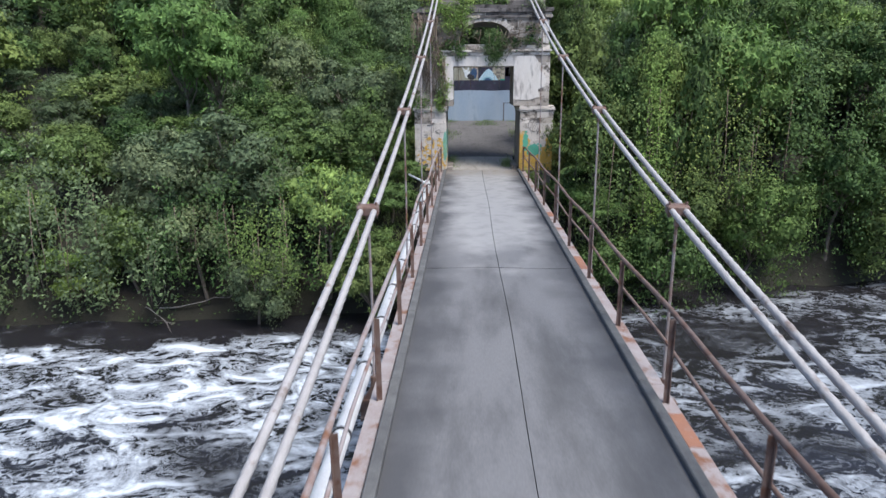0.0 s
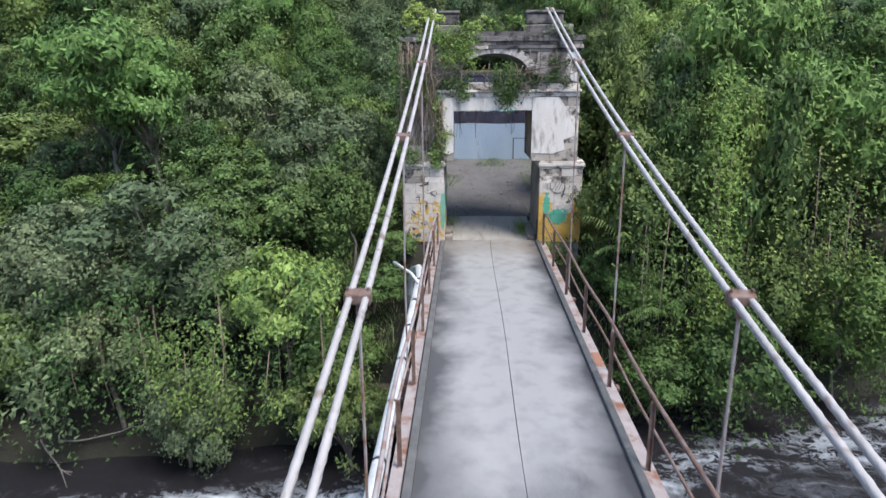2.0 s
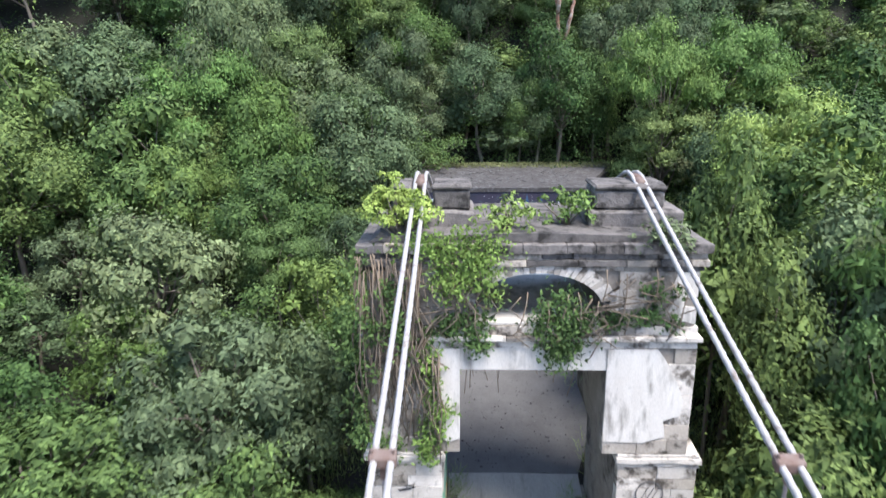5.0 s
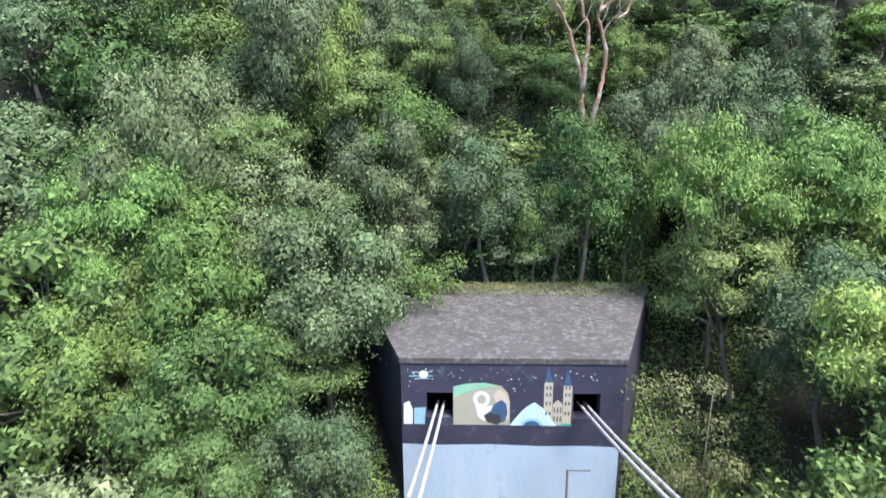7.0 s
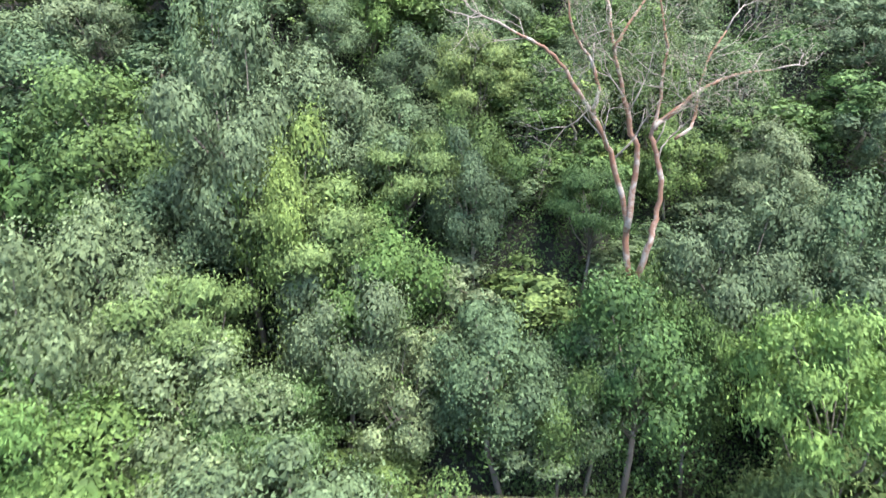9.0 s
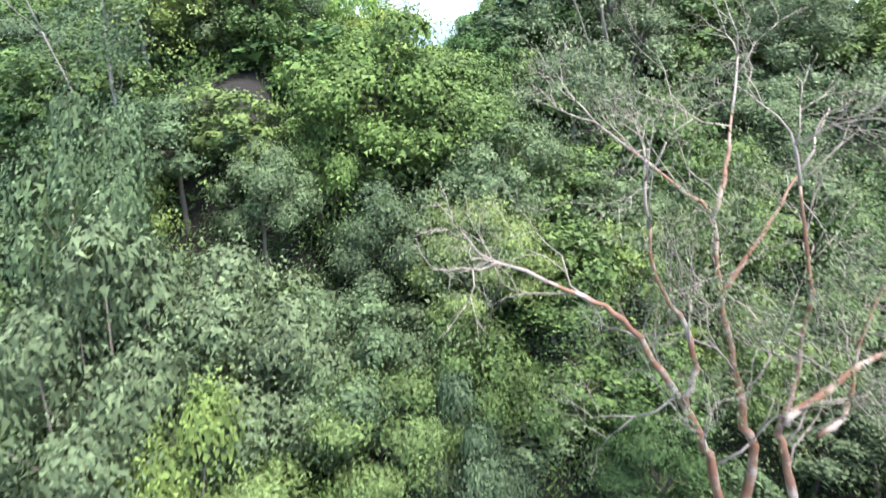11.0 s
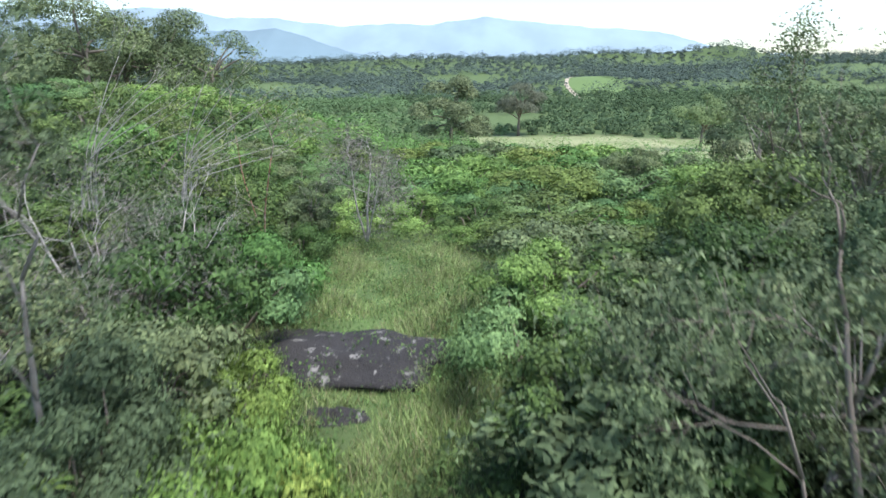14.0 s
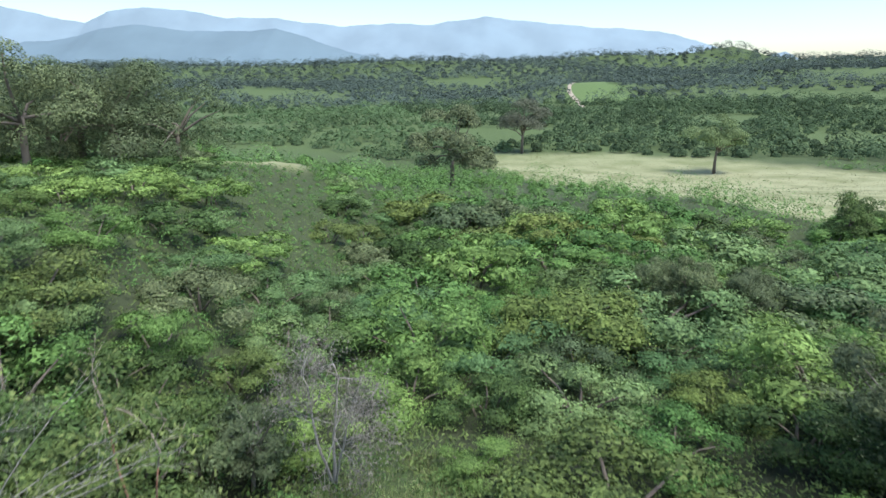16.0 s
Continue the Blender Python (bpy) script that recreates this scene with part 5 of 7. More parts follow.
def make_tree(name, kind, leaf, count, L, W, label, seed, bark, droop=0.25, whole=False, group="trees of the river slope"):
    rs = np.random.RandomState(seed)
    root = thing(name, (0, 0, 0), label, "tree", group)
    cs, rad = crown_shape(rs, kind)
    bm = bmesh.new()
    limbs(bm, rs, cs, 0.11, 6.0)
    t = new("trunk", finish(bm, "trunk", bark, True))
    t.parent = root
    squash = {"flat": 0.34, "tall": 1.0}.get(kind, 0.78)
    v, f = crown_leaves(cs, rad, count, L, W, rs, squash, droop, 0.15 if kind == "sparse" else 0.19, 9, whole, 0.34 if kind == "veil" else 0.05)
    c = new("crown", mesh_arrays("crown", v, f, [leaf]))
    c.parent = root
    return root


def make_bush(leaf, count, L, W, label, seed, group="scrub of the ridge", droop=0.0):
    rs = np.random.RandomState(seed)
    root = thing("bush", (0, 0, 0), label, "bush", group)
    cs, rad = crown_shape(rs, "bush")
    bm = bmesh.new()
    for k in range(5):
        e = Vector(cs[k])
        tube(bm, [(0.1 * rs.randn(), 0.1 * rs.randn(), -0.3), e * 0.5 + Vector((0, 0, 0.1)), e], [0.035, 0.025, 0.01], 5)
    t = new("woody_base", finish(bm, "woody_base", M_BARK, True))
    t.parent = root
    v, f = crown_leaves(cs, rad, count, L, W, rs, 0.7, droop, 0.075, 8)
    c = new("crown", mesh_arrays("crown", v, f, [leaf]))
    c.parent = root
    return root


def scatter(x0, x1, y0, y1, gap, rs, keep):
    """Points with a least distance between them, where keep(x, y) holds."""
    cell, grid, pts = gap / 1.4142, {}, []
    n = int((x1 - x0) * (y1 - y0) / gap ** 2 * 6)
    for x, y in zip(x0 + (x1 - x0) * rs.rand(n), y0 + (y1 - y0) * rs.rand(n)):
        if not keep(x, y):
            continue
        i, j = int(x // cell), int(y // cell)
        if any((px - x) ** 2 + (py - y) ** 2 < gap * gap for a in (-2, -1, 0, 1, 2) for b in (-2, -1, 0, 1, 2) for px, py in grid.get((i + a, j + b), ())):
            continue
        grid.setdefault((i, j), []).append((x, y))
        pts.append((x, y))
    return pts


def tree_set(n, fine, seed, whole=False):
    """The kinds of trees of the slope."""
    a = fine
    return [
        make_tree("broadleaf_tree", "round", M_LEAF, n, 0.20 * a, 0.12 * a, "leafy green broadleaf tree on the river slope", seed + 1, M_BARK, 0.3, whole),
        make_tree("broadleaf_tree", "tall", M_LEAF, n, 0.18 * a, 0.11 * a, "tall dark green broadleaf tree on the slope", seed + 2, M_BARK, 0.3, whole),
        make_tree("creeper_covered_tree", "veil", M_LEAF3, n, 0.18 * a, 0.11 * a, "tree draped in yellow-green climbing vines", seed + 3, M_BARK, 0.9, whole),
        make_tree("acacia_tree", "flat", M_FEATHER, n, 0.26 * a, 0.085 * a, "spreading feathery acacia tree on the slope", seed + 4, M_BARK, 0.1, whole),
        make_tree("small_leaved_tree", "round", M_LEAF2, n, 0.16 * a, 0.10 * a, "dense bluish-green small-leaved tree", seed + 5, M_BARK, 0.3, whole),
        make_tree("creeper_covered_tree", "veil", M_LEAF, n, 0.18 * a, 0.11 * a, "tree hung with trailing green creepers", seed + 6, M_BARK, 0.9, whole),
        make_tree("sparse_tree", "sparse", M_GREYLEAF, int(n * 0.7), 0.13 * a, 0.055 * a, "sparse grey-green tree with thin foliage", seed + 7, M_DEAD, 0.2, whole),
        make_tree("light_green_tree", "flat", M_LIGHT, n, 0.26 * a, 0.10 * a, "fresh light green feathery tree on the slope", seed + 8, M_BARK, 0.1, whole),
        make_tree("grey_green_tree", "round", M_GREYLEAF, n, 0.17 * a, 0.085 * a, "dense grey-green tree with drooping sprays", seed + 9, M_BARK, 0.8, whole),
    ]


TREES, FINE, SMALL = tree_set(4300, 0.80, 10), tree_set(9800, 0.50, 110), tree_set(1900, 1.15, 210)


def plant(k, x, y, z, h, rs, wide=1.0, pool=None, unit=6.0):
    """Sets a copy of a plant of the pool on the ground."""
    s = h / unit
    w = s * wide
    m = Matrix.LocRotScale((x, y, z), Euler((rs.randn() * 0.06, rs.randn() * 0.06, rs.rand() * 6.28)), (w, w, s))
    return copy_thing((pool or TREES)[k], m)


def clear_away(pool):
    """Takes out the patterns that the plants were copied from."""
    for root in pool:
        for o in (*root.children_recursive, root):
            bpy.data.objects.remove(o)


def on_road(x, y):
    if -4.3 < x < 4.6 and -9 < y < 12.6:
        return True
    if 7.5 < y < 24 and 4 < x < 7.6 + 0.3 * max(0, y - 16):
        return True
    # the anchorage block and the ground right before it
    if 11 < y < 19.6 and -3.6 - 0.38 * max(0, y - 12.6) - 1.1 < x < 3.8 + 0.40 * max(0, y - 12.6) + 2.2:
        return True
    return False


def bank_y(x, y):
    return y - float(bank_shift(x)) * max(0.0, min(1.0, (6 - y) / 10))


def wooded(x, y):
    if on_road(x, y) or bank_y(x, y) < -6.3 or bare(x, y) > 0.06:
        return False
    if y > 36 and not (x < -7.3 or (x > 1.2 and y < 41)):
        return False
    if y > 34 and crest_road(x, y) > 0.07:
        return False
    if y > 30.5 and -5.9 < x < -1.3:
        return False
    return abs(x) < 27 or y < 27


# the single crowns that stand out: kind, x, y, height of the top, width
CROWNS = (
    (8, -11.6, -3.6, 3.3, 6.4), (8, -9.6, -3.9, 1.6, 4.2), (8, -13.6, -4.4, 2.6, 4.6), (7, -14.6, 0.9, 8.2, 5.4), (7, -12.9, 0.6, 7.0, 3.6), (4, -11.0, 6.4, 7.4, 4.6),
    (8, -6.9, 1.7, 5.6, 4.8), (4, -5.2, 2.4, 5.4, 3.0), (0, -7.6, -1.0, 3.0, 4.0), (0, -10.0, -0.2, 4.2, 4.2), (0, -8.2, 11.6, 8.2, 4.6), (1, -11.6, 14.6, 9.4, 4.2), (0, -18.4, 11.4, 9.8, 5.4),
    (0, -20.4, 3.4, 5.2, 5.0), (0, -18.4, -0.6, 1.6, 4.6), (1, -16.4, 5.2, 6.6, 4.0), (2, -11.8, 12.2, 8.2, 4.4), (2, -9.6, 13.6, 9.9, 4.4), (3, -7.0, 14.4, 6.4, 4.2), (7, -12.9, 15.6, 12.4, 4.6),
    (4, -12.7, 17.4, 15.4, 4.6), (4, -10.6, 19.4, 15.4, 4.4), (3, -8.8, 19.6, 12.9, 4.2), (3, -6.9, 17.9, 10.4, 4.0), (8, -4.9, 20.4, 14.0, 3.9), (4, -3.4, 19.9, 11.6, 3.6), (3, -5.9, 22.2, 15.2, 4.4),
    (1, -1.0, 25.2, 15.4, 3.4), (5, 0.8, 26.8, 17.2, 3.6), (4, 2.2, 20.2, 11.5, 3.3), (5, 1.3, 19.9, 10.4, 3.0), (8, -5.6, 23.8, 19.0, 4.8), (8, -7.8, 22.4, 20.0, 4.6), (2, -6.2, 21.4, 17.0, 3.6),
    (3, -3.3, 23.3, 16.3, 3.4), (4, -2.0, 25.3, 17.3, 3.0), (8, -1.1, 23.2, 16.6, 2.8), (3, -1.1, 25.6, 19.3, 3.0), (2, -3.5, 28.5, 23.5, 5.2), (0, -1.7, 29.4, 22.9, 4.2), (2, -4.6, 27.6, 21.8, 3.0), (4, -0.3, 28.0, 21.2, 3.0), (7, -2.6, 31.2, 22.8, 3.0), (7, -3.6, 30.6, 23.0, 2.6), (0, 1.0, 29.2, 20.4, 3.0), (4, 2.6, 29.0, 19.6, 3.2), (5, 4.2, 30.2, 21.4, 3.2), (1, 5.6, 28.6, 20.4, 3.4), (4, 7.2, 30.6, 22.0, 3.6), (8, 8.6, 33.0, 25.0, 4.0), (2, -9.2, 25.4, 21.0, 3.0), (0, -10.8, 27.6, 23.0, 3.4), (4, -6.0, 26.2, 20.8, 2.6),
    (0, 1.2, 31.4, 21.2, 2.6), (4, 1.6, 32.4, 22.9, 2.8), (8, -6.9, 33.4, 25.8, 3.0), (2, -5.6, 30.6, 23.6, 2.4), (8, -9.2, 31.6, 25.2, 3.6), (4, -9.8, 23.8, 22.4, 3.2), (4, 1.6, 34.6, 26.4, 3.4),
    (6, 3.2, 34.0, 27.0, 3.8), (0, 0.0, 35.8, 25.2, 2.4), (4, -0.9, 31.4, 22.2, 2.4), (4, 2.0, 36.4, 24.4, 3.0), (0, 5.4, 35.0, 26.6, 3.8),
    (1, 5.2, 3.9, 8.6, 3.0), (4, 7.0, 2.8, 8.6, 4.2), (7, 9.4, 1.6, 9.3, 4.6), (1, 5.8, 1.2, 6.6, 3.0), (5, 6.9, -0.4, 6.3, 3.2), (2, 7.7, -1.6, 5.9, 2.6), (7, 11.2, -0.2, 6.4, 5.0), (0, 9.3, -1.0, 7.4, 4.0),
    (1, 13.6, 1.6, 5.6, 5.0), (0, 17.0, 3.4, 7.0, 5.4), (0, 21.5, 5.0, 8.0, 6.0), (5, 12.8, 4.6, 8.8, 4.6), (7, 7.6, 17.6, 12.9, 3.8), (7, 10.0, 17.9, 13.1, 4.4), (7, 9.5, 11.2, 9.9, 4.4),
    (0, -3.6, -0.9, -0.3, 1.7), (5, 3.9, -0.8, -0.1, 1.6), (0, -4.3, -2.2, 0.0, 2.6), (5, -4.4, 0.4, 1.8, 2.6), (0, -5.2, -4.2, -1.6, 3.0), (7, 4.9, -1.6, -0.4, 2.4), (5, 4.7, 0.6, 2.6, 2.6), (0, 5.6, -3.4, -2.2, 3.0), (1, 4.9, 5.6, 5.0, 2.6), (1, -4.9, 5.2, 4.2, 2.8),
    (8, 6.3, 22.4, 15.0, 4.4), (8, 8.2, 22.4, 14.2, 4.2), (4, 10.8, 22.6, 15.4, 4.6), (5, 3.6, 21.6, 12.8, 3.4), (5, 9.8, 18.8, 10.8, 3.4), (0, 5.2, 20.6, 12.2, 2.6))
rs = np.random.RandomState(21)
for k, x, y, top, w in CROWNS:
    g = float(ground(x, y)) - 0.15
    h = max(1.8, (top - g) * 1.02)
    fine = y > 8 and h > 3.6
    plant(k, x, y, g, h, rs, w / 4.6 * 6.0 / h, FINE if fine else TREES)
CX, CY, CW = (np.array([c[i] for c in CROWNS], float) for i in (1, 2, 4))
spots = scatter(-30, 30, -7.0, 52, 2.5, rs, lambda x, y: wooded(x, y) and np.min(np.hypot(CX - x, CY - y) - 0.26 * CW) > 0)
for x, y in spots:
    g, c = float(ground(x, y)), float(canopy(x, y))
    h = (c - g) * (0.70 + 0.34 * rs.rand())
    h = min(max(h, 3.4 if 19 < y < 32 else 2.6), 9.0)
    if x > 3 and y < 14:
        p = [0.30, 0.22, 0.09, 0.05, 0.10, 0.18, 0.0, 0.06, 0.0]
    elif y > 30:
        p = [0.34, 0.08, 0.0, 0.0, 0.26, 0.04, 0.12, 0.0, 0.16]
    elif y > 20:
        p = [0.20, 0.08, 0.08, 0.06, 0.32, 0.06, 0.0, 0.02, 0.18]
    else:
        p = [0.26, 0.12, 0.10, 0.14, 0.14, 0.12, 0.0, 0.06, 0.06]
    k = rs.choice(9, p=p)
    near_path = -13 < x < 11 and 9 < y < 41 and h > 4.2
    plant(k, x, y, g - 0.15, h, rs, min(1.7, max(0.85, 4.0 / h)), FINE if near_path else TREES)
SX, SY = np.array(spots).T
low = scatter(-19, 24, 18.5, 35.5, 1.55, rs, lambda x, y: wooded(x, y) and np.min(np.hypot(SX - x, SY - y)) > 1.0 and np.min(np.hypot(CX - x, CY - y) - 0.12 * CW) > 0)
for x, y in low:
    k = rs.choice(9, p=[0.36, 0.06, 0.14, 0.0, 0.26, 0.06, 0.0, 0.0, 0.12])
    plant(k, x, y, float(ground(x, y)) - 0.15, 1.8 + 1.5 * rs.rand(), rs, 1.3 + 0.4 * rs.rand(), SMALL)
far_side = scatter(-46, 42, -2, 24, 3.6, rs, lambda x, y: abs(x) > 30 and bank_y(x, y) > -5.5)
for x, y in far_side:
    plant(rs.choice(9, p=[0.34, 0.16, 0.06, 0.06, 0.18, 0.08, 0.0, 0.08, 0.04]), x, y, float(ground(x, y)) - 0.2, 5.0 + 2.5 * rs.rand(), rs, 1.1, SMALL)
for k, x, y, h in ((0, 3.8, 38.4, 4.2), (4, 5.6, 39.6, 4.4), (4, 6.2, 36.8, 5.2), (0, 5.4, 42.2, 4.8), (4, 7.4, 46.6, 3.4), (6, 9.6, 50.6, 6.6), (4, 10.0, 68.4, 4.6), (8, 12.6, 68.0, 4.2), (4, 8.8, 70.0, 4.2), (0, 12.4, 51.5, 6.2), (6, 9.8, 44.4, 6.2)):
    plant(k, x, y, float(ground(x, y)) - 0.2, h, rs, 1.05, FINE)
clear_away(TREES + FINE + SMALL)

# undergrowth that hides the soil of the slope
rs = np.random.RandomState(24)
n = 170000
ux, uy = -34 + 68 * rs.rand(n), -8 + 58 * rs.rand(n)
ux[:100000], uy[:100000] = -13 + 30 * rs.rand(100000), 18 + 18 * rs.rand(100000)
ok = np.array([wooded(a, b) or (b > 19.6 and b < 36 and crest_road(a, b) < 0.5 and bare(a, b) < 0.3) for a, b in zip(ux, uy)])
ux, uy = ux[ok], uy[ok]
lump = 0.5 + 0.5 * np.sin(ux * 2.1 + np.sin(uy * 1.7)) * np.sin(uy * 2.3 + np.sin(ux * 1.3))
P = np.stack([ux, uy, ground(ux, uy) + (0.12 + 0.7 * lump) * rs.rand(len(ux)) ** 0.5], 1)
v, f = leaf_cloud(P, rs.normal(size=P.shape) * 0.5 + np.array([0, -0.5, 0.8]), 0.13, 0.075, rs, 0.3)
tagged(new("undergrowth", mesh_arrays("undergrowth", v, f, [M_LEAF])), "tangled green undergrowth below the trees", "undergrowth", kind="stuff")

def flank_gap(x, y):
    """The low open stretch on the ridge's flank before the dry grass."""
    return 72 < y < 112 and abs(x + 2.1 + (y - 35.9) * 0.335) < 1.0 + 0.065 * (y - 35.9)


def bush_set(n, a, seed):
    return [
        make_bush(M_SCRUB, n, 0.080 * a, 0.030 * a, "feathery green mimosa scrub bush", seed + 1),
        make_bush(M_SCRUB2, n, 0.080 * a, 0.030 * a, "feathery bluish-green mimosa scrub bush", seed + 2),
        make_bush(M_LEAF, n, 0.060 * a, 0.036 * a, "leafy dark green scrub bush", seed + 3),
        make_bush(M_LEAF2, n, 0.058 * a, 0.034 * a, "dense bluish-green rounded scrub bush", seed + 4),
        make_bush(M_LEAF3, n, 0.060 * a, 0.036 * a, "bright yellow-green leafy scrub bush", seed + 5),
    ]


BUSHES, FARBUSH = bush_set(4600, 0.76, 31), bush_set(1700, 1.1, 61)
rs = np.random.RandomState(22)
near = scatter(-52, 54, 38, 104, 3.2, rs, lambda x, y: crest_road(x, y) < 0.24 and math.hypot(x + 6.0, y - 51.0) > 2.2 and math.hypot(x + 8.8, y - 46.6) > 1.4 and math.hypot(x + 10.6, y - 43.2) > 2.0 and not (wooded(x, y) and y < 52) and not (y < 44 and -8 < x < 1) and abs(x + 2) < 6 + (y - 30) * 0.75 and field_mask(x, y) < 0.3)
near = [p for p in near if not flank_gap(*p)]
near.sort(key=lambda p: p[1])
for x, y in near[:295]:
    g = float(ground(x, y))
    h = (1.2 + 3.2 * rs.rand() ** 1.8) * (0.85 if y < 55 else 1.0)
    k = rs.choice(5, p=[0.10, 0.14, 0.50, 0.24, 0.02] if y < 53 else [0.50, 0.26, 0.10, 0.08, 0.06])
    if x < -14 and y > 62:
        h = 1.3 + 1.2 * rs.rand()
    elif x < -8:
        h, k = min(h, 2.3), 2 if k in (0, 4) else k
    close = y < 68
    plant(k, x, y, g - 0.05, h, rs, min(2.1, 1.15 + 0.45 * rs.rand() + 0.6 / h), BUSHES if close else FARBUSH, 1.75)
for k, x, y, h in ((2, -10.6, 48.6, 3.4), (2, -13.2, 47.6, 3.8), (3, -9.6, 51.4, 2.5), (2, -12.2, 52.2, 3.0), (0, -15.2, 51.2, 3.2), (1, -16.6, 55.2, 2.4), (0, -13.4, 56.4, 2.3), (2, -18.6, 53.6, 3.0)):
    plant(k, x, y, float(ground(x, y)) - 0.05, h, rs, 1.15, BUSHES, 1.75)


def joined_scrub(name, pts, size, count, L, W, leaf, label, seed, category="scrub", tall=1.0, up=0.2):
    rs = np.random.RandomState(seed)
    P, N = [], []
    for x, y in pts:
        g = float(ground(x, y))
        s = size * (0.35 + 1.45 * rs.rand() ** 2.4)
        n = max(4, int(count * (0.8 + 0.4 * rs.rand())))
        d = rs.normal(size=(n, 3)) + np.array([0, -0.25, 0.35])
        d /= np.linalg.norm(d, axis=1, keepdims=True)
        d[:, 2] = np.abs(d[:, 2])
        a = np.arctan2(d[:, 1], d[:, 0])
        lobe = 0.86 + 0.16 * np.sin(3 * a + rs.rand() * 6) * np.sin(4 * d[:, 2] + rs.rand() * 6) + 0.10 * rs.rand(n)
        P.append(np.array([x, y, g + s * 0.15]) + d * lobe[:, None] * np.array([s, s, s * 0.85 * tall]))
        N.append(d + 0.2 * rs.normal(size=(n, 3)) + np.array([0, 0, up]))
    P, N = np.concatenate(P), np.concatenate(N)
    v, f = leaf_cloud(P, N, L, W, rs, 0.0)
    return tagged(new(name, mesh_arrays(name, v, f, [leaf])), label, category, kind="stuff")


rs = np.random.RandomState(23)


def in_view(x, y, m=1.0):
    return abs(x + 2 - y * 0.02) < 8 + (y - 30) * 0.80 * m


n = 120000
ly = 42 + 75 * rs.rand(n) ** 1.5
lx = -2 + (2 * rs.rand(n) - 1) * (8 + (ly - 30) * 0.8)
ok = (crest_road(lx, ly) < 0.3) & (field_mask(lx, ly) < 0.4)
lx, ly = lx[ok], ly[ok]
lump = 0.5 + 0.5 * np.sin(lx * 1.1 + np.sin(ly * 0.9)) * np.sin(ly * 1.2 + np.sin(lx * 0.8))
P = np.stack([lx, ly, ground(lx, ly) + 0.05 + (0.10 + 0.40 * lump) * rs.rand(len(lx)) ** 0.5], 1)
v, f = leaf_cloud(P, rs.normal(size=P.shape) * 0.5 + np.array([0, -0.3, 0.9]), 0.17, 0.08, rs, 0.1)
# The darker leaf colour here puts shade into the gaps between the bushes.
tagged(new("low_scrub", mesh_arrays("low_scrub", v, f, [M_LEAF])), "low scrub in darker green as shade between bushes", "scrub", kind="stuff")
mounds = scatter(-38, -7, 50, 116, 1.15, rs, lambda x, y: in_view(x, y) and crest_road(x, y) < 0.3 and field_mask(x, y) < 0.3)
joined_scrub("low_scrub", mounds, 0.62, 85, 0.15, 0.075, M_SCRUB, "knee-high green scrub on the ridge's flank", 46, tall=1.1, up=0.5)
rest = near[295:] + scatter(-120, 130, 104, 205, 3.6, rs, lambda x, y: in_view(x, y) and field_mask(x, y) < 0.35 and not flank_gap(x, y))
joined_scrub("scrub", rest, 2.4, 300, 0.34, 0.17, M_SCRUB, "low feathery green scrub covering the ridge", 41, tall=1.15, up=0.7)
mid = scatter(-260, 280, 200, 420, 5.4, rs, lambda x, y: in_view(x, y) and field_mask(x, y) < 0.2 and math.sin(x * 0.045 + 1.5 * math.sin(y * 0.03)) * math.sin(y * 0.05 + x * 0.01) < 0.45)
belt = [p for p in mid if p[0] > 18 - 0.35 * (p[1] - 240) and p[1] > 215]
joined_scrub("woods", [p for p in mid if p not in set(belt)], 3.6, 95, 1.05, 0.70, M_FAR, "green bushes and trees of the valley", 42, "trees", up=0.6)
joined_scrub("woods", belt, 4.6, 190, 0.85, 0.6, M_FARDARK, "belt of dark green trees behind the dry meadow", 45, "trees")
far = scatter(-600, 660, 420, 840, 9.5, rs, lambda x, y: in_view(x, y) and math.sin(x * 0.02 + 1.5 * math.sin(y * 0.014)) * math.sin(y * 0.022 + x * 0.006) < 0.5 and far_meadow(x, y) < 0.3 and not (y < 470 and abs(x - 90) < 60 and rs.rand() < 0.75))
joined_scrub("woods", far, 6.2, 130, 1.35, 1.0, M_FARTHER_HAZED, "distant woods of the valley greyed with painted haze", 43, "trees", up=1.0)
hills = scatter(-1050, 1200, 840, 1450, 15.0, rs, lambda x, y: in_view(x, y))
joined_scrub("woods", hills, 9.5, 105, 2.2, 1.8, M_FARTHER_HAZED, "wooded low hills across the valley in painted haze", 44, "trees", up=1.2)

# ---------------------------------------------------------------- single trees
def twigs(bm, p, d, length, r, depth, rs, ends, spread=0.55):
    """A bare branch that forks into finer ones."""
    p, d = Vector(p), Vector(d).normalized()
    a = p + d * length * 0.5 + Vector(rs.randn(3)) * length * 0.05
    b = p + d * length + Vector(rs.randn(3)) * length * 0.08
    tube(bm, [p, a, b], [r, r * 0.8, r * 0.6], 5 if depth < 2 else 6)
    if depth == 0:
        ends.append(b)
        return
    for k in range(2 + (rs.rand() < 0.55)):
        nd = d + Vector(rs.randn(3)) * spread
        nd.z += 0.12
        twigs(bm, a.lerp(b, 0.3 + 0.7 * rs.rand()) if k else b, nd, length * (0.6 + 0.25 * rs.rand()), r * 0.58, depth - 1, rs, ends, spread)


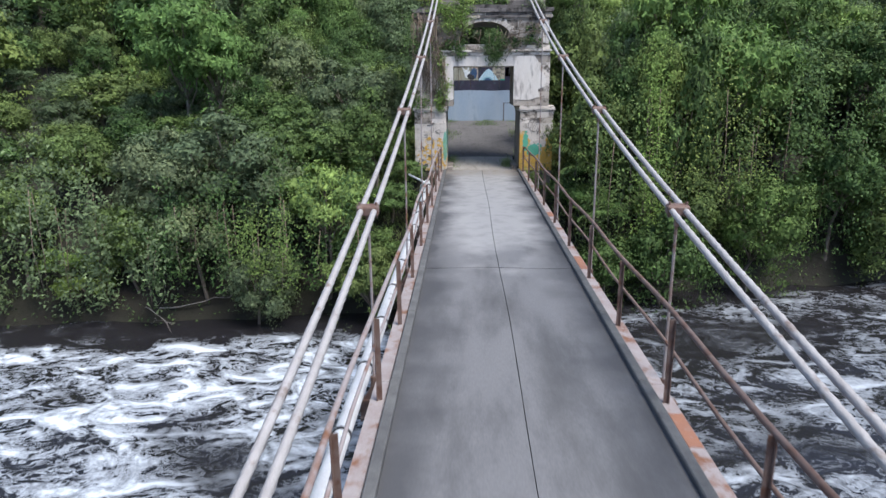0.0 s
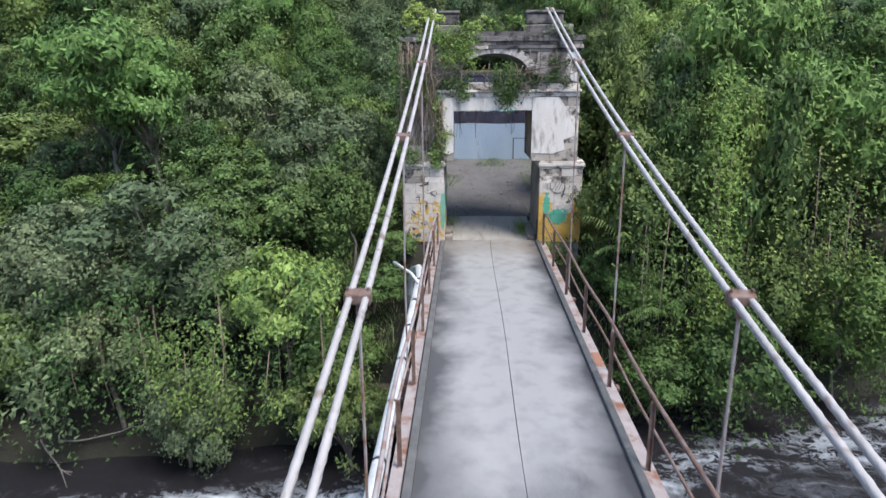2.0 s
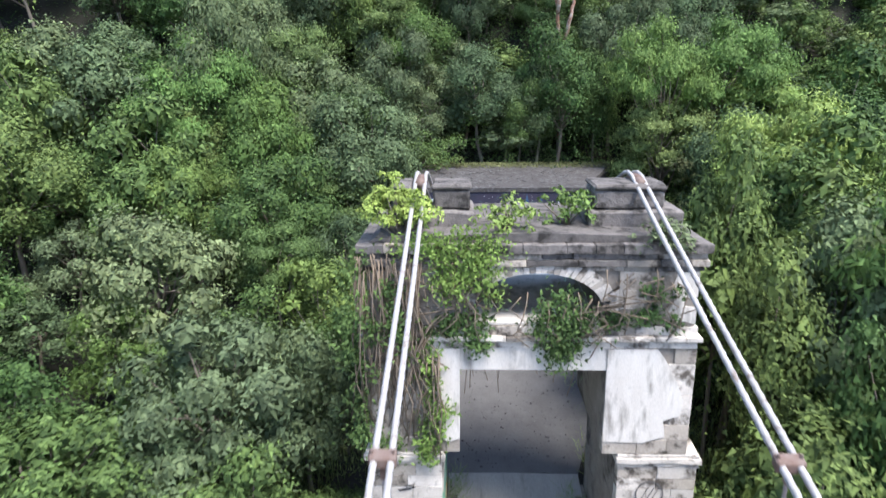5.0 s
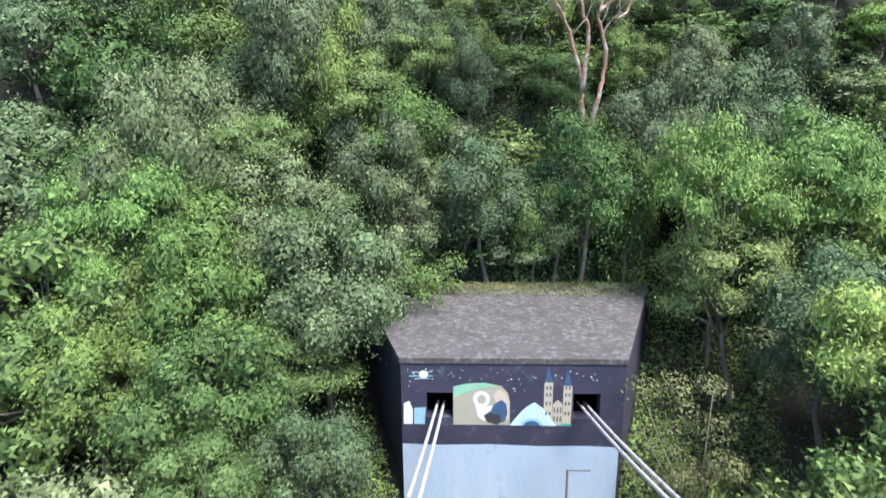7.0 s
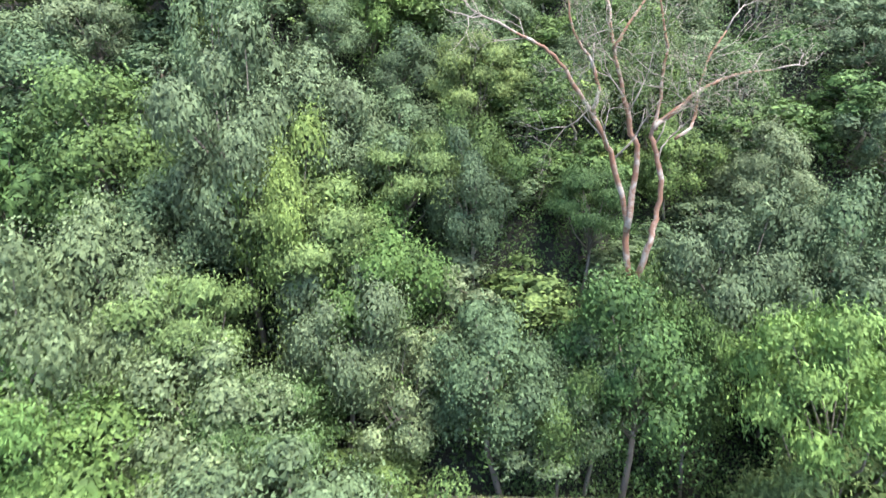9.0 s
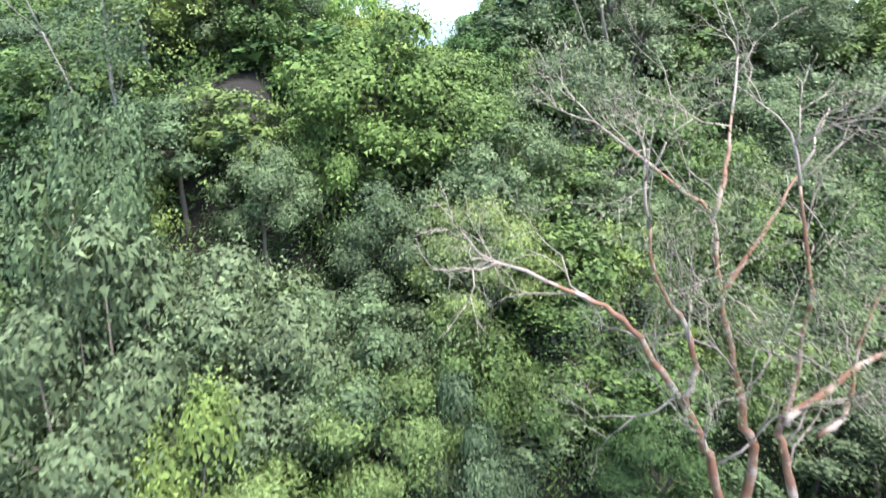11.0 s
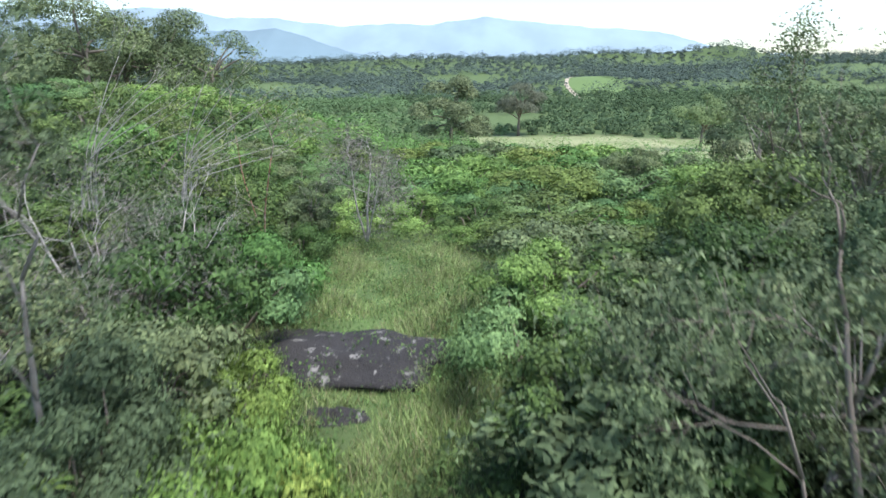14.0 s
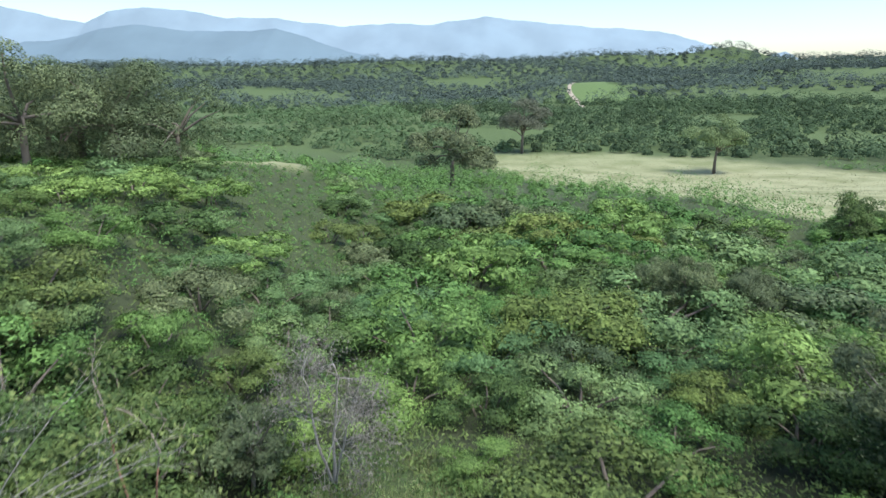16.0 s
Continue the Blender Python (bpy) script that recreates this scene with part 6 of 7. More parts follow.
def wiggle(pts, rr, rs, n=4):
    """A smoother, crooked line through the given points, with uneven thickness."""
    p = np.array(pts, float)
    q = np.concatenate([[2 * p[0] - p[1]], p, [2 * p[-1] - p[-2]]])
    out, rad = [], []
    for k in range(len(p) - 1):
        a, b, c, d = q[k:k + 4]
        for u in np.arange(n) / n:
            v = 0.5 * (2 * b + (c - a) * u + (2 * a - 5 * b + 4 * c - d) * u * u + (3 * b - a - 3 * c + d) * u ** 3)
            r = rr[k] + (rr[k + 1] - rr[k]) * u
            out.append(tuple(v + rs.randn(3) * r * 0.35))
            rad.append(r * (0.88 + 0.28 * rs.rand()))
    return out + [tuple(p[-1])], rad + [rr[-1]]


def bare_tree(name, lines, base, label, bark, seed, depth=3, leaf=None, leaves=0, L=0.14, W=0.06, spread=0.55, step=0.9, length=1.1):
    """A tree of bare limbs along given lines, with twigs and a few leaves."""
    rs = np.random.RandomState(seed)
    root = thing(name, base, label, "tree")
    bm, tw, ends = bmesh.new(), bmesh.new(), []
    for pts, r0, r1 in lines:
        rr = list(np.linspace(r0 * 0.55, r1 * 0.6, len(pts)))
        tube(bm, *wiggle(pts, rr, rs), 8)
        for (a, b), r in zip(list(zip(pts, pts[1:]))[len(pts) // 3:], rr[len(pts) // 3:]):
            a, b = Vector(a), Vector(b)
            for k in range(max(1, int((b - a).length / step))):
                d = (b - a).normalized() + Vector(rs.randn(3)) * 0.8
                twigs(tw, a.lerp(b, rs.rand()), d, length * (0.7 + 0.6 * rs.rand()), r * 0.38, depth, rs, ends, spread)
        twigs(tw, pts[-1], Vector(pts[-1]) - Vector(pts[-2]), length, r1 * 0.8, depth, rs, ends, spread)
    part("trunk", bm, bark, root, smooth=True)
    tagged(part("branchwork", tw, M_TWIG if bark is M_REDBARK else bark, root, smooth=True), kind="stuff")
    if leaves:
        k = rs.choice(len(ends), leaves)
        P = np.array([tuple(ends[i]) for i in k]) + rs.randn(leaves, 3) * 0.22
        v, f = leaf_cloud(P, rs.normal(size=(leaves, 3)) + np.array([0, 0, 0.6]), L, W, rs, 0.2)
        c = new("foliage", mesh_arrays("foliage", v, f, [leaf]))
        attach(c, root)
    return root


bare_tree("tree", [
    ([(3.6, 21.6, 7.2), (3.5, 21.6, 10.8), (3.25, 21.6, 13.85), (2.94, 21.5, 14.94), (2.53, 21.4, 16.09), (2.11, 21.3, 16.83), (1.54, 21.2, 17.65), (0.99, 21.1, 18.39), (0.38, 21.0, 18.77), (-0.21, 20.9, 19.05)], 0.19, 0.045),
    ([(2.08, 21.2, 16.86), (2.16, 21.2, 17.54), (1.98, 21.2, 18.2), (1.45, 21.2, 19.06), (1.3, 21.2, 19.78)], 0.11, 0.04),
    ([(3.3, 21.6, 13.6), (3.39, 21.46, 15.6), (3.24, 21.5, 16.4), (2.84, 21.57, 17.7), (2.61, 21.63, 18.6), (2.36, 21.7, 19.86), (1.98, 21.74, 20.2), (1.1, 21.8, 20.85)], 0.16, 0.035),
    ([(2.36, 21.6, 19.86), (2.55, 21.8, 20.6), (2.71, 22.2, 21.4)], 0.09, 0.03),
    ([(2.6, 21.6, 18.6), (3.2, 21.8, 19.5), (3.84, 22.2, 20.4)], 0.09, 0.03),
    ([(3.6, 21.5, 12.0), (3.8, 21.2, 13.4), (3.99, 21.27, 14.0), (4.07, 21.33, 15.1), (3.88, 21.4, 15.85), (3.75, 21.47, 16.4), (3.93, 21.53, 17.1), (3.94, 21.6, 17.8), (4.04, 21.67, 18.6), (3.85, 21.73, 19.5), (3.69, 21.8, 20.3)], 0.17, 0.035),
    ([(3.74, 21.4, 16.5), (4.37, 21.5, 17.0), (5.11, 21.6, 17.56), (5.99, 21.7, 17.9), (6.91, 21.8, 18.0)], 0.14, 0.03),
    ([(4.4, 21.5, 16.2), (4.83, 21.6, 16.5), (5.0, 21.8, 17.05), (5.23, 22.0, 18.2), (5.76, 22.2, 19.05)], 0.10, 0.03)],
    (3.6, 21.6, 7.0), "red-barked tree with bare pale twigs and few leaves", M_REDBARK, 51, 4, M_GREYLEAF, 26000, 0.07, 0.03, step=0.5, length=0.85)
bare_tree("tree", [([(-6.0, 51.6, 21.6), (-5.9, 51.4, 23.6), (-5.7, 51.3, 25.3)], 0.10, 0.04), ([(-6.0, 51.6, 22.2), (-6.3, 51.2, 24.0), (-6.4, 51.0, 25.5)], 0.08, 0.035), ([(-6.0, 51.6, 22.2), (-5.6, 51.0, 23.8), (-5.3, 50.8, 24.9)], 0.07, 0.03)],
          (-6.0, 51.6, 21.4), "pale dead shrub with dry tangled twigs", M_SILVER, 52, 4, M_HAZE, 5000, 0.10, 0.035, step=0.26, length=0.62)
for k, (x, y, z, tip) in enumerate(((-12.7, 44.0, 27.2, 29.2), (-9.8, 44.1, 27.0, 28.7))):
    rs = np.random.RandomState(540 + k)
    g, lines = float(ground(x, y)) - 0.1, []
    for q in range(9):
        u = q / 8
        ex, ez = x + 1.0 + 1.7 * u + 0.2 * rs.randn(), tip - 1.5 * u + 0.25 * rs.randn()
        sx, sz, dy = x + 0.12 * rs.randn(), z - 0.9 * u, 1.3 * (rs.rand() - 0.5)
        lines.append(([(x + 0.1 * rs.randn(), y + 0.1 * rs.randn(), g), (sx - 0.2, y + dy * 0.2, g + (sz - g) * 0.6), (sx, y + dy * 0.4, sz), (sx + (ex - sx) * 0.45, y + dy * 0.7, sz + (ez - sz) * 0.55), (ex, y + dy, ez)], 0.040, 0.012))
    bare_tree("tree", lines, (x, y, g), "leafless silvery bush of long leaning dry twigs", M_SILVER, 530 + k, 2, M_FEATHER, 1500, 0.10, 0.05, step=0.8, length=0.6, spread=0.24)
bare_tree("tree", [([(8.4, 45.2, 22.0), (8.0, 45.0, 24.0), (8.5, 44.8, 25.6), (7.8, 44.6, 27.0), (7.4, 44.5, 28.2)], 0.17, 0.04), ([(8.2, 45.1, 23.2), (9.1, 44.9, 24.8), (8.8, 44.8, 26.2), (9.7, 44.7, 27.6)], 0.13, 0.035),
                   ([(8.3, 44.9, 25.0), (7.3, 44.7, 25.8), (6.9, 44.4, 26.9)], 0.09, 0.03), ([(8.9, 44.9, 24.6), (10.2, 45.0, 25.3), (10.8, 45.0, 26.6)], 0.09, 0.03)],
          (8.4, 45.2, 21.8), "crooked dark tree with open green foliage", M_BARK, 58, 3, M_LEAF2, 9000, 0.10, 0.055, step=0.7, length=0.9)
bare_tree("tree", [([(-8.8, 46.8, 22.4), (-8.6, 46.6, 24.6), (-8.1, 46.2, 26.6)], 0.07, 0.03), ([(-8.7, 46.7, 23.6), (-9.3, 46.9, 25.6), (-9.5, 47, 27.2)], 0.05, 0.02)],
          (-8.8, 46.8, 22.3), "thin leafless sapling with pinkish stems", M_REDBARK, 54, 2, M_FEATHER, 500, step=0.7, length=0.8)
bare_tree("tree", [([(3.2, 32.6, 19.8), (3.0, 32.5, 22.5), (2.6, 32.6, 24.6), (2.4, 32.9, 26.3)], 0.16, 0.04), ([(3.2, 32.6, 20.4), (3.9, 32.5, 23.0), (4.6, 32.3, 25.6)], 0.12, 0.03), ([(3.1, 32.5, 21.5), (2.0, 32.0, 23.6), (1.4, 31.6, 25.2)], 0.09, 0.03)],
          (3.2, 32.6, 19.6), "grey crooked tree with thin grey-green leaves", M_BARK, 55, 3, M_GREYLEAF, 7000, 0.085, 0.04)
bare_tree("tree", [([(-9.4, 27.0, 14.6), (-9.3, 26.6, 18.5), (-9.1, 26.0, 21.0), (-9.0, 25.9, 23.0)], 0.13, 0.04), ([(-9.3, 26.6, 18.6), (-10.0, 26.4, 21.0), (-10.6, 26.2, 23.0)], 0.08, 0.03)],
          (-9.4, 27.0, 14.4), "pale-stemmed slender tree with thin foliage", M_DEAD, 56, 3, M_LEAF2, 6000, 0.09, 0.05)
bare_tree("tree", [([(-7.6, 33.6, 20.4), (-7.3, 33.2, 23.0), (-6.8, 32.6, 25.4), (-6.4, 32.2, 27.0)], 0.12, 0.03), ([(-7.4, 33.4, 22.0), (-8.4, 33.0, 24.2), (-9.0, 32.7, 26.2)], 0.08, 0.03)],
          (-7.6, 33.6, 20.2), "grey-twigged tree with thin greyish leaves", M_DEAD, 57, 3, M_GREYLEAF, 7000, 0.085, 0.04)


def field_tree(x, y, h, label, leaf, seed, bark=M_BARK, count=13000, low=0.42, size=0.024):
    """A lone spreading tree with a bare trunk, built at its true size."""
    rs = np.random.RandomState(seed)
    z = float(ground(x, y))
    root = thing("tree", (x, y, z - 0.1), label, "tree")
    n = 26
    d = rs.normal(size=(n, 3))
    d /= np.linalg.norm(d, axis=1, keepdims=True)
    d[:, 2] = np.abs(d[:, 2])
    cs = np.array([x, y, z + h * low]) + d * rs.rand(n, 1) ** 0.4 * np.array([h * 0.42, h * 0.42, h * (0.87 - low)])
    bm = bmesh.new()
    top = Vector((x + 0.2, y, z + h * 0.4))
    tube(bm, [(x, y, z - 0.5), (x, y, z + h * 0.2), top], [h * 0.03, h * 0.022, h * 0.016], 8)
    for c in cs[::3]:
        tube(bm, [top - Vector((0, 0, h * 0.12 * rs.rand())), top.lerp(Vector(c), 0.5) + Vector(rs.randn(3)) * 0.02 * h, c], [h * 0.012, h * 0.008, h * 0.003], 5)
    part("trunk", bm, bark, root, smooth=True)
    P, N = clump_points(cs, h * (0.10 + 0.07 * rs.rand(n)), count, rs)
    v, f = leaf_cloud(P, N, h * size, h * size * 0.55, rs, 0)
    attach(new("crown", mesh_arrays("crown", v, f, [leaf])), root)


field_tree(15.7, 236, 18.5, "lone grey leafless-looking tree at the meadow's edge", M_DRYLEAF, 61)
field_tree(61.3, 197, 16.5, "lone round dark tree standing in dry meadow", M_FAR, 62)
field_tree(-4.6, 147, 16.6, "large grey-green tree above the scrub", M_GREYLEAF, 63, size=0.026, count=15000, low=0.22)
field_tree(35.5, 97, 6.6, "broad leafy green shrub at the meadow's near edge", M_LEAF, 64, low=0.12, size=0.022)
field_tree(39.5, 101, 6.0, "broad leafy green shrub at the meadow's near edge", M_LEAF, 65, low=0.12, size=0.022)
for k, (x, y, h) in enumerate(((-26.5, 88, 10.5), (-31, 86, 11.5), (-34, 80, 12), (-36, 90, 12.5), (-33, 95, 9.5), (-41, 84, 12), (-43, 96, 12), (-48, 90, 11))):
    field_tree(x, y, h, "tall dark leafy tree on the ridge's flank", (M_LEAF2, M_GREYLEAF, M_LEAF2)[k % 3], 70 + k, count=16000, low=0.15, size=0.017)

# ---------------------------------------------------------------- rocks and grass of the crest
def boulder(x, y, z, sx, sy, sz, seed, label):
    rs = np.random.RandomState(seed)
    bm = bmesh.new()
    bmesh.ops.create_icosphere(bm, subdivisions=4, radius=1.0)
    off = Vector(rs.rand(3) * 50)
    for v in bm.verts:
        n = noise.noise(v.co * 1.3 + off) * 0.35 + noise.noise(v.co * 3.1 + off) * 0.16 + noise.noise(v.co * 8 + off) * 0.05
        c = v.co * (1 + n)
        v.co = Vector((x + c.x * sx, y + c.y * sy, z + c.z * sz))
    tagged(new("boulder", finish(bm, "boulder", M_ROCK, True)), label, "rock")


boulder(-4.75, 39.7, 22.55, 2.6, 1.35, 0.50, 1, "flat dark cracked boulder in the grass")
boulder(-4.45, 37.4, 22.1, 0.85, 0.5, 0.42, 2, "small dark boulder among grass")
boulder(-3.1, 35.2, 21.75, 0.30, 0.25, 0.30, 3, "small dark boulder among grass")


def blades(name, pts, h, w, material, label, seed):
    rs = np.random.RandomState(seed)
    n = len(pts)
    x, y = pts[:, 0], pts[:, 1]
    base = np.stack([x, y, ground(x, y) - 0.05], 1)
    a = rs.rand(n) * 6.283
    side = np.stack([np.cos(a), np.sin(a), 0 * a], 1) * w
    hh = h * (0.4 + 0.8 * rs.rand(n)) * (0.75 + 0.35 * np.sin(1.7 * x + 1.2 * np.sin(1.3 * y)))
    tip = base + np.stack([0.5 * hh * rs.randn(n), 0.5 * hh * rs.randn(n), hh], 1)
    v = np.stack([base - side, base + side, tip], 1).reshape(-1, 3)
    return tagged(new(name, mesh_arrays(name, v, np.arange(3 * n).reshape(-1, 3), [material])), label, "grass", kind="stuff")


rs = np.random.RandomState(81)
n = 130000
p = np.stack([-10 + 13 * rs.rand(n), 30 + 24 * rs.rand(n)], 1)
p = p[crest_road(p[:, 0], p[:, 1]) > 0.10 + 0.45 * rs.rand(n) * (0.6 + 0.4 * np.sin(p[:, 0] * 2.3 + np.sin(p[:, 1] * 1.9)))]
blades("grass", p[: len(p) // 5], 0.5, 0.014, M_STRAW, "tall straw-coloured grass of the crest clearing", 181)
blades("grass", p[len(p) // 5:], 0.42, 0.016, M_GRASS, "tall green grass of the crest clearing", 82)
n = 26000
p = np.stack([-8 + 150 * rs.rand(n), 85 + 180 * rs.rand(n)], 1)
p = p[field_mask(p[:, 0], p[:, 1]) > 0.5]
blades("grass", p, 0.3, 0.07, M_STRAW, "dry pale meadow grass across the valley", 83)
n = 16000
p = np.concatenate([np.stack([-7 + 3.6 * rs.rand(n // 2), -3.5 + 15 * rs.rand(n // 2)], 1), np.stack([3.5 + 3.6 * rs.rand(n // 2), -3.5 + 15 * rs.rand(n // 2)], 1)])
blades("grass", p, 0.6, 0.02, M_GRASS, "green grass beside the tower and road", 84)
n = 5000
p = np.stack([(1 - 2 * (rs.rand(n) < 0.5)) * (1.95 + 1.6 * rs.rand(n)), 3.4 + 9 * rs.rand(n)], 1)
blades("grass", p, 0.35, 0.015, M_GRASS, "low weeds along the gravel road", 85)
n = 7000
q = rs.rand(n)
p = np.where((q < 0.55)[:, None], np.stack([-3.0 + 5.9 * rs.rand(n), 12.5 - 1.6 * rs.rand(n) ** 1.7], 1), np.stack([-3.0 + 1.9 * rs.rand(n) ** 1.6, 5.6 + 6.0 * rs.rand(n)], 1))
p = p[np.sin(p[:, 0] * 3.1) + np.sin(p[:, 1] * 2.3 + p[:, 0]) + 0.8 * rs.randn(n) > -0.2]
blades("grass", p, 0.28, 0.02, M_GRASS, "weeds and grass below the mural wall", 87)
n = 4500
lf = rs.rand(n) < 0.5
p = np.stack([np.where(lf, -1.5 + 0.16 * rs.randn(n), 1.45 + 0.15 * rs.randn(n)), np.where(lf, 1.9 + 0.7 * rs.randn(n), 1.7 + 0.4 * rs.randn(n))], 1)
p = p[(np.abs(p[:, 0]) < 1.74) & (p[:, 1] > 0.4) & (p[:, 1] < 3.6)]
blades("grass", p, 0.35, 0.012, M_GRASS, "weeds sprouting in the passage corners", 86)

# ---------------------------------------------------------------- creepers on the tower and the anchorage
def creeper(name, P, N, material, label, seed, L=0.15, W=0.10, droop=0.7, stems=()):
    rs = np.random.RandomState(seed)
    root = thing(name, tuple(P.mean(0)), label, "creeper")
    v, f = leaf_cloud(P, N, L, W, rs, droop)
    attach(new("foliage", mesh_arrays("foliage", v, f, [material])), root)
    if len(stems):
        bm = bmesh.new()
        for line in stems:
            tube(bm, line, [0.010 + 0.005 * (len(line) > 3)] * len(line), 4)
        tagged(part("stem_growth", bm, M_STEM, root, "dry brown hanging stems", True), kind="stuff")


def tangle(centres, radii, count, seed):
    """Leaves in ragged clumps against a wall."""
    rs = np.random.RandomState(seed)
    centres, radii = np.array(centres, float), np.array(radii, float)
    k = rs.choice(len(centres), count, p=radii ** 2 / (radii ** 2).sum())
    d = rs.normal(size=(count, 3)) * np.array([0.55, 0.22, 0.6])
    return centres[k] + d * radii[k][:, None], rs.randn(count, 3) * 0.6 + np.array([0, -0.9, 0.5])


def stem_mat(n, x0, x1, z0, z1, seed, swing=0.10):
    """Dry stems hanging in front of a wall."""
    rs = np.random.RandomState(seed)
    out = []
    for k in range(n):
        x, z, y = x0 + (x1 - x0) * rs.rand(), z1 - 0.4 * rs.rand(), -0.10 - 0.14 * rs.rand()
        bottom = z0 + (z1 - z0) * 0.5 * rs.rand()
        line = []
        for q in range(5):
            line.append((x + swing * rs.randn() * (0.4 + 0.3 * q), y - 0.05 * rs.randn(), z + (bottom - z) * q / 4))
        out.append(line)
    return out


rs = np.random.RandomState(91)
cs = [(-3.3 + 0.35 * rs.randn() * 0.6, -0.22, 3.3 + 4.0 * rs.rand()) for k in range(16)] + [(-2.95 + 0.5 * rs.rand(), -0.2, 5.6 + 1.4 * rs.rand()) for k in range(7)]
P, N = tangle(cs, [0.16 + 0.2 * rs.rand() for c in cs], 1500, 92)
creeper("creeper", P, N, M_LEAF, "sparse green creeper with a mat of dry brown stems", 92, 0.10, 0.06, stems=stem_mat(70, -3.34, -2.1, 3.4, 7.4, 191, 0.13))
cs = [(-2.0 + 0.10 * rs.randn(), -0.12, 3.0 + 2.5 * (k / 14)) for k in range(14)]
P, N = tangle(cs, [0.12 + 0.16 * rs.rand() for c in cs], 900, 93)
creeper("creeper", P, N, M_BRIGHT, "thin bright creeper hanging down the pier", 93, 0.10, 0.06, stems=stem_mat(14, -2.2, -1.75, 3.0, 5.5, 193, 0.05))
cs = [(0.45 + 0.45 * rs.randn(), -0.02 - 0.1 * rs.rand(), 5.98 + 0.30 * rs.randn()) for k in range(16)] + [(0.25 + 0.5 * rs.rand(), -0.14, 5.25 + 0.4 * rs.rand()) for k in range(4)]
P, N = tangle(cs, [0.18 + 0.16 * rs.rand() for c in cs], 2300, 94)
creeper("creeper", P, N, M_LEAF, "dark green creeper filling the arched window", 94, 0.09, 0.05, stems=stem_mat(12, -0.3, 1.3, 5.3, 6.7, 194, 0.15))
cs = [(-1.3 + 0.35 * rs.randn(), -0.1, 5.95 + 0.35 * rs.randn()) for k in range(10)]
P, N = tangle(cs, [0.12 + 0.14 * rs.rand() for c in cs], 700, 95)
creeper("creeper", P, N, M_LEAF, "green creeper on the middle cornice", 95, 0.10, 0.06, stems=stem_mat(12, -1.9, -0.8, 5.6, 7.0, 195, 0.15))
cs = [(-2.5 + 1.9 * rs.rand(), -0.18 - 0.12 * rs.rand(), 7.66 - 0.25 * rs.rand()) for k in range(16)] + [(-1.35 + 0.32 * rs.randn(), -0.22, 7.3 - 0.75 * rs.rand()) for k in range(15)]
P, N = tangle(cs, [0.22 + 0.16 * rs.rand() for c in cs], 2100, 96)
creeper("creeper", P, N, M_BRIGHT, "bright green creeper trailing from the top cornice", 96, 0.085, 0.045, stems=stem_mat(10, -2.3, -0.9, 6.6, 7.6, 196, 0.12))
cs = [(1.6 + 1.2 * rs.rand(), -0.1, 5.9 + 0.9 * rs.rand()) for k in range(9)]
P, N = tangle(cs, [0.08 + 0.12 * rs.rand() for c in cs], 420, 97)
creeper("creeper", P, N, M_LEAF, "thin creeper with tangled dry stems on the attic", 97, 0.09, 0.055, stems=stem_mat(12, 1.3, 2.9, 5.6, 7.2, 197, 0.25))
cs = [(-1.1 + 2.3 * rs.rand(), 1.5 + 1.2 * rs.rand(), 4.9) for k in range(6)]
P, N = tangle(cs, [0.1] * 6, 120, 98)
drops = []
for k in range(16):
    x, y, l = -1.25 + 2.6 * rs.rand(), 0.2 + 2.7 * rs.rand(), 0.25 + 0.9 * rs.rand()
    drops.append([(x, y, 4.985), (x + 0.03 * rs.randn(), y, 4.98 - l * 0.5), (x + 0.05 * rs.randn(), y, 4.98 - l)])
creeper("creeper", P, N, M_GREYLEAF, "dry stems dangling from the lintel", 98, 0.06, 0.03, stems=drops)


def top_plant(x, y, z, r, h, count, material, label, seed, L=0.12):
    rs = np.random.RandomState(seed)
    cs = np.array([x, y, z + h * 0.6]) + rs.randn(44, 3) * np.array([r * 0.5, r * 0.5, h * 0.28])
    P, N = clump_points(cs, np.full(44, min(0.45, r * 0.28)) * (0.5 + rs.rand(44)), count, rs)
    root = thing("shrub", (x, y, z), label, "shrub")
    v, f = leaf_cloud(P, N, L, L * 0.55, rs, 0.2)
    attach(new("foliage", mesh_arrays("foliage", v, f, [material])), root)
    bm = bmesh.new()
    for c in cs[:9]:
        tube(bm, [(x, y, z - 0.05), tuple((np.array([x, y, z]) + c) / 2), tuple(c)], [0.025, 0.018, 0.008], 5)
    part("stem_growth", bm, M_BARK, root, smooth=True)


top_plant(-2.5, 0.3, 7.55, 0.62, 1.1, 3000, M_BRIGHT, "bright green shrub rooted on the tower top", 97, 0.085)
top_plant(-0.45, 0.5, 7.7, 0.48, 0.42, 420, M_LIGHT, "small pale weed on the tower roof", 98)
top_plant(0.75, 0.9, 7.7, 0.45, 0.6, 420, M_LIGHT, "small leafy weed on the tower roof", 99)
top_plant(2.5, 0.1, 7.35, 0.45, 0.5, 520, M_GREYLEAF, "yellowish weed on the cornice end", 100)
top_plant(-3.9, 17.5, 6.5, 1.6, 1.3, 5200, M_LEAF, "leafy branches hanging over the anchorage roof", 101)
top_plant(-3.2, 18.2, 6.4, 0.9, 0.7, 2200, M_LEAF, "green weeds on the anchorage roof", 102)
top_plant(5.4, 11.9, 1.4, 1.9, 4.0, 5200, M_STRAWLEAF, "yellowing shrub leaning on the anchorage corner", 103, 0.085)
n = 6000
rs = np.random.RandomState(104)
p = np.stack([-4.9 + 10.4 * rs.rand(n), 18.95 - 1.3 * rs.rand(n) ** 2.2], 1)
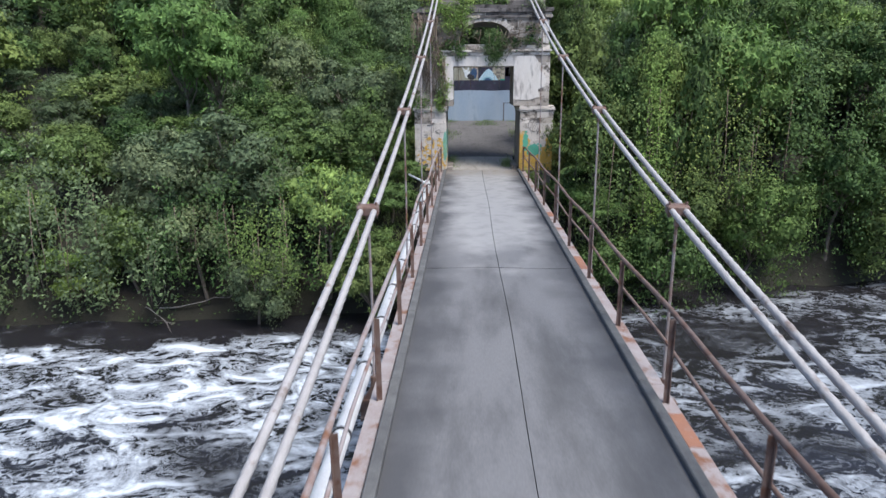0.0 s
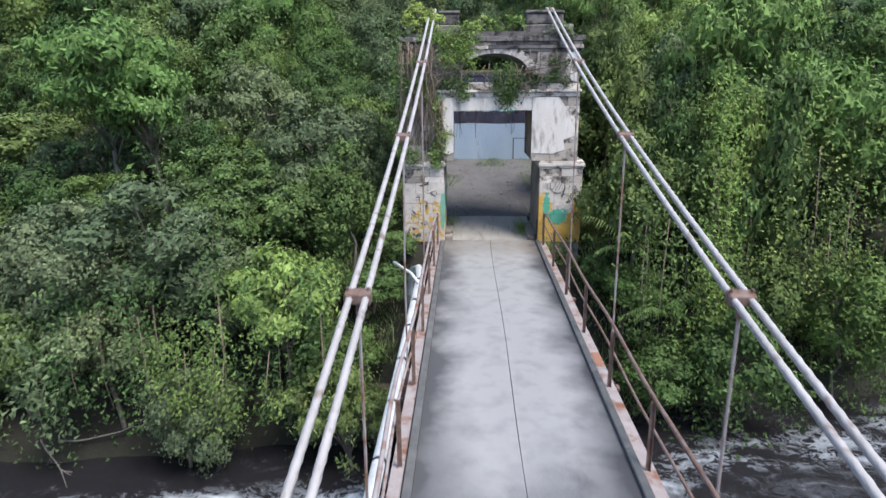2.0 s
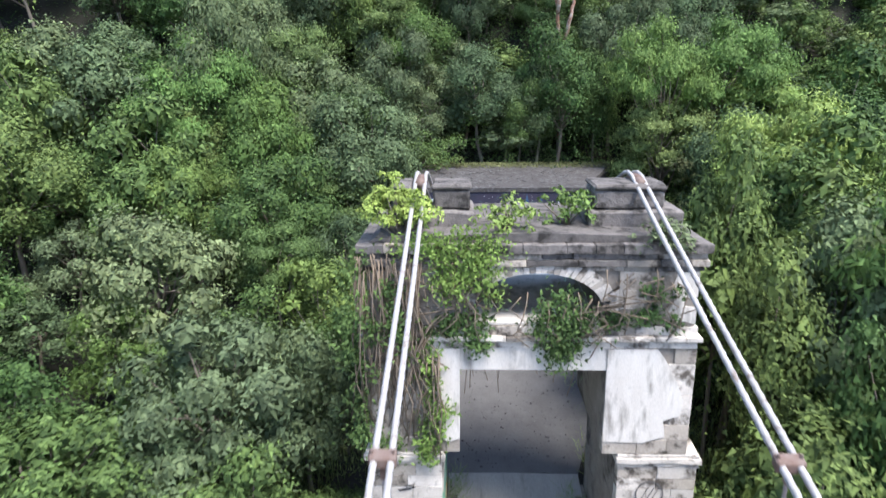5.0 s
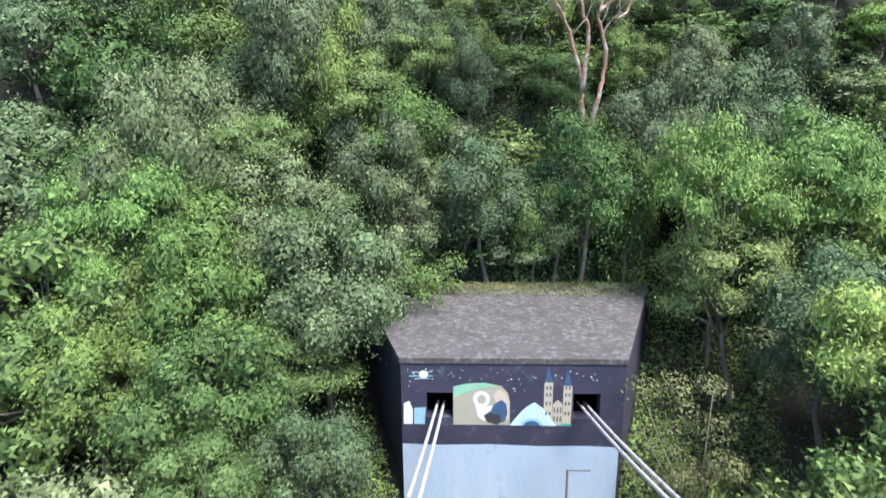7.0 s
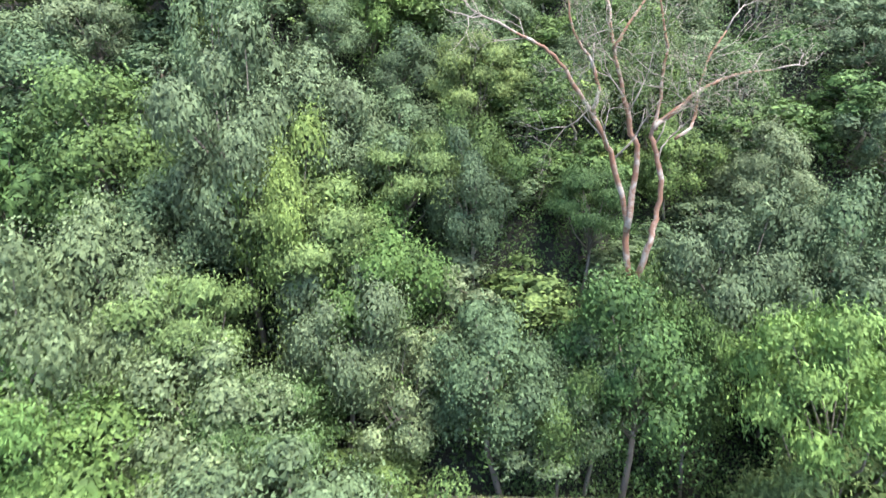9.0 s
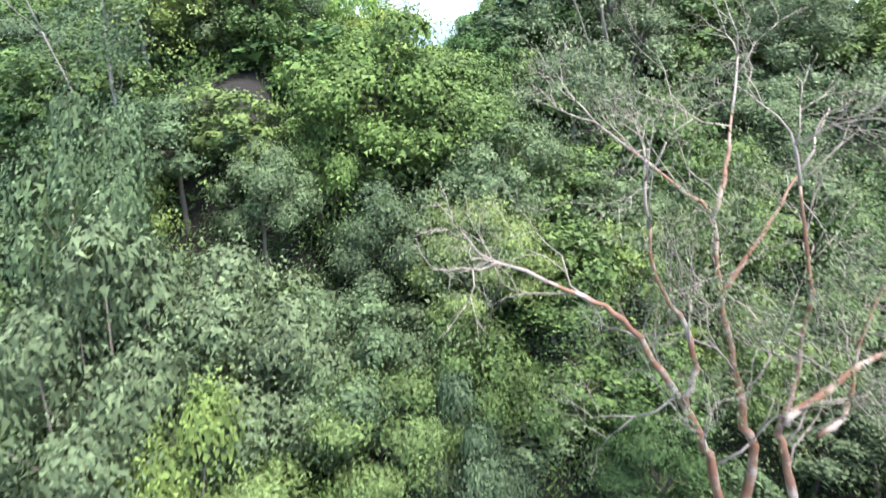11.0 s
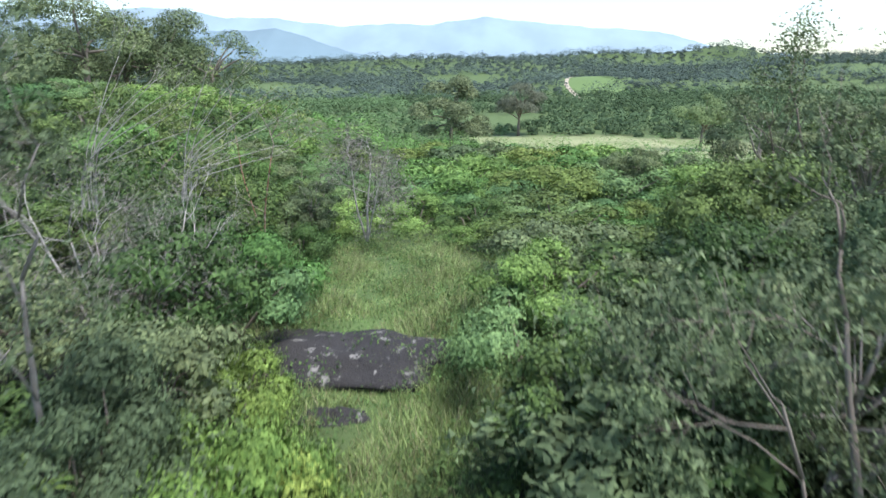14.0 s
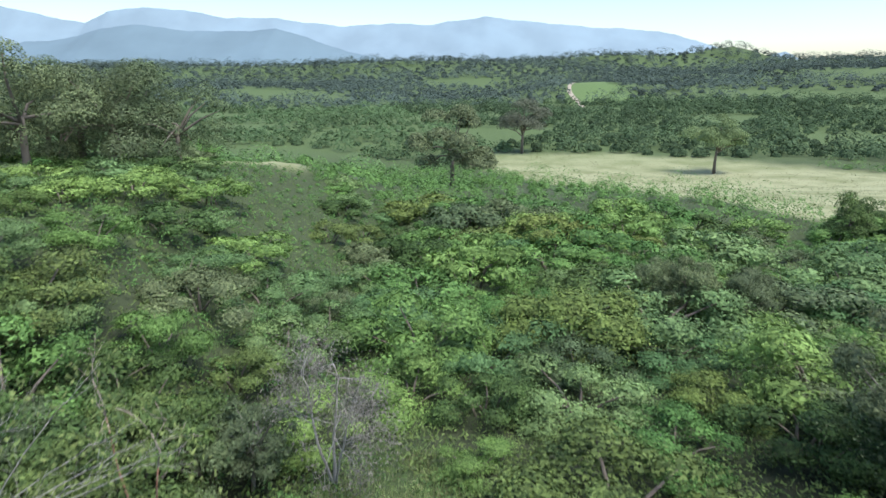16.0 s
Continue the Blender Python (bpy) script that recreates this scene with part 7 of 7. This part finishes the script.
root = thing("moss", (0.5, 18.5, 6.48), "brownish moss and weeds along the roof's edge", "moss")
base = np.stack([p[:, 0], p[:, 1], np.full(n, 6.47)], 1)
v, f = leaf_cloud(base + rs.rand(n, 1) * np.array([0, 0, 0.16]), rs.randn(n, 3) * 0.5 + np.array([0, -0.3, 0.8]), 0.10, 0.04, rs, 0)
attach(new("foliage", mesh_arrays("foliage", v, f, [M_STRAWLEAF])), root)

rs = np.random.RandomState(106)
n = 22000
sd = np.where(rs.rand(n) < 0.5, -1.0, 1.0)
wy = 6.5 + 14 * rs.rand(n)
wx = sd * (3.3 + 0.38 * np.maximum(0, wy - 12.6) + 5.0 * rs.rand(n))
P = np.stack([wx, wy, ground(wx, wy) + 0.05 + 0.55 * rs.rand(n) ** 1.5], 1)
v, f = leaf_cloud(P, rs.normal(size=P.shape) * 0.5 + np.array([0, -0.4, 0.8]), 0.15, 0.08, rs, 0.1)
tagged(new("weeds", mesh_arrays("weeds", v, f, [M_HERB])), "leafy green weeds round the anchorage block", "weeds", kind="stuff")
for k, x0 in enumerate((-3.3, 1.95)):
    cs = [(x0 + 1.5 * rs.rand(), -0.12, -2.6 + 2.4 * rs.rand()) for q in range(22)]
    P, N = tangle(cs, [0.22 + 0.2 * rs.rand() for c in cs], 2200, 107 + k)
    creeper("creeper", P, N, M_HERB, "green creeper covering the tower's footing", 107 + k, 0.10, 0.06, stems=())

# chips of slate on the anchorage roof
chip_bm = bmesh.new()
box(chip_bm, -0.5, 0.5, -0.5, 0.5, 0, 0.06, 0.02)
chip_me = finish(chip_bm, "roof_chip", M_SLATE)
rs = np.random.RandomState(105)
for k in range(240):
    u = rs.rand() ** 0.8
    y = 13.0 + 5.2 * u
    w = 2.9 + 0.38 * (y - 12.6)
    x = (rs.rand() * 1.7 - 0.75) * w
    if x > w * 0.9:
        continue
    ob = new("roof_chip", chip_me)
    attach(ob, anchor)
    ob.matrix_basis = Matrix.LocRotScale((x, y, 6.452 + 0.0098 * (y - 12.6)), Euler((0, 0, rs.rand() * 6.28)), (0.04 + 0.15 * rs.rand() ** 2, 0.03 + 0.08 * rs.rand() ** 2, 0.3))

# leafy herbs between the grass of the clearing
rs = np.random.RandomState(110)
n = 70000
hx, hy = -10 + 13 * rs.rand(n), 30 + 25 * rs.rand(n)
patchy = np.sin(hx * 1.7 + 1.3 * np.sin(hy * 1.1)) * np.sin(hy * 1.5 + np.sin(hx)) + 0.5 * rs.randn(n)
ok = (crest_road(hx, hy) > 0.1) & (patchy > 0.1)
hx, hy = hx[ok], hy[ok]
P = np.stack([hx, hy, ground(hx, hy) + 0.05 + 0.5 * rs.rand(len(hx))], 1)
v, f = leaf_cloud(P, rs.normal(size=P.shape) * 0.5 + np.array([0, -0.3, 0.9]), 0.08, 0.045, rs, 0.1)
tagged(new("herbs", mesh_arrays("herbs", v, f, [M_HERB])), "low leafy green herbs between the grass", "herbs", kind="stuff")


# ---------------------------------------------------------------- hanging growth of the banks
def curtain(name, x0, x1, front, top, bottom, strands, per, material, label, seed, L=0.15, W=0.085, depth=0.5):
    """Creeper strands hanging from the crowns down to the water."""
    rs = np.random.RandomState(seed)
    P, lines = [], []
    for k in range(strands):
        x = x0 + (x1 - x0) * rs.rand()
        y, za, zb = front(x) + depth * (rs.rand() - 0.3), top(x) + 0.5 * rs.randn(), bottom(x) + 1.3 * rs.rand() ** 2
        u = rs.rand(per)
        bulge = 0.14 + 0.30 * rs.rand()
        sway = 0.25 * np.sin(u * 6 + rs.rand() * 6)
        P.append(np.stack([x + sway + bulge * rs.randn(per), y - 0.7 * np.sin(u * 3.14) * rs.rand() + bulge * 0.6 * rs.randn(per), za + (zb - za) * u], 1))
        lines.append([(x, y + 0.2, za - 0.3 * (za - zb)), (x + 0.1 * rs.randn(), y, (za + zb) / 2 - 0.2 * (za - zb)), (x + 0.1 * rs.randn(), y, zb + 0.4)])
    P = np.concatenate(P)
    root = thing(name, (x0 / 2 + x1 / 2, front(x0 / 2 + x1 / 2), bottom(x0)), label, "creeper")
    v, f = leaf_cloud(P, rs.randn(len(P), 3) * 0.55 + np.array([0, -0.8, 0.6]), L, W, rs, 0.9)
    attach(new("foliage", mesh_arrays("foliage", v, f, [material])), root)
    bm = bmesh.new()
    for line in lines[::2]:
        tube(bm, line, [0.018, 0.016, 0.008], 4)
    tagged(part("stem_growth", bm, M_STEM, root, "dry hanging stems", True), kind="stuff")


def right_front(x):
    return -5.3 + 0.30 * x


def left_front(x):
    return -5.6 + 0.12 * x


curtain("creeper", 4.6, 13.5, right_front, lambda x: 2.6 + 1.6 * math.sin(x * 1.3), lambda x: -2.6 - 0.19 * min(x, 11), 34, 150, M_LEAF, "dense curtain of hanging green creepers over the bank", 121, 0.14, 0.08, 2.6)
curtain("creeper", 6.9, 7.9, lambda x: right_front(x) - 0.3, lambda x: 5.8, lambda x: -2.6, 13, 190, M_BRIGHT, "column of yellow-green creeper hanging to the water", 122, 0.12, 0.07)
curtain("creeper", 13, 24, right_front, lambda x: 4.0 + 2 * math.sin(x), lambda x: -4.4, 36, 150, M_LEAF, "dark hanging creepers above the far bank", 123, 0.17, 0.10, 2.6)
curtain("creeper", -13.5, -4.3, left_front, lambda x: 1.6 - 0.10 * (x + 9) ** 2 + 0.6 * math.sin(x * 2), lambda x: -4.3 + 0.03 * (x + 9) ** 2, 26, 130, M_LEAF, "leafy bough hanging low over the river", 124, depth=2.6)
curtain("creeper", -9.5, -6.5, lambda x: left_front(x) - 0.9, lambda x: -0.6, lambda x: -4.0, 12, 130, M_LEAF3, "yellow-green creeper on the overhanging bough", 125, 0.12, 0.065, 1.2)
curtain("creeper", -30, -13, left_front, lambda x: 0.2 + 1.4 * math.sin(x), lambda x: -4.9, 50, 150, M_LEAF2, "green thicket hanging over the water's edge", 126, 0.18, 0.10, 2.6)
curtain("creeper", 8.0, 13.0, lambda x: right_front(x) - 0.2, lambda x: 5.0 + math.sin(x * 2), lambda x: -1.5, 14, 150, M_LEAF3, "yellow-green creeper draped over the bank trees", 127, 0.12, 0.07, 1.6)

# leafy bushes round the clearing's near end
rs = np.random.RandomState(140)
for k, x, y, h in ((1, -7.6, 40.6, 2.6), (0, -8.2, 42.8, 2.4), (1, -0.6, 39.0, 2.4), (0, 0.2, 41.6, 2.2), (2, -7.9, 48.2, 1.7)):
    plant(k, x, y, float(ground(x, y)) - 0.05, h, rs, 1.15, BUSHES, 1.75)
clear_away(BUSHES + FARBUSH)
for k, (x, y, w, h) in enumerate(((-5.2, 33.3, 1.3, 2.3), (-4.3, 32.7, 1.0, 2.0), (-6.3, 36.8, 1.0, 1.3))):
    fresh = make_bush(M_BRIGHT, 6500, 0.05, 0.03, "bright yellow-green leafy bush beside the clearing", 141 + k, "")
    fresh.matrix_basis = Matrix.LocRotScale((x, y, float(ground(x, y)) - 0.1), Euler((0, 0, k * 2.0)), (w, w, h))
lines = []
for q in range(9):
    a = 0.7 * q
    dx, dy, dz = 1.5 * math.cos(a), 1.2 * math.sin(a), 2.6 + 0.7 * math.sin(q * 2.1)
    lines.append(([(-9.3, 38.3, 22.3), (-9.3 + dx * 0.4, 38.3 + dy * 0.4, 22.3 + dz * 0.5), (-9.3 + dx, 38.3 + dy, 22.3 + dz)], 0.07, 0.025))
bare_tree("tree", lines, (-9.3, 38.3, 22.2), "grey twiggy bush with pale lichen-covered branches", M_SILVER, 545, 3, M_HAZE, 6000, 0.22, 0.012, step=0.45, length=0.8, spread=0.5)


# ---------------------------------------------------------------- single small plants
def rosette(name, x, y, z, count, length, width, rise, material, label, category, seed, leaflets=0):
    """Long arching leaves round one heart, each blade or feathered frond a part of its own."""
    rs = np.random.RandomState(seed)
    root = thing(name, (x, y, z), label, category)
    for k in range(count):
        a, l = 6.283 * k / count + 0.5 * rs.rand(), length * (0.75 + 0.4 * rs.rand())
        up = rise * (0.5 + 0.8 * rs.rand())
        out = Vector((math.cos(a), math.sin(a), 0))
        side = Vector((-math.sin(a), math.cos(a), 0))
        line = [Vector((x, y, z)) + out * l * u + Vector((0, 0, l * (up * u - 0.75 * u * u))) for u in np.linspace(0, 1, 8)]
        bm = bmesh.new()
        if leaflets:
            tube(bm, line, [width * 0.25 * (1 - 0.8 * q / 7) for q in range(8)], 4)
            for q in range(leaflets):
                u = 0.15 + 0.85 * q / leaflets
                i = min(6, int(u * 7))
                p = line[i].lerp(line[i + 1], u * 7 - i)
                for d in (-1, 1):
                    tip = p + side * d * l * 0.26 * (1.1 - 0.7 * u) + out * l * 0.12 - Vector((0, 0, l * 0.10 * (0.5 + rs.rand())))
                    b = out * width * 0.8
                    bm.faces.new([bm.verts.new(p - b), bm.verts.new(p + b), bm.verts.new(tip)])
        else:
            w = [width * math.sin(math.pi * (0.12 + 0.86 * q / 7)) for q in range(8)]
            lv = [(bm.verts.new(p - side * c), bm.verts.new(p - Vector((0, 0, c * 0.5))), bm.verts.new(p + side * c)) for p, c in zip(line, w)]
            for m, n in zip(lv, lv[1:]):
                bm.faces.new((m[0], m[1], n[1], n[0]))
                bm.faces.new((m[1], m[2], n[2], n[1]))
        part("frond" if leaflets else "leaf_blade", bm, material, root)


rosette("bromeliad", -6.55, 32.0, 24.55, 16, 0.42, 0.022, 1.3, M_BRIGHT, "spiky yellow-green bromeliad perched in a tree", "bromeliad", 201)
rosette("palm", 4.9, -2.3, 0.2, 11, 1.7, 0.03, 1.2, M_HERB, "young palm with arching fronds beside the bridge", "palm", 202, 16)
rosette("palm", 5.8, -3.4, -1.6, 10, 1.5, 0.03, 1.2, M_HERB, "young palm with arching fronds beside the bridge", "palm", 203, 16)
top_plant(3.3, 30.2, float(ground(3.3, 30.2)) - 0.2, 0.8, 2.4, 700, M_LIGHT, "pale shrub with large broad leaves", 204, 0.26)
for k, (x, y, w, h) in enumerate(((-16.9, -6.0, 0.95, 1.0), (-18.2, -5.4, 0.8, 0.8))):
    fresh = make_bush(M_BRIGHT, 1800, 0.13, 0.06, "fresh light green bush at the water's edge", 205 + k, "")
    fresh.matrix_basis = Matrix.LocRotScale((x, y, float(ground(x, y)) - 0.1), Euler((0, 0, k * 2.0)), (w, w, h))
bare_tree("fallen_branch", [([(-16.2, -5.3, -4.9), (-14.8, -5.9, -5.05), (-13.4, -6.2, -5.0), (-12.0, -6.0, -4.75)], 0.09, 0.03), ([(-14.8, -5.9, -5.05), (-14.2, -6.6, -4.9), (-13.6, -7.1, -5.0)], 0.06, 0.02)],
          (-16.2, -5.3, -5.1), "pale fallen branch lying at the water's edge", M_DEAD, 207, 1, step=1.2, length=0.7)
